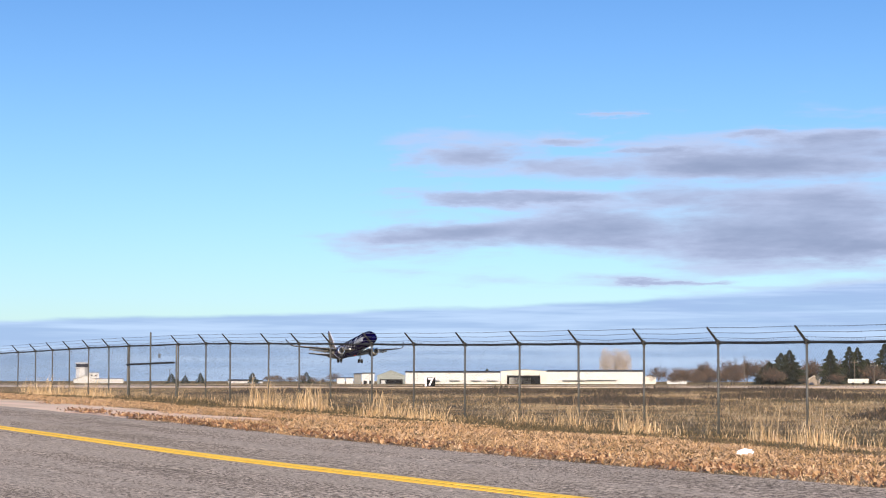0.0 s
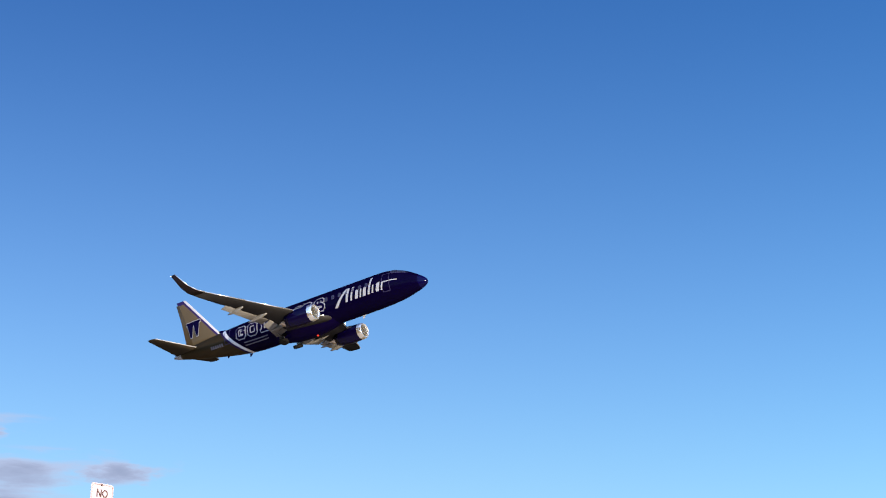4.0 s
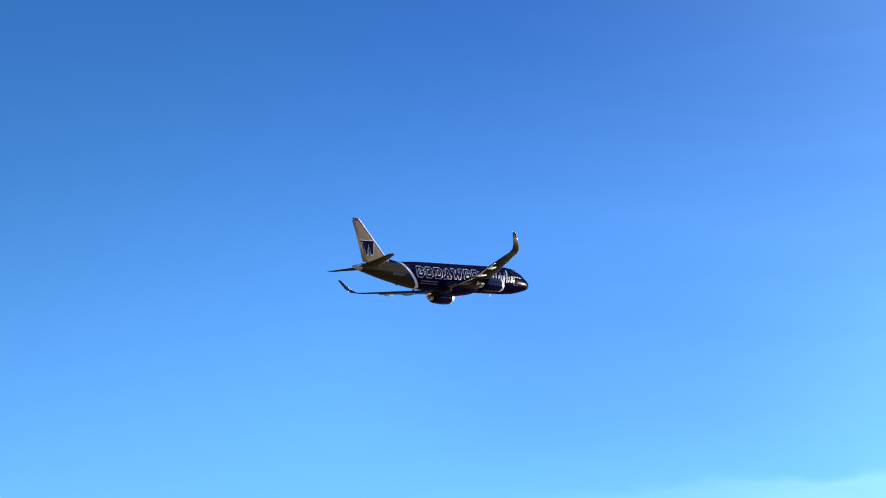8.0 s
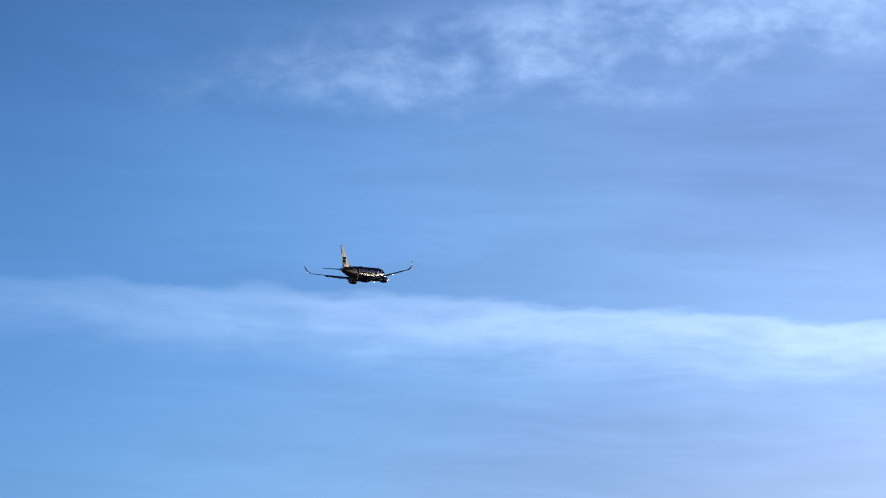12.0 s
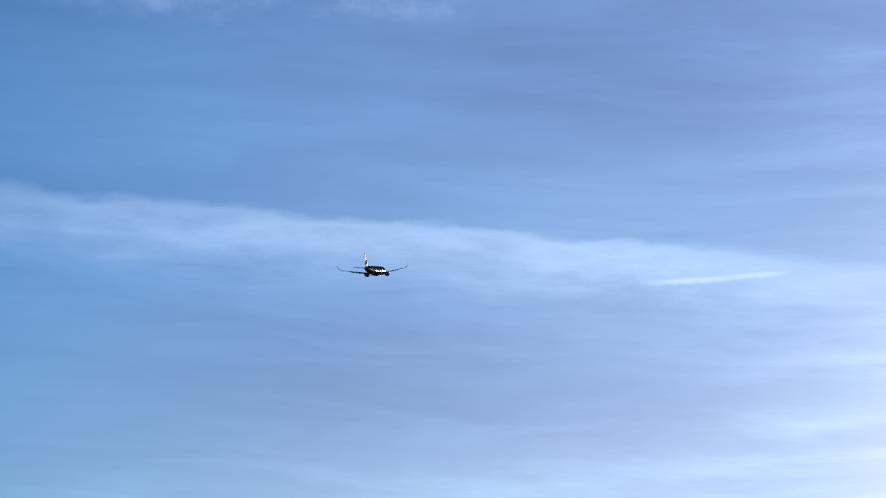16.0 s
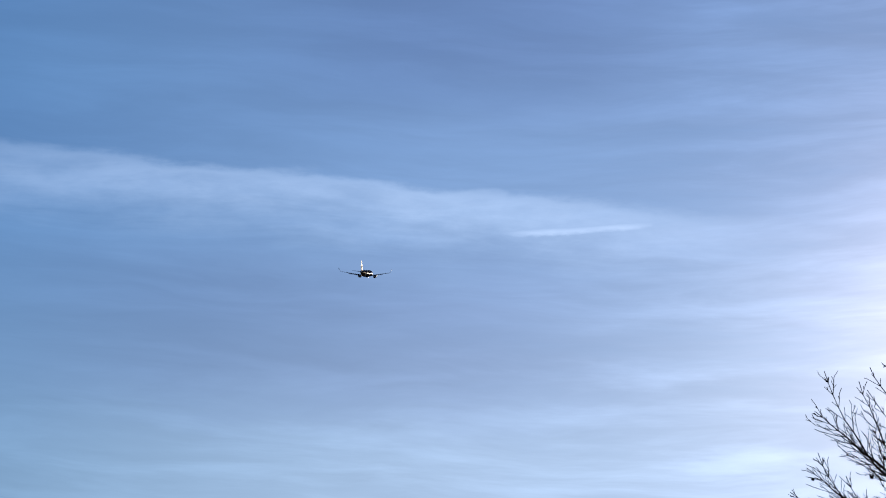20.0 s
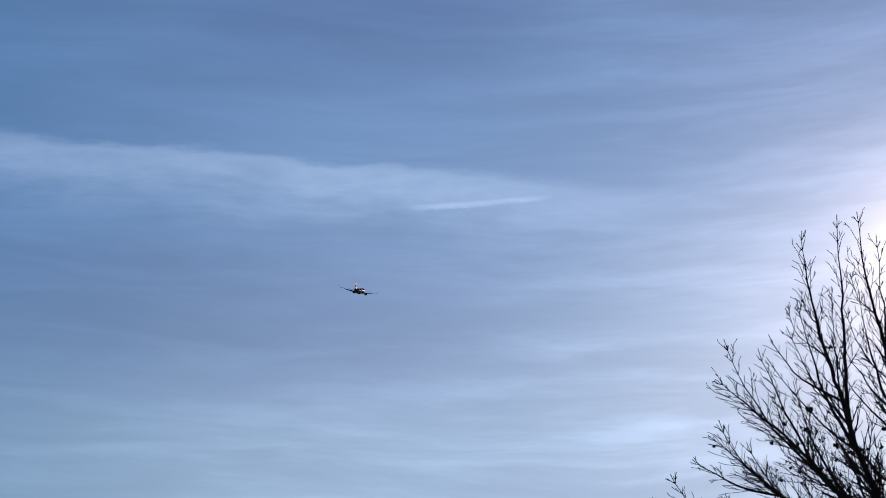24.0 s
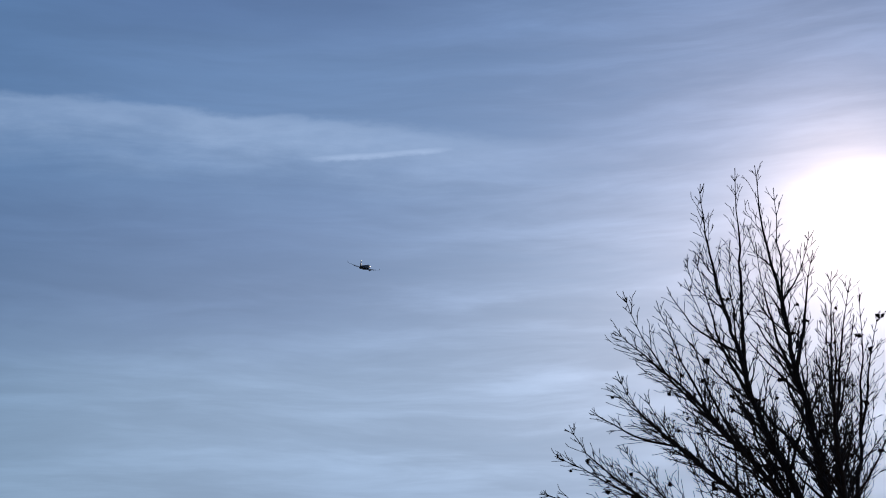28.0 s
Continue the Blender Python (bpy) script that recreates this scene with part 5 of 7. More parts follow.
def blades(count, d_rng, s_rng, h_rng, width, lean, per=4, spread=0.08, keep=None):
    """Tufts of thin three-cornered blades over a stretch of ground, joined in one mesh."""
    d = rng.uniform(*d_rng, count)
    s = rng.uniform(*s_rng, count)
    if keep is not None:
        ok = np.array([keep(a, b) for a, b in zip(d, s)])
        d, s = d[ok], s[ok]
    d, s = np.repeat(d, per), np.repeat(s, per)
    n = len(d)
    d = d + rng.normal(0, spread, n)
    s = s + rng.normal(0, spread, n)
    x = d * NRM.x + s * ALO.x
    y = d * NRM.y + s * ALO.y
    z = ground_np(x, y) + np.where(d < FENCE_D, 0.0, -0.03)
    h = rng.uniform(*h_rng, n)
    a = rng.uniform(0, 2 * np.pi, n)
    w = width * rng.uniform(0.6, 1.4, n)
    ln = h * lean * rng.uniform(0.1, 1.0, n)
    la = rng.uniform(0, 2 * np.pi, n)
    v = np.zeros((n, 3, 3))
    v[:, 0] = np.stack([x - w * np.cos(a), y - w * np.sin(a), z], 1)
    v[:, 1] = np.stack([x + w * np.cos(a), y + w * np.sin(a), z], 1)
    v[:, 2] = np.stack([x + ln * np.cos(la), y + ln * np.sin(la), z + h], 1)
    f = np.arange(3 * n).reshape(n, 3)
    return v.reshape(-1, 3), f.tolist()


def arched(count, d_rng, s_rng, h_top, width, per=4, spread=0.1):
    """Tall dry grass: tufts of blades that rise and arch over, most of them low, a few at full height."""
    d = np.repeat(rng.uniform(*d_rng, count), per)
    s = np.repeat(rng.uniform(*s_rng, count), per)
    n = len(d)
    d, s = d + rng.normal(0, spread, n), s + rng.normal(0, spread, n)
    x, y = d * NRM.x + s * ALO.x, d * NRM.y + s * ALO.y
    z = ground_np(x, y) - 0.02
    gust = np.array([noise.noise((p * 1.3, q * 1.9, 4.0)) + 0.6 * noise.noise((p * 4.0, q * 4.5, 9.0)) for p, q in zip(d, s)])
    h = h_top * np.clip(0.72 + 0.75 * gust, 0.25, 1.1) * (0.22 + 0.78 * rng.uniform(0, 1, n) ** 2.1)
    a, la = rng.uniform(0, 2 * np.pi, n), rng.normal(1.2, 1.3, n)
    w = width * rng.uniform(0.6, 1.4, n)
    ln = h * rng.uniform(0.08, 0.5, n)
    wx, wy, lx, ly = w * np.cos(a), w * np.sin(a), ln * np.cos(la), ln * np.sin(la)
    v = np.zeros((n, 7, 3))
    for k, (t, up, wide) in enumerate(((0.0, 0.0, 1.0), (0.28, 0.55, 0.9), (0.62, 0.88, 0.8))):
        v[:, 2 * k] = np.stack([x + lx * t - wx * wide, y + ly * t - wy * wide, z + h * up], 1)
        v[:, 2 * k + 1] = np.stack([x + lx * t + wx * wide, y + ly * t + wy * wide, z + h * up], 1)
    v[:, 6] = np.stack([x + lx, y + ly, z + h], 1)
    b = 7 * np.arange(n)[:, None]
    quads = np.concatenate([b + np.array([[0, 1, 3, 2]]), b + np.array([[2, 3, 5, 4]])]).tolist()
    return v.reshape(-1, 3), quads + (b + np.array([[4, 5, 6]])).tolist()


def stuff(name, data, mat, label, category):
    v, f = data
    ob = new(name, soup(name, v.tolist(), f, mat))
    tagged(ob, label, category, kind="stuff")
    return ob


def build_verge():
    def off_gravel(d, s):
        return not (37 < s < 76 and d < 16.4 + 0.8 * math.sin(s * 0.7) + 0.5 * math.sin(s * 1.9))
    stuff("verge_grass", blades(44000, (12.7, 26.4), (6, 100), (0.02, 0.075), 0.009, 1.9, 5, 0.06, lambda d, s: off_gravel(d, s) and (d < 17 or noise.noise((d * 0.5, s * 0.2, 5.0)) > 0.0)), GRASS, "short dry tan grass on the road verge", "grass")
    stuff("verge_weeds", blades(9000, (15.5, 26.5), (6, 100), (0.03, 0.11), 0.022, 1.2, 6, 0.14, lambda d, s: off_gravel(d, s) and noise.noise((d * 0.5, s * 0.2, 5.0)) < 0.08), SCRUB, "low brown weeds in the dry verge", "weeds")
    # tall stands against the fence
    stands = [(24.6, 84.4, 2.2, 0.95), (24.5, 79.3, 0.9, 0.85), (24.5, 75.1, 1.0, 0.8), (24.3, 58.1, 0.95, 0.95), (24.3, 54.9, 1.7, 0.95), (24.4, 49.8, 0.65, 0.95), (24.5, 47.7, 1.2, 0.6),
              (24.6, 45.8, 0.5, 0.5), (24.8, 42.4, 0.35, 0.75), (25.0, 40.6, 0.5, 0.85), (25.0, 37.6, 0.8, 0.85), (25.0, 32.7, 0.5, 0.75), (24.6, 30.6, 0.8, 0.7), (24.6, 25.3, 0.8, 0.62), (25.2, 66.0, 0.8, 0.3)]
    for d, s, w, h in stands:
        w *= 0.85
        thin = 1.0 if s > 44 else 0.8
        skirt = arched(int(52 * w * thin), (d - 0.5, d + 0.55), (s - w, s + w), 0.45 * h, 0.007, 5, 0.12)
        stuff("grass_skirt", skirt, GRASS, "dense dry grass at the foot of a tall stand", "grass")
        stuff("tall_grass_clump", arched(int(62 * w * thin), (d - 0.45, d + 0.5), (s - w, s + w), 1.12 * h, 0.0052, 6, 0.08), TALL, "stand of tall straw-coloured dry grass by the fence", "grass")
    stuff("fence_line_grass", arched(900, (23.6, 27.0), (12, 104), 0.42, 0.0055, 6, 0.1), TALL, "ragged dry grass along the fence foot", "grass")
    # dark dead weeds and litter at the fence's foot
    stuff("fence_weeds", blades(5200, (22.6, 28.5), (12, 104), (0.05, 0.22), 0.022, 1.2, 6, 0.2, lambda d, s: noise.noise((d * 0.35, s * 0.16, 11.0)) + 0.5 * noise.noise((d, s * 0.5, 3.0)) > 0.02), SCRUB, "dark brown dead weeds along the fence foot", "weeds")
    # the field beyond
    def streaks(d, s):
        x, y = d * NRM.x + s * ALO.x, d * NRM.y + s * ALO.y
        return noise.noise((x * 0.03, y * 0.05, 2.0)) + 0.8 * noise.noise((x * 0.12, y * 0.16, 7.0)) > 0.0
    for d0, d1, count, wide in ((27.5, 48, 42000, 0.012), (48, 95, 52000, 0.035)):
        stuff("field_scrub", blades(count, (d0, d1), (5, 190), (0.04, 0.17), wide, 1.0, 4, 0.2, streaks), SCRUB, "brown and olive scrub in the field", "scrub")
        stuff("field_grass", blades(count, (d0, d1), (5, 190), (0.03, 0.1), wide, 1.4, 4, 0.22, lambda d, s: not streaks(d, s)), FIELD_GRASS, "pale dry grass in the field", "grass")
    # tussocks, bleached or dark, that mottle it
    for mat, count, tall, label in ((FIELD_GRASS, 5200, 0.2, "tussocks of bleached dry grass in the field"), (SCRUB, 4200, 0.22, "tussocks of dark dead growth in the field"), (BRUSH, 1300, 0.2, "tufts of blackened dead growth in the field")):
        for d0, d1, share, wide in ((28.0, 46.0, 0.55, 0.012), (46.0, 82.0, 0.45, 0.022)):
            stuff("field_tussocks", blades(int(count * share), (d0, d1), (5, 190), (0.04, tall), wide, 1.1, 26, 0.3), mat, label, "grass")
    # low heaps of dark brush that break up the field: bearing, distance, half width in degrees, half depth
    for az, r, ha, hd in ((15.2, 68, 1.7, 3.0), (18.3, 72, 1.7, 3.0), (13.0, 60, 1.0, 2.0), (20.6, 75, 1.2, 3.0), (2.0, 96, 4.0, 4.0), (8.0, 112, 4.0, 5.0), (-4.0, 100, 3.0, 5.0), (5.0, 74, 2.5, 3.0), (10.5, 86, 2.2, 4.0)):
        n = int(1500 * ha)
        t, q = rng.normal(0, 0.45, n), rng.normal(0, 0.4, n)
        hump = np.exp(-t * t - q * q) * (0.6 + 0.4 * np.sin(9 * t + az) * np.sin(5 * q + r))
        a, rr = np.radians(az + 1.25 * ha * t), r + hd * q
        x, y = rr * np.sin(a), rr * np.cos(a)
        z = ground_np(x, y) + 0.05
        h, w = 0.4 * hump * rng.uniform(0.3, 1.2, n) + 0.03, rng.uniform(0.02, 0.05, n)
        la, ln = rng.uniform(0, 6.28, n), rng.uniform(0.05, 0.3, n)
        v = np.zeros((n, 3, 3))
        v[:, 0] = np.stack([x - w, y, z - 0.1], 1)
        v[:, 1] = np.stack([x + w, y + 0.02, z - 0.1], 1)
        v[:, 2] = np.stack([x + ln * np.cos(la), y + ln * np.sin(la), z + h], 1)
        stuff("low_brush", (v.reshape(-1, 3), np.arange(3 * n).reshape(n, 3).tolist()), BRUSH, "low heap of dark dead brush in the field", "brush")
    # blown leaves along the asphalt's edge; the darkest paint the shadows between them
    n = 4400
    d = ROAD_EDGE - 0.05 + np.abs(rng.normal(0, 0.35, n)) + 0.12 * np.sin(np.linspace(0, 60, n))
    s = rng.uniform(6, 41, n)
    ok = np.array([noise.noise((q * 0.8, 0, 0)) + 0.6 * noise.noise((q * 3.0, 0, 3)) > -0.12 for q in s])
    d, s = d[ok], s[ok]
    n = len(d)
    x, y = d * NRM.x + s * ALO.x, d * NRM.y + s * ALO.y
    z = ground_np(x, y) + 0.045 + rng.uniform(0, 0.06, n)
    v = np.zeros((n, 4, 3))
    for k in range(4):
        a = rng.uniform(0, 6.28, n)
        r = rng.uniform(0.015, 0.036, n)
        v[:, k] = np.stack([x + r * np.cos(a * 0.3 + k * 1.57), y + r * np.sin(a * 0.3 + k * 1.57), z + rng.uniform(0.0, 0.07, n)], 1)
    stuff("leaf_litter", (v.reshape(-1, 3), np.arange(4 * n).reshape(n, 4).tolist()), LEAVES, "brown fallen leaves blown against the road edge", "leaves")
    # clods of matted dead grass and leaves all over the verge
    n = 150000
    d, s = ROAD_EDGE + 0.2 + 7.5 * rng.uniform(0, 1, n) ** 1.3, rng.uniform(6, 96, n)
    ok = np.array([off_gravel(a, b) and noise.noise((a * 0.9, b * 0.55, 1.0)) + 0.7 * noise.noise((a * 2.4, b * 1.7, 3)) > -0.02 for a, b in zip(d, s)])
    d, s = d[ok], s[ok]
    n = len(d)
    x, y = d * NRM.x + s * ALO.x, d * NRM.y + s * ALO.y
    z = ground_np(x, y) + 0.03 + rng.uniform(0, 0.07, n)
    v = np.zeros((n, 4, 3))
    a, ln, wd = rng.uniform(0, 6.28, n), rng.uniform(0.018, 0.055, n), rng.uniform(0.004, 0.009, n)
    ca, sa, tilt = np.cos(a), np.sin(a), rng.uniform(-0.03, 0.05, n)
    for k, (e, f) in enumerate(((-1, -1), (1, -1), (1, 1), (-1, 1))):
        v[:, k] = np.stack([x + ca * ln * e - sa * wd * f, y + sa * ln * e + ca * wd * f, z + tilt * e + 0.004 * f], 1)
    stuff("matted_grass", (v.reshape(-1, 3), np.arange(4 * n).reshape(n, 4).tolist()), MATTED, "matted clods of tan and brown dead grass", "grass")
    # a scrap of white plastic
    q = place(17.2, 23.0)
    bm = bmesh.new()
    bmesh.ops.create_icosphere(bm, subdivisions=3, radius=1.0)
    for p in bm.verts:
        k = 1 + 0.45 * noise.noise(p.co * 2.1) + 0.2 * noise.noise(p.co * 5.0)
        p.co = Vector((p.co.x * 0.12 * k, p.co.y * 0.09 * k, max(0.0, p.co.z * 0.055 * k + 0.045)))
    tagged(part("plastic_bag", bm, PLASTIC_WHITE, at=pose(q.x, q.y, q.z + 0.06, 0, 0, 20)), "crumpled white plastic bag lying in the dry grass", "litter")


build_fence()
build_gate()
build_sign()
build_verge()


# ---------------------------------------------------------------- buildings across the airfield
def facing(az, r, up=0.0):
    """Pose on the ground at a bearing: local x to the right, local y away from the eye."""
    q = on_ground(az, r, up)
    return pose(q.x, q.y, q.z, 0, 0, -az)


def gable_house(name, label, category, at, w, depth, eave, peak, wall_mat, roof_mat, over=0.3, doors=(), windows=(), group="", ridge_y=True, base=None):
    """A gabled building; its front wall looks along -y. doors, windows: (x0, x1, z0, z1, material) on the front."""
    b = thing(name, label, category, at=at, group=group)
    bm = bmesh.new()
    front = [Vector((-w / 2, 0, -0.6)), Vector((w / 2, 0, -0.6)), Vector((w / 2, 0, eave)), Vector((0, 0, peak)), Vector((-w / 2, 0, eave))]
    if not ridge_y:
        front = [Vector((-w / 2, 0, -0.6)), Vector((w / 2, 0, -0.6)), Vector((w / 2, 0, eave)), Vector((-w / 2, 0, eave))]
    loft(bm, [front, [p + Vector((0, depth, 0)) for p in front]])
    part("wall", bm, wall_mat, b)
    bm = bmesh.new()
    t = 0.18
    if ridge_y:
        for s in (1, -1):
            a, c = Vector((s * (w / 2 + over), -over, eave - over * (peak - eave) / (w / 2))), Vector((0, -over, peak))
            sec = [a + Vector((0, 0, 0.01)), c + Vector((0, 0, 0.01)), c + Vector((0, 0, t)), a + Vector((0, 0, t))]
            loft(bm, [sec, [p + Vector((0, depth + 2 * over, 0)) for p in sec]])
    else:
        for y0, y1 in ((-over, depth / 2), (depth + over, depth / 2)):
            sec = [Vector((-w / 2 - over, y0, eave - 0.1)), Vector((-w / 2 - over, y1, peak)), Vector((-w / 2 - over, y1, peak + t)), Vector((-w / 2 - over, y0, eave + t - 0.1))]
            loft(bm, [sec, [p + Vector((w + 2 * over, 0, 0)) for p in sec]])
    part("roof", bm, roof_mat, b)
    # a DARK door is a flat panel that paints an opening's inner shade
    for x0, x1, z0, z1, m in doors:
        part("door", a_box(x0, x1, -0.12, 0.06, z0, z1, bevel=0.02), m, b)
    for x0, x1, z0, z1, m in windows:
        part("window", a_box(x0, x1, -0.08, 0.06, z0, z1, bevel=0.015), m, b)
    if base:
        part("base_band", a_box(-w / 2 - 0.03, w / 2 + 0.03, -0.06, 0.05, -0.5, base[0]), base[1], b)
    return b


def big_hangar(az, r, w, group):
    """Grey gabled hangar: siding above, pale sliding leaves, a dark band at the foot, wall lamps."""
    at = facing(az, r)
    h = gable_house("hangar", "grey metal hangar with pale sliding doors and a low gable", "hangar", at, w, 34, 6.5, 8.2, GREY_WALL, ROOF, 0.4, group=group)
    n = 4
    x0, x1 = -w / 2 + 1.2, w / 2 - 0.9
    for i in range(n):
        a = x0 + (x1 - x0) * i / n
        leaf = part("sliding_door", a_box(a + 0.06, a + (x1 - x0) / n - 0.06, -0.3 + 0.08 * (i % 2), -0.1, 0.05, 3.7, bevel=0.02), PALE_ROOF, h, "pale sliding door leaf")
        part("kick_band", a_box(a + 0.06, a + (x1 - x0) / n - 0.06, -0.36, -0.28, 0.05, 1.5), DARK, leaf, "dark blue-black kick band")
    part("door_track", a_box(x0 - 0.3, x1 + 0.3, -0.45, -0.02, 3.72, 3.95), ROOF, h, "dark door track")
    part("corner_post", a_box(-w / 2 - 0.02, -w / 2 + 0.6, -0.2, 0.0, 0, 3.9), WHITE_WALL, h, "white corner post")
    for i in range(5):
        x = -w / 2 + w * (i + 0.5) / 5
        bm = bmesh.new()
        tube(bm, (x, 0.0, 5.35), (x + 0.1, -0.9, 5.5), 0.05, 0.05, 6)
        box(bm, x - 0.25, x + 0.45, -1.15, -0.75, 5.42, 5.58)
        part("wall_lamp", bm, DARK, h, "dark bracket lamp")
    return h


def build_near_hangars():
    big_hangar(23.05, 402, 24.4, "hangars beyond the runway")
    # white middle building; a near-black panel paints the shade inside its doorway
    at = facing(25.5, 404)
    b = gable_house("hangar_annex", "white hangar wing with a wide dark doorway", "hangar", at, 10.2, 30, 6.4, 7.3, WHITE_WALL, ROOF, 0.3, doors=((-3.2, 4.4, 0.0, 3.4, DARK),), ridge_y=False)
    part("vent_box", a_box(-0.4, 0.4, -0.5, 0.05, 3.5, 4.1), DARK, b)
    part("vent_box", a_box(3.0, 3.7, -0.5, 0.05, 3.5, 4.1), DARK, b)
    big_hangar(28.0, 406, 24.6, "hangars beyond the runway")
    gable_house("hangar_annex", "white hangar wing with a wide dark doorway", "hangar", facing(31.4, 410), 22.0, 30, 6.4, 7.3, WHITE_WALL, ROOF, 0.3, doors=((-6.0, 5.0, 0.0, 3.6, DARK),), ridge_y=False)


def px(x):
    """Bearing of a place named by its share of the opening view's width."""
    return math.degrees(math.atan((x - 784) / 3450))


def build_far_hangars():
    r = 1100
    m = r / 3450
    def wall(x0, x1, h, mat, label, dep=25.0, roof=ROOF, gable=0.0, ridge=False, doors=(), rr=r):
        c = px((x0 + x1) / 2)
        w = (x1 - x0) * rr / 3450
        return gable_house("far_hangar", label, "hangar", facing(c, rr), w, dep, h, h + gable, mat, roof, 0.3, doors=doors, ridge_y=ridge, group="far hangars")
    wall(597, 611, 3.2, WHITE_WALL, "small white metal shed by the far apron", gable=0.3)
    wall(613, 626, 3.2, WHITE_WALL, "small white metal shed by the far apron", gable=0.3)
    wall(627, 640, 5.4, GREY_WALL, "grey metal shed by the far apron", gable=0.4)
    wall(641, 663, 5.8, WHITE_WALL, "white metal hangar with dark doorways", gable=0.4, doors=((-2.6, -0.6, 0, 1.8, DARK), (0.6, 2.4, 0, 1.8, DARK)))
    wall(668, 717, 4.6, GREEN_WALL, "green-grey hangar with a shallow gable and dark opening", gable=3.0, ridge=True, roof=GREEN_WALL, doors=((-6.4, 6.6, 0, 2.6, DARK), (-5.6, -3.0, 0, 2.0, WHITE_WALL)))
    lng = wall(718, 885, 6.4, WHITE_WALL, "long white hangar row with a thin dark roof edge", gable=0.8)
    for x0, x1 in ((-14, -7), (-2, 4), (10, 16), (19, 25)):
        part("lean_to_roof", a_box(x0, x1, -3.0, 0.0, 1.7, 1.95), ROOF, lng, "low dark lean-to roof")
    big = wall(886, 968, 7.2, PALE_ROOF, "grey gabled hangar with a dark open front", gable=0.9, ridge=True, doors=((-9.6, 9.2, 0, 4.8, DARK), (-8.2, 4.0, 0.1, 3.6, PALE_ROOF)))
    wide = wall(968, 1136, 7.0, WHITE_WALL, "wide white hangar with a dark roof edge", gable=0.8, rr=1096)
    part("lean_to_roof", a_box(-18, -6, -3.0, 0, 1.7, 2.4), GREY_WALL, wide, "grey lean-to")
    part("lean_to_roof", a_box(-5, 12, -3.0, 0, 2.0, 2.3), ROOF, wide, "dark lean-to roof")
    wall(1139, 1160, 4.0, PALE_ROOF, "small pale house at the field's edge", gable=1.0, ridge=True)
    wall(1180, 1214, 2.0, WHITE_WALL, "low white-gabled house at the field's edge", gable=2.4, ridge=True, roof=WHITE_WALL)
    wall(405, 447, 1.6, WHITE_WALL, "low white storage building far across the field", gable=0.8, rr=1250)
    wall(448, 466, 1.3, WHITE_WALL, "low white storage building far across the field", gable=0.6, rr=1250)


def build_tower():
    at = facing(px(147), 1300)
    tw = thing("control_tower", "white airport control tower with a dark glazed cab", "control tower", at=at)
    def oct_ring(rad, z, n=8):
        return [Vector((rad * math.cos(math.pi / 8 + 2 * math.pi * i / n), rad * math.sin(math.pi / 8 + 2 * math.pi * i / n), z)) for i in range(n)]
    bm = bmesh.new()
    loft(bm, [oct_ring(4.6, -0.5), oct_ring(4.4, 9.6)])
    part("shaft", bm, WHITE_WALL, tw)
    bm = bmesh.new()
    loft(bm, [oct_ring(4.5, 9.6), oct_ring(5.2, 10.0), oct_ring(5.2, 10.35)])
    part("gallery", bm, WHITE_WALL, tw)
    bm = bmesh.new()
    loft(bm, [oct_ring(4.1, 10.35), oct_ring(4.8, 12.6)])
    part("cab_glazing", bm, PANE, tw, "dark slanting cab windows")
    bm = bmesh.new()
    loft(bm, [oct_ring(5.1, 12.6), oct_ring(5.0, 13.3), oct_ring(3.0, 13.6)])
    part("cab_roof", bm, WHITE_WALL, tw)
    for x, h in ((-1.0, 2.4), (1.2, 1.7)):
        bm = bmesh.new()
        tube(bm, (x, 0, 13.5), (x, 0, 13.5 + h), 0.12, 0.08, 6)
        part("antenna", bm, WHITE_WALL, tw)
    gable_house("office_block", "white flat office block at the tower's foot", "building", facing(px(168), 1300), 6.5, 12, 6.6, 6.9, WHITE_WALL, WHITE_WALL, 0.2, windows=((-2.0, -1.0, 4.4, 5.4, DARK), (0.6, 1.8, 4.4, 5.4, DARK)), ridge_y=False)
    gable_house("terminal_building", "long low white building beside the tower", "building", facing(px(176), 1290), 32, 16, 2.7, 3.2, WHITE_WALL, WHITE_WALL, 0.3, ridge_y=False)
    gable_house("gabled_shed", "small dark-roofed white shed before the tower", "building", facing(px(152), 1270), 14, 8, 2.2, 5.0, WHITE_WALL, ROOF, 0.5)


def build_distance_sign():
    s = thing("runway_distance_sign", "black runway distance board with a white numeral seven", "airfield sign", at=facing(px(763), 335))
    part("board", a_box(-0.75, 0.75, -0.1, 0.1, 0.25, 1.75, bevel=0.02), SIGN_BLACK, s)
    part("end_panel", a_box(-1.05, -0.76, -0.12, 0.35, 0.25, 1.75, bevel=0.02), SIGN_WHITE, s, "white end panel")
    for x in (-0.55, 0.55):
        bm = bmesh.new()
        tube(bm, (x, 0, -0.3), (x, 0, 0.3), 0.06, 0.06, 8)
        part("leg", bm, GALV, s)
    t = text_mesh("7", 1.7, 0.05)
    x0, x1, y0, y1 = extent(t)
    for v in t.verts:
        v.co = Vector((v.co.x - 0.5 * (x0 + x1), -0.115, v.co.y - 0.5 * (y0 + y1) + 1.0))
    part("numeral", t, SIGN_WHITE, s, "white numeral")


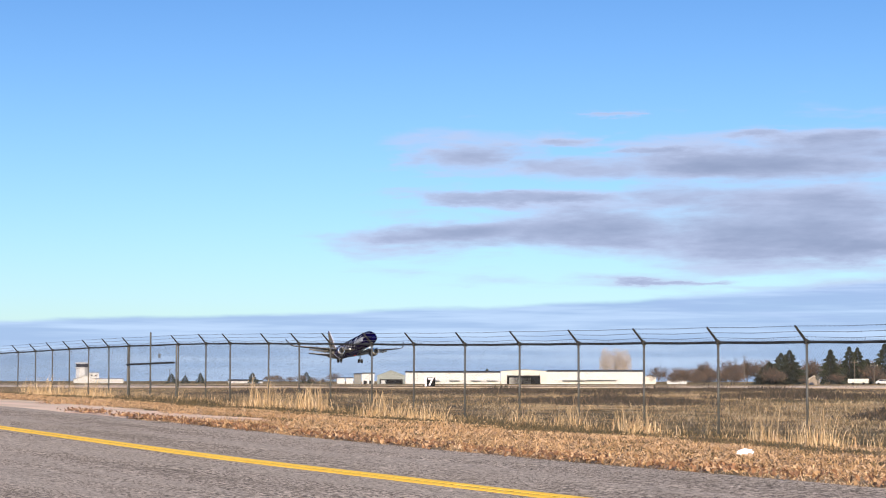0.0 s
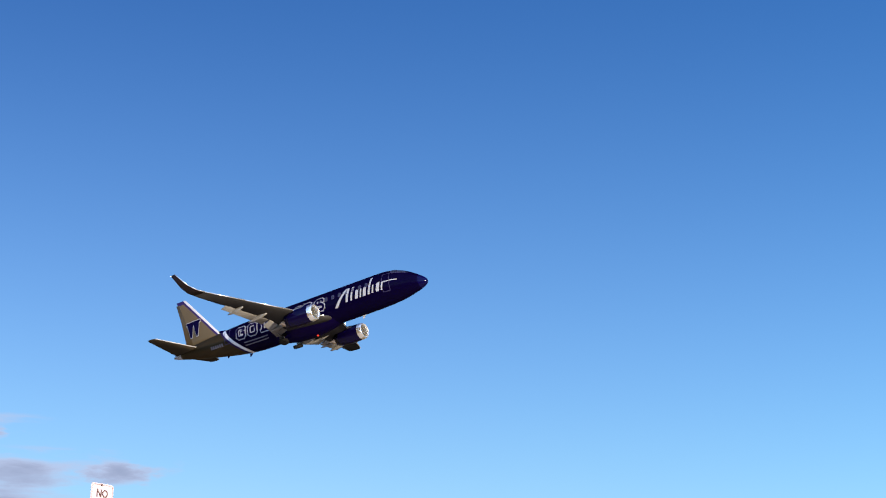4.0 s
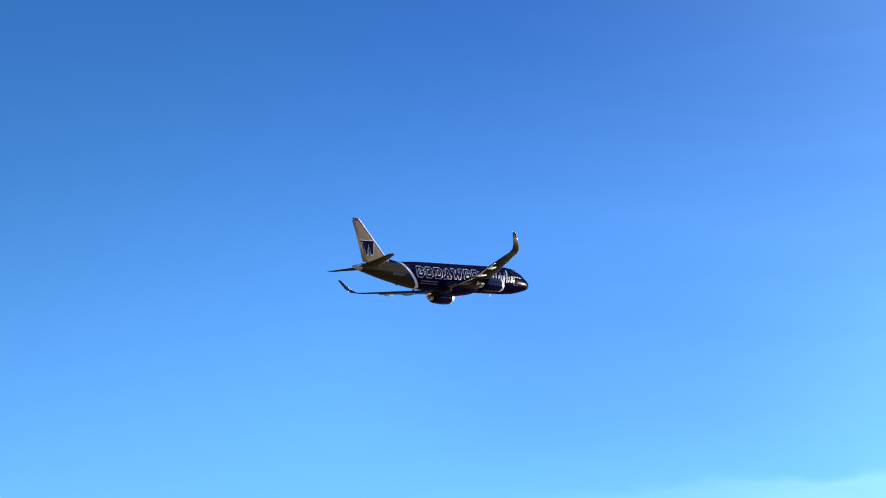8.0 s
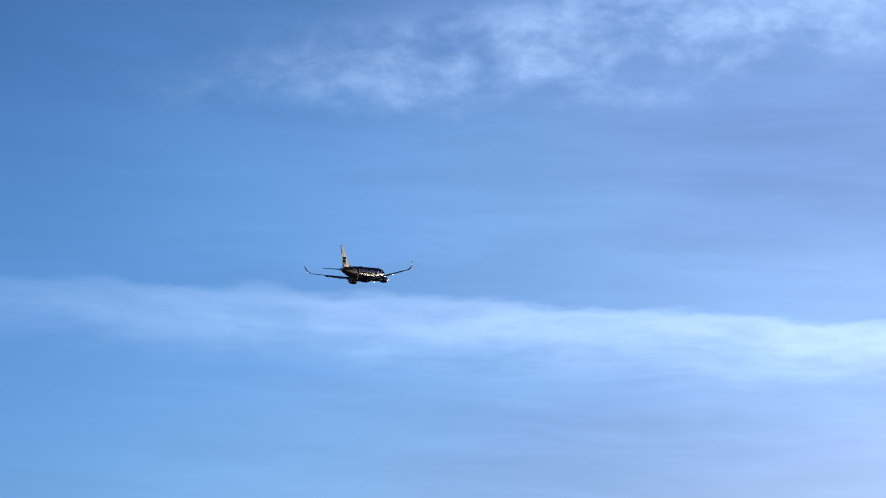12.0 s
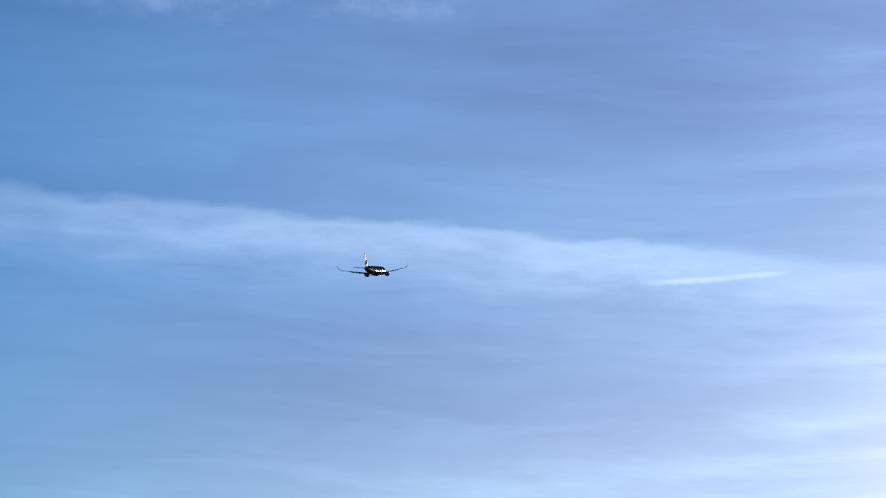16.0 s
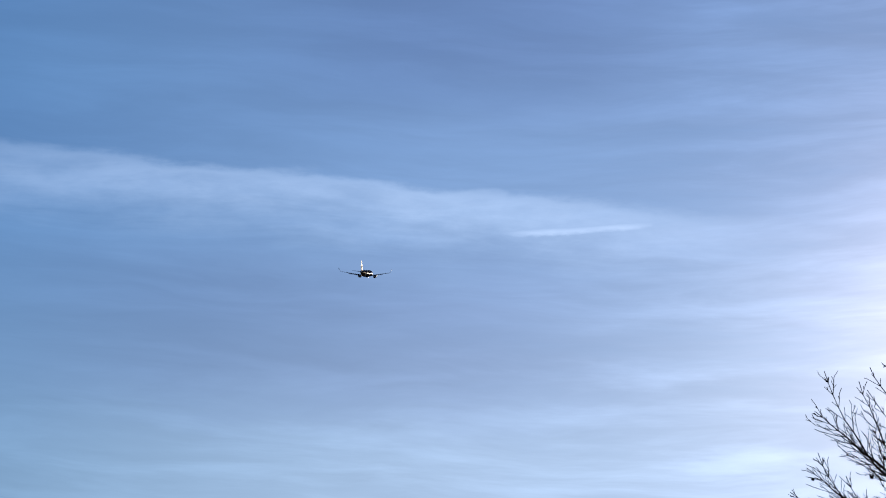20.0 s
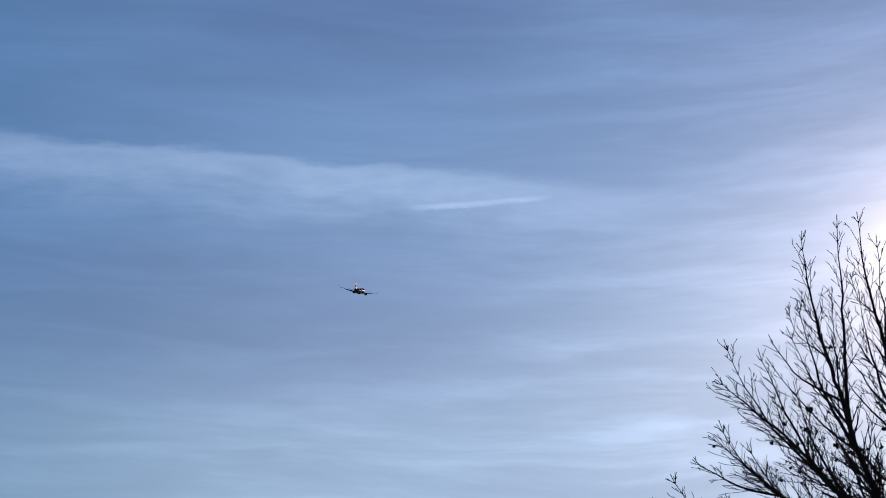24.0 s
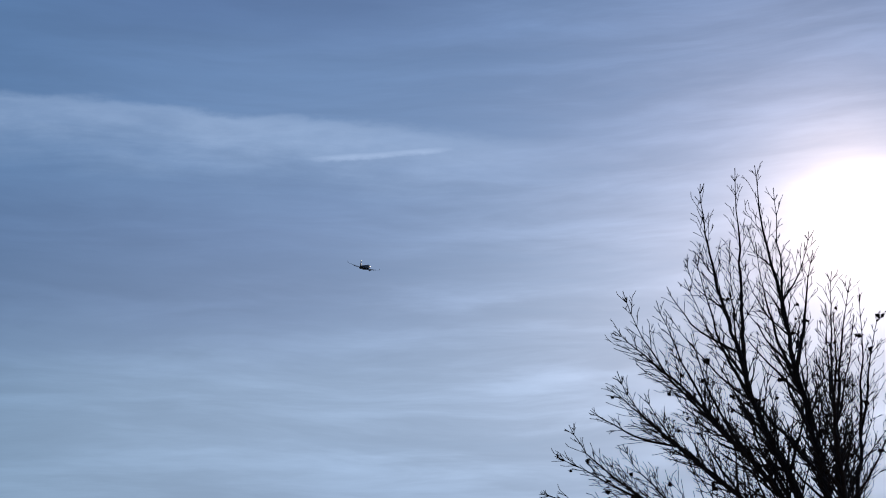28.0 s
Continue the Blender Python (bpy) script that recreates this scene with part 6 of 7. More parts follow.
# ---------------------------------------------------------------- trees
def sliver_crown(h, width, n, kind, seed):
    """Many small leaves or twigs as separate slivers. kind: 'conifer', 'bare' or 'poplar'."""
    g = np.random.default_rng(seed)
    verts, faces = [], []
    for i in range(n):
        if kind == "conifer":
            t = g.random() ** 0.75
            z = h * (0.02 + 0.96 * t)
            tier = 0.78 + 0.22 * math.sin(t * 55 + seed)
            a = g.random() * 6.283
            rad = width * 0.9 * (1 - t) ** 0.8 * tier * (0.35 + 0.65 * g.random() ** 0.5) * (1 + 0.22 * math.sin(27 * t + seed) + 0.2 * math.sin(3 * a + 9 * t + seed))
            p = Vector((rad * math.cos(a), rad * math.sin(a), z))
            out = Vector((math.cos(a), math.sin(a), -0.35 + 0.3 * g.random())).normalized()
            ln, w = (0.6 + 0.6 * g.random()) * (1.15 - 0.7 * t), (0.2 + 0.18 * g.random()) * (1.15 - 0.7 * t)
        else:
            u = g.normal(0, 1, 3)
            u /= np.linalg.norm(u)
            k = g.random() ** 0.45
            if kind == "poplar":
                p = Vector((u[0] * width * k * 0.8, u[1] * width * k * 0.8, h * 0.55 + u[2] * h * 0.45 * k))
                out = Vector((u[0] * 0.25, u[1] * 0.25, 1)).normalized()
                ln, w = 1.0 + 1.2 * g.random(), 0.045
            else:
                lump = 0.85 + 0.75 * noise.noise(Vector(u) * 2.2 + Vector((seed, 0, 0))) + 0.3 * noise.noise(Vector(u) * 6 + Vector((0, seed, 0)))
                p = Vector((u[0] * width * k * lump, u[1] * width * k * lump, h * 0.56 + u[2] * h * 0.42 * k * lump))
                out = Vector((u[0] * 0.8 + g.normal(0, 0.4), u[1] * 0.8 + g.normal(0, 0.4), 0.7 + u[2] * 0.3)).normalized()
                ln, w = 0.5 + 0.9 * g.random(), 0.06
        sd = Vector((g.normal(), g.normal(), g.normal())).cross(out).normalized() * w
        b = len(verts)
        verts += [tuple(p - sd), tuple(p + sd), tuple(p + out * ln)]
        faces.append((b, b + 1, b + 2))
    return verts, faces


def far_tree(name, label, at, h, width, n, kind, seed, group=""):
    t = thing(name, label, "tree", at=at, group=group)
    bm = bmesh.new()
    tube(bm, (0, 0, -0.5), (0.1, 0, h * (0.9 if kind == "conifer" else 0.5)), 0.02 * h, 0.004 * h, 7)
    if kind != "conifer":
        g = random.Random(seed)
        for i in range(7):
            a = 2 * math.pi * i / 7 + g.random()
            tip = Vector((width * 0.7 * math.cos(a), width * 0.7 * math.sin(a), h * (0.6 + 0.3 * g.random())))
            tube(bm, (0.05, 0, h * (0.18 + 0.04 * i)), tip, 0.008 * h, 0.002 * h, 5)
    part("trunk", bm, BARK if kind != "poplar" else WOODPOLE, t)
    v, f = sliver_crown(h, width, n, kind, seed)
    mat = {"conifer": NEEDLES, "bare": TWIGS, "poplar": PALE_TWIGS}[kind]
    part("crown", soup("crown", v, f, mat), None, t)
    return t


def build_far_trees():
    r = 640
    cf = "tall dark green conifer behind the airfield"
    firs = [far_tree("conifer", cf, facing(a, r + dr), h + 0.3, w, 5600, "conifer", 11 + i, "conifers beyond the airfield")
            for i, (a, dr, h, w) in enumerate(((10.06, 0, 11.0, 7.0), (12.75, 10, 13.2, 6.6), (11.22, 4, 11.2, 5.0), (19.75, 0, 11.6, 7.0)))]
    spots = ((9.82, 0, 10.2, 6.0), (11.76, 1, 12.2, 5.6), (11.99, 0, 12.0, 5.6), (12.26, 2, 8.3, 4.6), (13.12, 3, 11.4, 5.8), (13.42, 2, 8.6, 4.4), (15.76, 3, 10.6, 6.4), (15.91, 1, 11.6, 6.2),
             (16.37, 0, 10.8, 6.0), (16.57, 2, 11.6, 5.6), (17.14, 1, 11.4, 6.4), (17.69, 0, 8.2, 5.0), (18.18, 2, 11.0, 5.4), (18.51, 3, 7.0, 5.0), (19.25, 2, 8.6, 4.6), (19.59, 1, 10.6, 6.0),
             (20.26, 0, 8.6, 5.0), (20.72, 3, 11.6, 6.4), (21.13, 1, 6.0, 4.6), (9.5, 3, 7.4, 5.2), (9.3, 2, 5.6, 4.0), (22.2, 2, 11.0, 5.4))
    sizes = ((11.3, 7.0), (13.5, 6.6), (11.5, 5.0), (11.9, 7.0))
    for i, (a, k, h, w) in enumerate(spots):
        q = on_ground(a, r + 6 * (i % 4))
        copy_thing(firs[k], pose(q.x, q.y, q.z, 0, 0, 67 * i) @ Matrix.Diagonal((w / sizes[k][1], w / sizes[k][1], (h + 0.3) / sizes[k][0], 1)))
    bl = "leafless brown broadleaf tree behind the airfield"
    bare = [far_tree("bare_tree", bl, facing(a, rr), h, w * 1.2, 3000, "bare", 40 + i, "bare trees beyond the airfield")
            for i, (a, rr, h, w) in enumerate(((8.4, 690, 8.5, 4.6), (14.3, 630, 9.4, 4.8), (17.6, 620, 8.8, 3.4)))]
    for i, (a, k, rr) in enumerate(((8.85, 2, 700), (9.35, 0, 690), (7.6, 2, 760), (10.7, 2, 690), (13.9, 0, 670), (15.0, 2, 680), (16.1, 1, 690), (17.2, 0, 680), (18.0, 2, 618), (19.1, 2, 680), (12.3, 0, 720), (20.3, 0, 680), (21.0, 1, 690), (11.4, 1, 720), (10.1, 0, 740))):
        q = on_ground(a, rr)
        copy_thing(bare[k], pose(q.x, q.y, q.z, 0, 0, 53 * i))
    pop = [far_tree("poplar", "tall pale leafless poplar behind the hangars", facing(px(1072), 1250), 22.5, 5.6, 3400, "poplar", 71, "poplars behind the hangars"),
           far_tree("poplar", "tall pale leafless poplar behind the hangars", facing(px(1104), 1250), 21.5, 6.4, 3600, "poplar", 72, "poplars behind the hangars")]
    q = on_ground(px(1090), 1275)
    copy_thing(pop[0], pose(q.x, q.y, q.z, 0, 0, 80))
    # small trees and shrubs along the far edge
    sm = [far_tree("small_conifer", "small dark conifer far across the field", facing(px(305), 1250), 6.4, 4.0, 900, "conifer", 81, "far small trees"),
          far_tree("shrub", "dark leafless shrub far across the field", facing(px(490), 1150), 5.2, 3.8, 900, "bare", 82, "far small trees")]
    g = random.Random(5)
    spots = [(px(x), 1230, 0) for x in (329, 356, 448, 543, 552, 836, 862, 876)] + [(px(x), 1160, 1) for x in (478, 500, 515, 534, 556, 572, 590)]
    spots += [(a, 820, 1) for a in (6.3, 6.7, 6.95, 7.3, 7.75)]
    spots += [(9.3 + 12.5 * g.random(), 668 + 70 * g.random(), 1) for i in range(70)]
    spots += [(9.4 + 12.0 * g.random(), 622 + 14 * g.random(), 1) for i in range(30)]
    spots += [(6.9 + 2.6 * g.random(), 640 + 60 * g.random(), 1) for i in range(14)]
    for i, (a, rr, k) in enumerate(spots):
        q = on_ground(a, rr)
        k_size = 0.55 + 0.75 * g.random() ** 1.5
        copy_thing(sm[k], pose(q.x, q.y, q.z, 0, 0, 61 * i) @ Matrix.Diagonal((k_size, k_size, k_size * (0.8 + 0.4 * g.random()), 1)))


def build_roadside_clutter():
    """Houses, trailers, cars and poles along the street beyond the field."""
    r = 600
    gable_house("house", "low tan house with a white roof among the trees", "house", facing(18.55, r - 4), 7.6, 7, 1.7, 3.0, TAN_WALL, PALE_ROOF, 0.4, doors=((-2.6, 2.4, 0, 1.7, DARK),), ridge_y=False)
    gable_house("house", "small tan house with a pale roof", "house", facing(17.4, r + 4), 3.0, 6, 1.6, 2.4, TAN_WALL, PALE_ROOF, 0.4)
    gable_house("house", "small tan house with a dark porch", "house", facing(13.3, r + 2), 5.2, 6, 1.7, 3.0, TAN_WALL, ROOF, 0.4, doors=((-2.0, 1.6, 0, 1.7, DARK),), ridge_y=False)
    gable_house("house", "small white gabled house half hidden by conifers", "house", facing(10.75, r + 2), 3.5, 6, 1.5, 2.7, TAN_WALL, PALE_ROOF, 0.3)
    trailers = ((12.0, 6.0), (14.4, 6.2), (20.4, 6.0))
    for a, w in trailers:
        t = thing("trailer", "white box trailer parked across the field", "trailer", at=facing(a, r - 12), group="parked trailers")
        part("box_body", a_box(-w / 2, w / 2, 0, 2.0, 0.45, 1.75, bevel=0.08), PALE_ROOF, t)
        for x in (-w * 0.25, w * 0.25):
            bm = bmesh.new()
            disc_wheel(bm, (x, 0.1, 0.38), 0.38, 0.25, 12)
            part("wheel", bm, TYRE, t, "black tyre")
    cars = ((12.7, 0), (14.0, 1), (15.1, 0), (16.25, 1), (19.3, 0))
    first = []
    for k, mat in enumerate((WHITE_WALL, GREY_WALL)):
        c = thing("parked_car", ("white" if k == 0 else "grey") + " car parked across the field", "car", at=facing(cars[k][0], r - 15), group="parked cars")
        bm = bmesh.new()
        side = [(-2.2, 0.35), (2.2, 0.35), (2.25, 0.85), (1.3, 1.0), (0.7, 1.5), (-1.1, 1.5), (-1.9, 1.0), (-2.25, 0.85)]
        loft(bm, [[Vector((x, 0.0, z)) for x, z in side], [Vector((x, 1.7, z)) for x, z in side]])
        bmesh.ops.bevel(bm, geom=bm.edges[:], offset=0.06, segments=2, affect="EDGES")
        part("body", bm, mat, c)
        part("side_glass", a_box(-1.2, 0.8, -0.02, 1.72, 1.02, 1.42, bevel=0.03), PANE, c)
        for x in (-1.35, 1.4):
            for y in (0.05, 1.6):
                bm = bmesh.new()
                disc_wheel(bm, (x, y, 0.32), 0.32, 0.22, 12)
                part("wheel", bm, TYRE, c, "black tyre")
        first.append(c)
    for i, (a, k) in enumerate(cars[2:]):
        copy_thing(first[k], facing(a, r - 15))
    dish = thing("satellite_dish", "white satellite dish beside the far trees", "satellite dish", at=facing(px(1446), 590))
    bm = bmesh.new()
    rings = []
    for i in range(6):
        rad, dz = 0.75 * i / 5 + 0.01, 0.5 * (i / 5) ** 2
        rings.append([Vector((rad * math.cos(2 * math.pi * j / 18), -0.4 - dz, 2.2 + rad * math.sin(2 * math.pi * j / 18))) for j in range(18)])
    loft(bm, rings, True, False)
    part("reflector", bm, GALV, dish)
    bm = bmesh.new()
    tube(bm, (0, 0, -0.3), (0, -0.3, 2.1), 0.18, 0.12, 8)
    part("mount", bm, GALV, dish)
    for a, rr, h in ((px(1316), 620, 9.5), (8.0, 640, 8.5), (11.9, 600, 7.5), (13.05, 600, 8.0), (15.7, 600, 8.5), (17.0, 600, 8.0), (18.9, 600, 8.5), (12.45, 595, 6.5), (px(600), 1140, 7.0), (px(301), 1200, 9.0)):
        p = thing("utility_pole", "weathered wooden utility pole", "utility pole", at=facing(a, rr), group="utility poles")
        bm = bmesh.new()
        tube(bm, (0, 0, -0.5), (0, 0, h), 0.17, 0.11, 8)
        part("shaft", bm, WOODPOLE, p)
        part("crossarm", a_box(-1.1, 1.1, -0.07, 0.07, h - 0.9, h - 0.75), WOODPOLE, p)
        for x in (-0.95, 0.95):
            part("insulator", a_box(x - 0.06, x + 0.06, -0.06, 0.06, h - 0.75, h - 0.55), PALE_ROOF, p)
    m = thing("runway_marker", "orange-topped runway edge marker", "airfield marker", at=facing(21.05, 240))
    part("stem", a_box(-0.12, 0.12, -0.12, 0.12, -0.2, 0.9, bevel=0.02), PALE_ROOF, m)
    part("cap", a_box(-0.16, 0.16, -0.16, 0.16, 0.9, 1.2, bevel=0.03), TAN_WALL, m)


# ---------------------------------------------------------------- the bare tree before the sun
LEADERS = [  # way it bows (across, up), its tip (across, up), depth of the tip, thickness
    (-2.19, 4.85, -2.26, 7.75, -0.4, 0.105), (-0.94, 4.65, -1.40, 8.15, 0.3, 0.115), (-0.45, 3.40, 0.07, 6.05, -0.5, 0.085),
    (-0.10, 3.60, 0.54, 5.70, 0.8, 0.07), (-1.92, 3.90, -3.76, 5.38, -0.3, 0.095), (-2.40, 3.25, -3.99, 4.54, 0.4, 0.085),
    (-2.60, 2.25, -4.75, 3.35, -0.5, 0.07), (-0.50, 3.90, -0.23, 6.35, 0.5, 0.075), (1.20, 4.20, 1.60, 6.10, 0.4, 0.09),
    (2.00, 3.40, 3.10, 5.00, -0.4, 0.09), (1.40, 2.40, 3.70, 3.50, 0.6, 0.075), (-0.60, 3.60, -0.90, 5.50, 2.4, 0.085),
    (-0.30, 3.60, -0.20, 5.30, -2.4, 0.085), (-1.60, 3.20, -2.00, 4.80, 2.0, 0.07),
]
FORKS = [  # leader, share of its length, tip (across, up), thickness
    (0, 0.50, -1.72, 8.05, 0.05), (0, 0.58, -2.87, 6.08, 0.03), (0, 0.46, -2.40, 6.62, 0.045), (1, 0.50, -0.49, 6.62, 0.05),
    (1, 0.62, -1.12, 7.70, 0.03), (1, 0.45, -1.45, 6.90, 0.045), (2, 0.50, -0.33, 5.75, 0.035), (3, 0.55, 0.20, 6.00, 0.035),
    (4, 0.50, -3.05, 5.85, 0.04), (4, 0.62, -3.61, 6.05, 0.03), (4, 0.42, -2.50, 5.30, 0.04), (5, 0.66, -4.30, 4.15, 0.03),
    (5, 0.48, -3.30, 4.35, 0.04), (5, 0.36, -2.55, 4.05, 0.035), (6, 0.62, -4.52, 3.85, 0.03), (6, 0.45, -3.70, 3.55, 0.035),
    (7, 0.50, 0.10, 5.60, 0.03), (6, 0.55, -5.00, 2.75, 0.03), (5, 0.58, -3.75, 4.75, 0.03),
]


def sweep(bm, line, radii, n=7):
    """A round limb along a line of points."""
    rings, side = [], Vector((1, 0.3, 0))
    for k, c in enumerate(line):
        d = (line[min(k + 1, len(line) - 1)] - line[max(k - 1, 0)]).normalized()
        side = (side - d * side.dot(d)).normalized()
        up = d.cross(side)
        rings.append([c + (side * math.cos(2 * math.pi * i / n) + up * math.sin(2 * math.pi * i / n)) * radii[k] for i in range(n)])
    return loft(bm, rings)


def build_bare_tree():
    az, r = 182.2, 32.0
    q = on_ground(az, r)
    tree = thing("leafless_tree", "leafless broadleaf tree with upswept twigs and a few dead leaves", "tree", at=pose(q.x, q.y, q.z, 0, 0, -az))
    g = random.Random(21)
    twig_v, twig_f, leaf_v, leaf_f = [], [], [], []
    low = q.z

    def ribbon(a, b, ra, rb):
        """A three-sided twig."""
        d = (b - a).normalized()
        u = d.orthogonal().normalized()
        w = d.cross(u)
        k = len(twig_v)
        for c, rad in ((a, ra), (b, rb)):
            for i in range(3):
                t = 2.0944 * i
                twig_v.append(tuple(c + (u * math.cos(t) + w * math.sin(t)) * rad))
        for i in range(3):
            twig_f.append((k + i, k + (i + 1) % 3, k + 3 + (i + 1) % 3, k + 3 + i))

    def leaf(p, s):
        """A curled dead leaf: two folded halves."""
        k = len(leaf_v)
        d = Vector((g.gauss(0, 1), g.gauss(0, 1), -1.2)).normalized() * s
        w = d.orthogonal().normalized() * s * 0.55
        f = d.cross(w).normalized() * s * 0.3
        leaf_v.extend(tuple(c) for c in (p, p + d * 0.5 + w + f, p + d, p + d * 0.5 - w + f))
        leaf_f.extend(((k, k + 1, k + 2), (k, k + 2, k + 3)))

    def shoot(p, d, length, rad, depth):
        """A twig that straightens upwards and carries finer ones."""
        steps = max(2, int(length / 0.13))
        seg = length / steps
        turn = g.choice((-1, 1))
        for i in range(steps):
            t = i / steps
            d = (d + Vector((g.gauss(0, 0.055), g.gauss(0, 0.055), 0.05 + g.gauss(0, 0.03)))).normalized()
            n = p + d * seg
            ribbon(p, n, max(rad * (1 - 0.75 * t), 0.0062), max(rad * (1 - 0.75 * (t + 1 / steps)), 0.005))
            if depth < 3 and t < 0.75 and g.random() < (0.75 if depth == 1 else 0.4):
                turn = -turn
                side = Vector((turn * g.uniform(0.4, 1.2), g.gauss(0, 0.8), g.gauss(0.1, 0.35)))
                side = (side - d * side.dot(d)).normalized()
                ln = length * (0.22 + 0.26 * g.random()) * (1.15 - 0.6 * t)
                if ln > 0.05:
                    shoot(n, (d * 0.85 + side * 0.5).normalized(), ln * 1.15, rad * 0.62, depth + 1)
            if depth >= 2 and n.z < 6.2 and g.random() < 0.014:
                for _ in range(g.choice((1, 1, 2, 5))):
                    leaf(n + Vector((g.gauss(0, 0.03), g.gauss(0, 0.03), -0.01)), g.uniform(0.05, 0.1))
            p = n

    def limb(root, bend, tip, rad, twiggy):
        """A bowed limb, dressed with shoots."""
        length = (tip - root).length
        steps = max(8, int(length / 0.2))
        line, radii, wob = [], [], Vector((0, 0, 0))
        for k in range(steps + 1):
            t = k / steps
            if k:
                wob = wob * 0.86 + Vector((g.gauss(0, 0.022), g.gauss(0, 0.022), g.gauss(0, 0.012)))
            line.append(root * (1 - t) ** 2 + bend * (2 * t * (1 - t)) + tip * t ** 2 + wob * min(1, 3 * t * (1 - t) + 0.2))
            radii.append(max(rad * (1 - t) ** 0.85 * (1 + 0.06 * g.gauss(0, 1)), 0.0065))
        bm = bmesh.new()
        sweep(bm, line, radii)
        part("limb", bm, BARK, tree, smooth=True)
        turn = g.choice((-1, 1))
        for k in range(int(steps * 0.24), steps + 1):
            t = k / steps
            d = (line[min(k + 1, steps)] - line[k - 1]).normalized()
            for _ in range(twiggy if g.random() < 0.7 else twiggy - 1):
                turn = -turn
                side = Vector((turn * g.uniform(0.5, 1.3), g.gauss(0, 0.9), g.gauss(0.0, 0.35)))
                side = (side - d * side.dot(d)).normalized()
                ln = (0.12 + 0.19 * min(length, 6.0) * (1.06 - t)) * g.uniform(0.4, 1.35)
                shoot(line[k] if k < steps else line[-2], (d * 0.85 + side * 0.55).normalized(), ln, max(0.0075, radii[k] * 0.4), 1)
        return line, radii

    bm = bmesh.new()
    sweep(bm, [Vector((0.02 * k, 0, -0.4 + 0.36 * k)) for k in range(6)], (0.36, 0.31, 0.28, 0.27, 0.26, 0.25), 14)
    part("trunk", bm, BARK, tree, smooth=True)
    grown = []
    for i, (bu, bz, tu, tz, dep, rad) in enumerate(LEADERS):
        root = Vector((0.05 + 0.03 * bu, 0.04 * dep, 0.85 + 0.1 * (i % 4)))
        grown.append(limb(root, Vector((bu, dep * 0.4, bz - low)), Vector((tu, dep, tz - low)), rad * 0.72, 3 if i in (4, 5, 6) else 2))
    for i, share, tu, tz, rad in FORKS:
        line, radii = grown[i]
        root = line[int(share * (len(line) - 1))]
        tip = Vector((tu, root.y + g.uniform(-0.5, 0.5), tz - low))
        way = tip - root
        limb(root, root + Vector((way.x * 0.72, way.y * 0.5, way.z * 0.4)), tip, rad * 0.8, 3 if i in (4, 5, 6) else 2)
    for line, radii in grown:
        for k in range(7 if line[-1].x < -1.2 or line[-1].x > 1 else 3):
            at = int((0.3 + 0.075 * k) * (len(line) - 1))
            d = (line[at + 1] - line[at - 1]).normalized()
            side = Vector((g.choice((-1, 1)) * g.uniform(0.5, 1.0), g.gauss(0, 0.9), 0.1))
            side = (side - d * side.dot(d)).normalized()
            way = (d * 0.75 + side * 0.55 + Vector((0, 0, 0.2))).normalized() * (line[-1] - line[at]).length * g.uniform(0.35, 0.62)
            limb(line[at], line[at] + way * 0.5 + side * 0.1 * way.length, line[at] + way + Vector((0, 0, 0.12 * way.length)), radii[at] * 0.5, 2)
    tagged(part("twig_growth", soup("twig_growth", twig_v, twig_f, BARK), None, tree), kind="stuff")
    tagged(part("withered_foliage", soup("withered_foliage", leaf_v, leaf_f, DEAD_LEAF), None, tree, "withered brown leaves"), kind="stuff")


def build_moon():
    """The half moon: only its sunlit half shows by day."""
    az, el, r = MOON[0], MOON[1], 4600.0
    c = bearing(az, el) * r
    rad = r * math.tan(radians(0.262))
    mat = bpy.data.materials.new("moonlight")
    mat.use_nodes = True
    n = Nodes(mat.node_tree)
    out = n.add("ShaderNodeOutputMaterial")
    tr = n.add("ShaderNodeBsdfTransparent")
    em = n.add("ShaderNodeEmission")
    mx = n.add("ShaderNodeAddShader")
    co = n.add("ShaderNodeTexCoord")
    sep = n.add("ShaderNodeSeparateXYZ")
    n.t.links.new(co.outputs["Object"], sep.inputs[0])
    seas = n.step(n.noise(co.outputs["Object"], 0.06, 3.0, 0.6), 0.42, 0.6)
    lit = n.step(n.m("DIVIDE", sep.outputs[0], rad), 0.0, 0.28)
    n.put(em.inputs[0], n.mix(seas, (0.42, 0.40, 0.30, 1), (0.24, 0.24, 0.18, 1)))
    n.put(em.inputs[1], n.m("MULTIPLY", lit, 0.52))
    n.t.links.new(tr.outputs[0], mx.inputs[0])
    n.t.links.new(em.outputs[0], mx.inputs[1])
    n.t.links.new(mx.outputs[0], out.inputs[0])
    bm = bmesh.new()
    rings = []
    for i in range(13):                       # the near quarter of the ball that the sun lights
        lat = -math.pi / 2 + math.pi * i / 12
        rings.append([Vector((rad * math.cos(lat) * math.sin(math.pi / 2 * j / 12), -rad * math.cos(lat) * math.cos(math.pi / 2 * j / 12), rad * math.sin(lat))) for j in range(13)])
    loft(bm, rings, False, False, closed=False)
    bmesh.ops.remove_doubles(bm, verts=bm.verts[:], dist=0.01)
    moon = part("moon", bm, mat, at=pose(c.x, c.y, c.z, 0, 0, -az) @ pose(0, 0, 0, el * 0, -12, 0), smooth=True)
    tagged(moon, "pale daytime half moon in the blue sky", "moon")
    moon.visible_shadow = False


build_near_hangars()
build_far_hangars()
build_tower()
build_distance_sign()
build_far_trees()
build_roadside_clutter()
build_bare_tree()
build_moon()


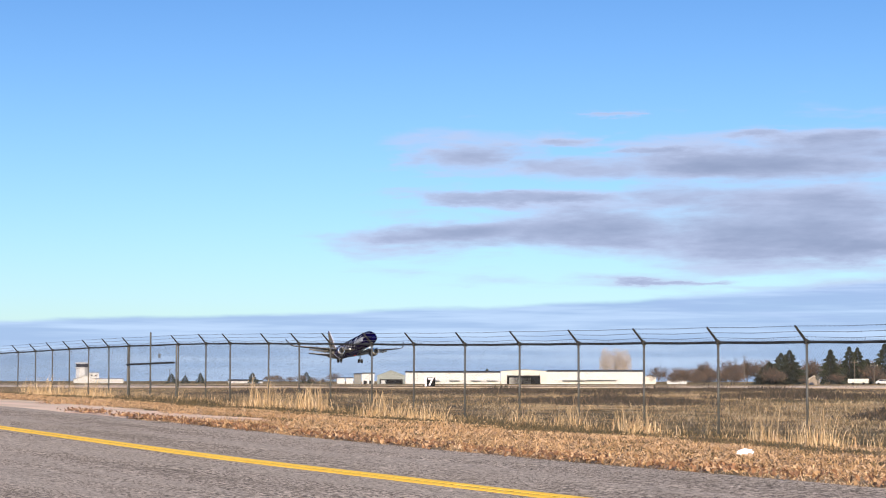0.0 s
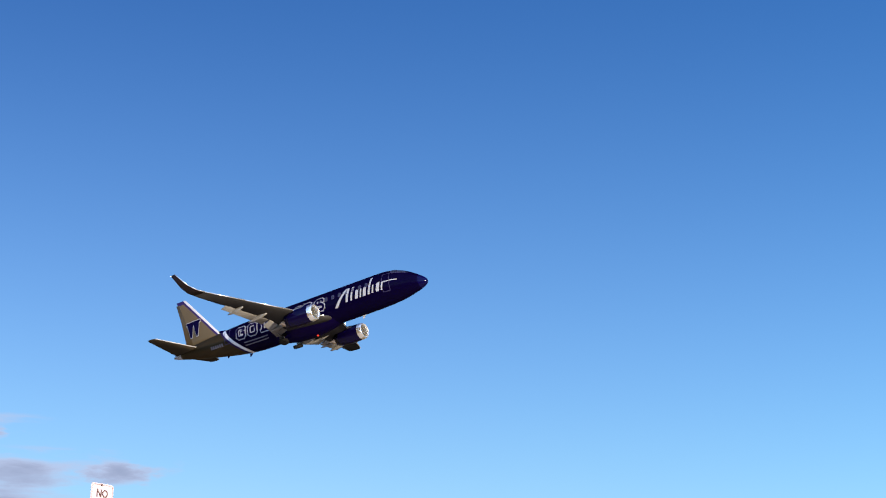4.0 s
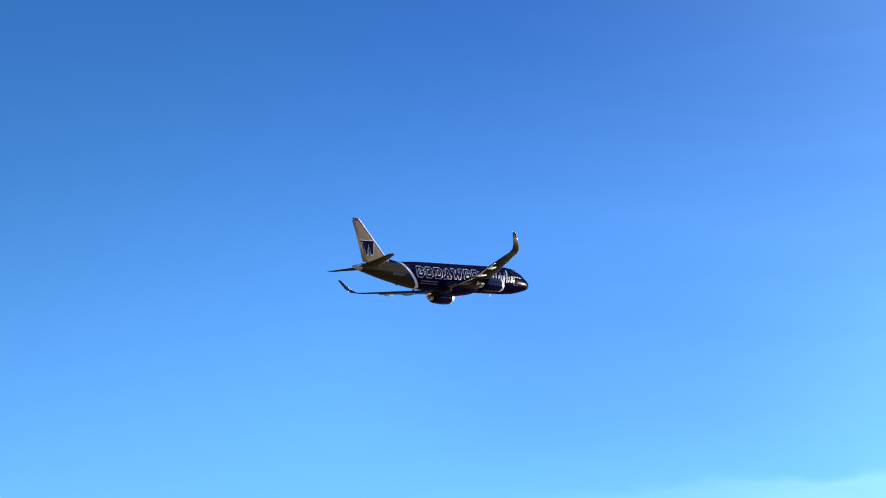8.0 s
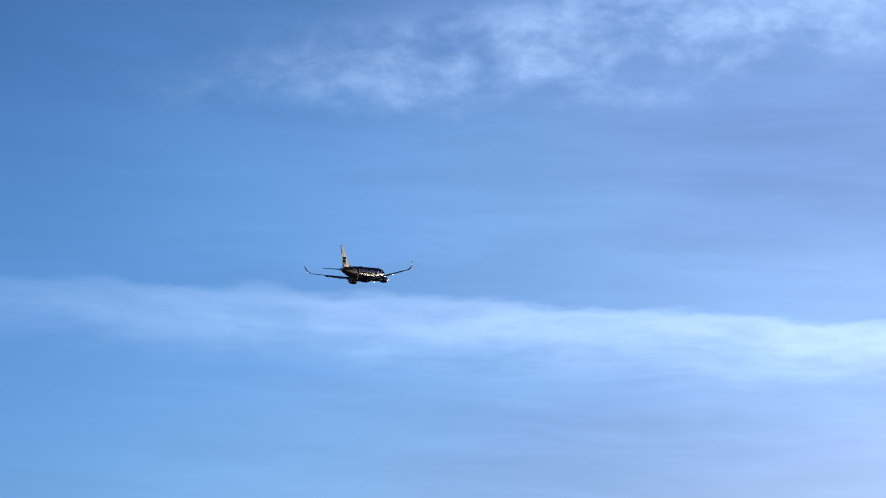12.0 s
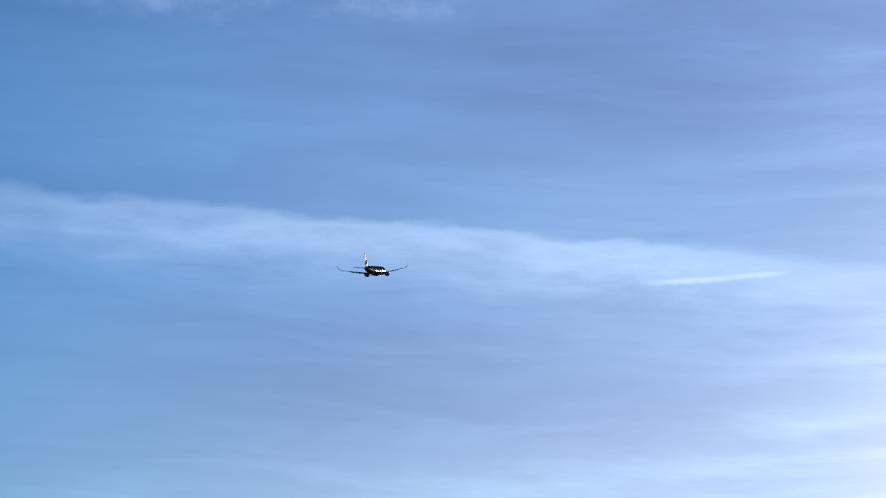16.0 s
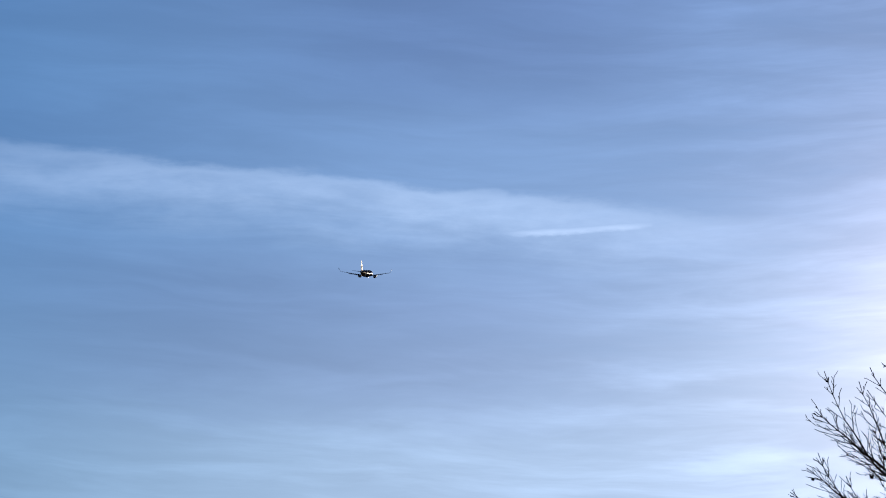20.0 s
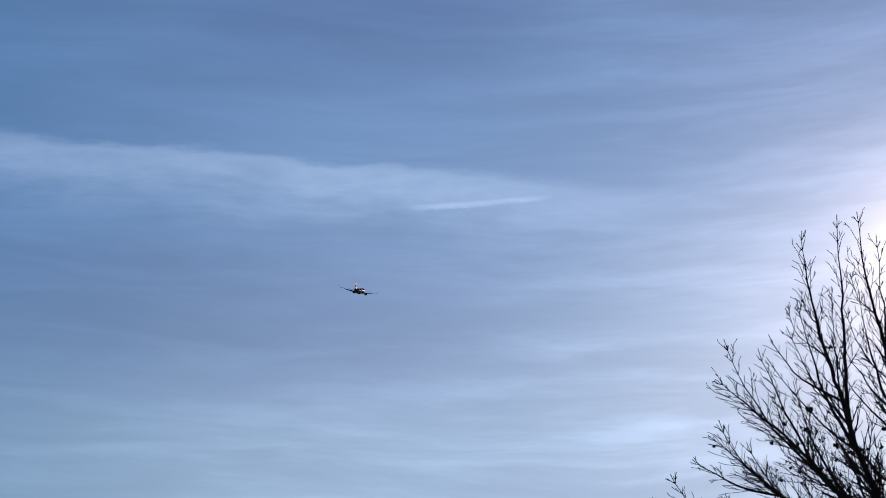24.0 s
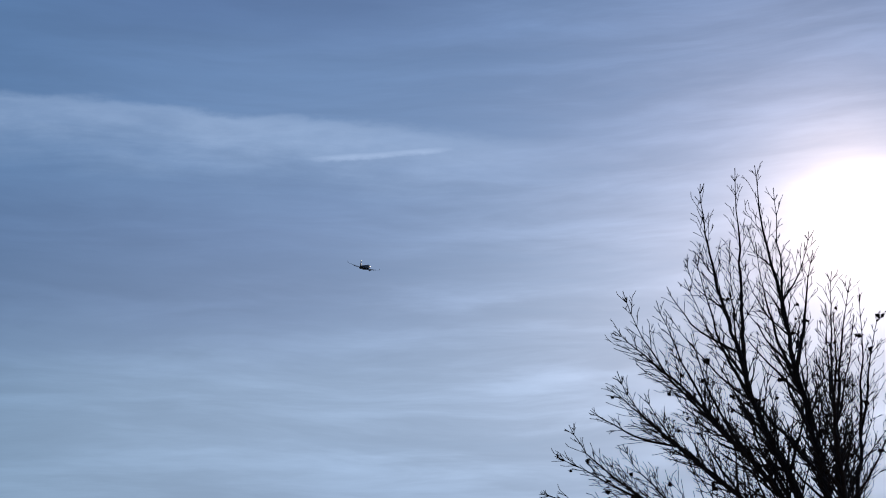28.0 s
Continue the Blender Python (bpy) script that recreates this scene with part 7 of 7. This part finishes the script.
# ---------------------------------------------------------------- what moves
def motions():
    flight = [
    (0, -20.6, 441.4, 8.7, 156.9, 9.2, -1.0), (0.5, -5.0, 405.9, 10.7, 157.0, 9.8, -1.4), (1, 11.1, 370.4, 13.0, 157.1, 10.5, -1.7),
    (1.5, 28.0, 334.9, 15.9, 157.4, 11.1, -1.6), (2, 44.4, 299.6, 19.3, 157.8, 11.7, -1.5), (2.5, 59.6, 264.6, 23.0, 158.2, 12.1, -1.4),
    (3, 74.2, 229.6, 27.1, 158.8, 12.5, -1.8), (3.5, 89.2, 194.3, 31.5, 159.6, 13.0, -2.6), (4, 103.1, 159.6, 36.3, 160.2, 12.9, -2.6),
    (4.5, 115.8, 125.3, 41.3, 160.5, 12.4, -2.1), (5, 127.6, 90.6, 46.5, 161.1, 11.9, -1.3), (5.5, 138.7, 54.8, 51.8, 162.4, 11.9, -0.6),
    (6, 149.4, 17.8, 57.3, 164.2, 12.6, -0.3), (6.5, 159.3, -18.6, 62.8, 165.4, 12.9, 0.1), (7, 168.4, -54.3, 68.3, 166.1, 13.0, 0.5),
    (7.5, 176.7, -89.6, 73.8, 166.8, 13.1, 0.6), (8, 184.4, -124.9, 79.4, 167.4, 13.3, 0.4), (8.5, 191.9, -160.2, 85.1, 167.6, 13.3, 0.0),
    (9, 198.8, -195.8, 90.7, 168.0, 13.2, -0.6), (10, 210.8, -268.2, 102.2, 170.0, 13.2, -1.5), (11, 221.8, -340.9, 113.5, 170.6, 12.7, 0.5),
    (12, 233.3, -412.7, 124.5, 171.6, 12.6, 1.0), (13, 243.9, -484.4, 135.2, 172.2, 12.3, 1.9), (14, 254.2, -555.8, 145.2, 172.4, 12.1, 1.8),
    (15, 265.1, -626.5, 154.3, 172.7, 11.8, 0.1), (16, 276.6, -696.5, 162.8, 173.1, 11.2, -1.1), (17, 287.9, -766.4, 171.0, 173.4, 10.8, -1.0),
    (18, 297.3, -837.3, 178.9, 173.5, 11.2, -0.4), (19, 305.6, -908.5, 186.9, 173.4, 11.3, 0.6), (20, 314.0, -979.3, 194.9, 173.2, 10.0, 2.1),
    (21, 322.4, -1050.7, 202.0, 173.6, 9.0, 4.6), (22, 330.2, -1123.0, 208.0, 174.9, 9.0, 7.5), (23, 336.6, -1195.7, 213.8, 176.7, 9.3, 10.0),
    (24, 340.6, -1268.4, 220.1, 178.3, 9.4, 11.4), (25, 341.8, -1341.7, 226.8, 179.9, 9.4, 12.1), (26, 339.9, -1416.0, 233.5, 181.5, 9.5, 13.2),
    (27, 335.8, -1491.2, 240.3, 183.0, 9.6, 14.5), (28, 330.7, -1566.8, 247.1, 184.5, 9.7, 16.0),
]
    walk(airliner, [(t, pose(x, y, z, b, -p, 90 - h)) for t, x, y, z, h, p, b in flight])
    swing = ((0, 0), (1.2, 0), (2.0, 14), (2.5, 22), (3.0, 32), (3.5, 50), (4.5, 86), (28.0, 86))
    for leg, side in main_gear:
        walk(leg, [(t, pose(-1.5, side * 2.5, -1.2, side * -a, 0, 0)) for t, a in swing])
    fold = ((0, 0), (1.5, 0), (2.0, 8), (2.5, 22), (3.0, 45), (3.5, 74), (4.2, 95), (28.0, 95))
    walk(nose_gear, [(t, pose(11.0, 0, -1.0, 0, -a, 0)) for t, a in fold])


motions()
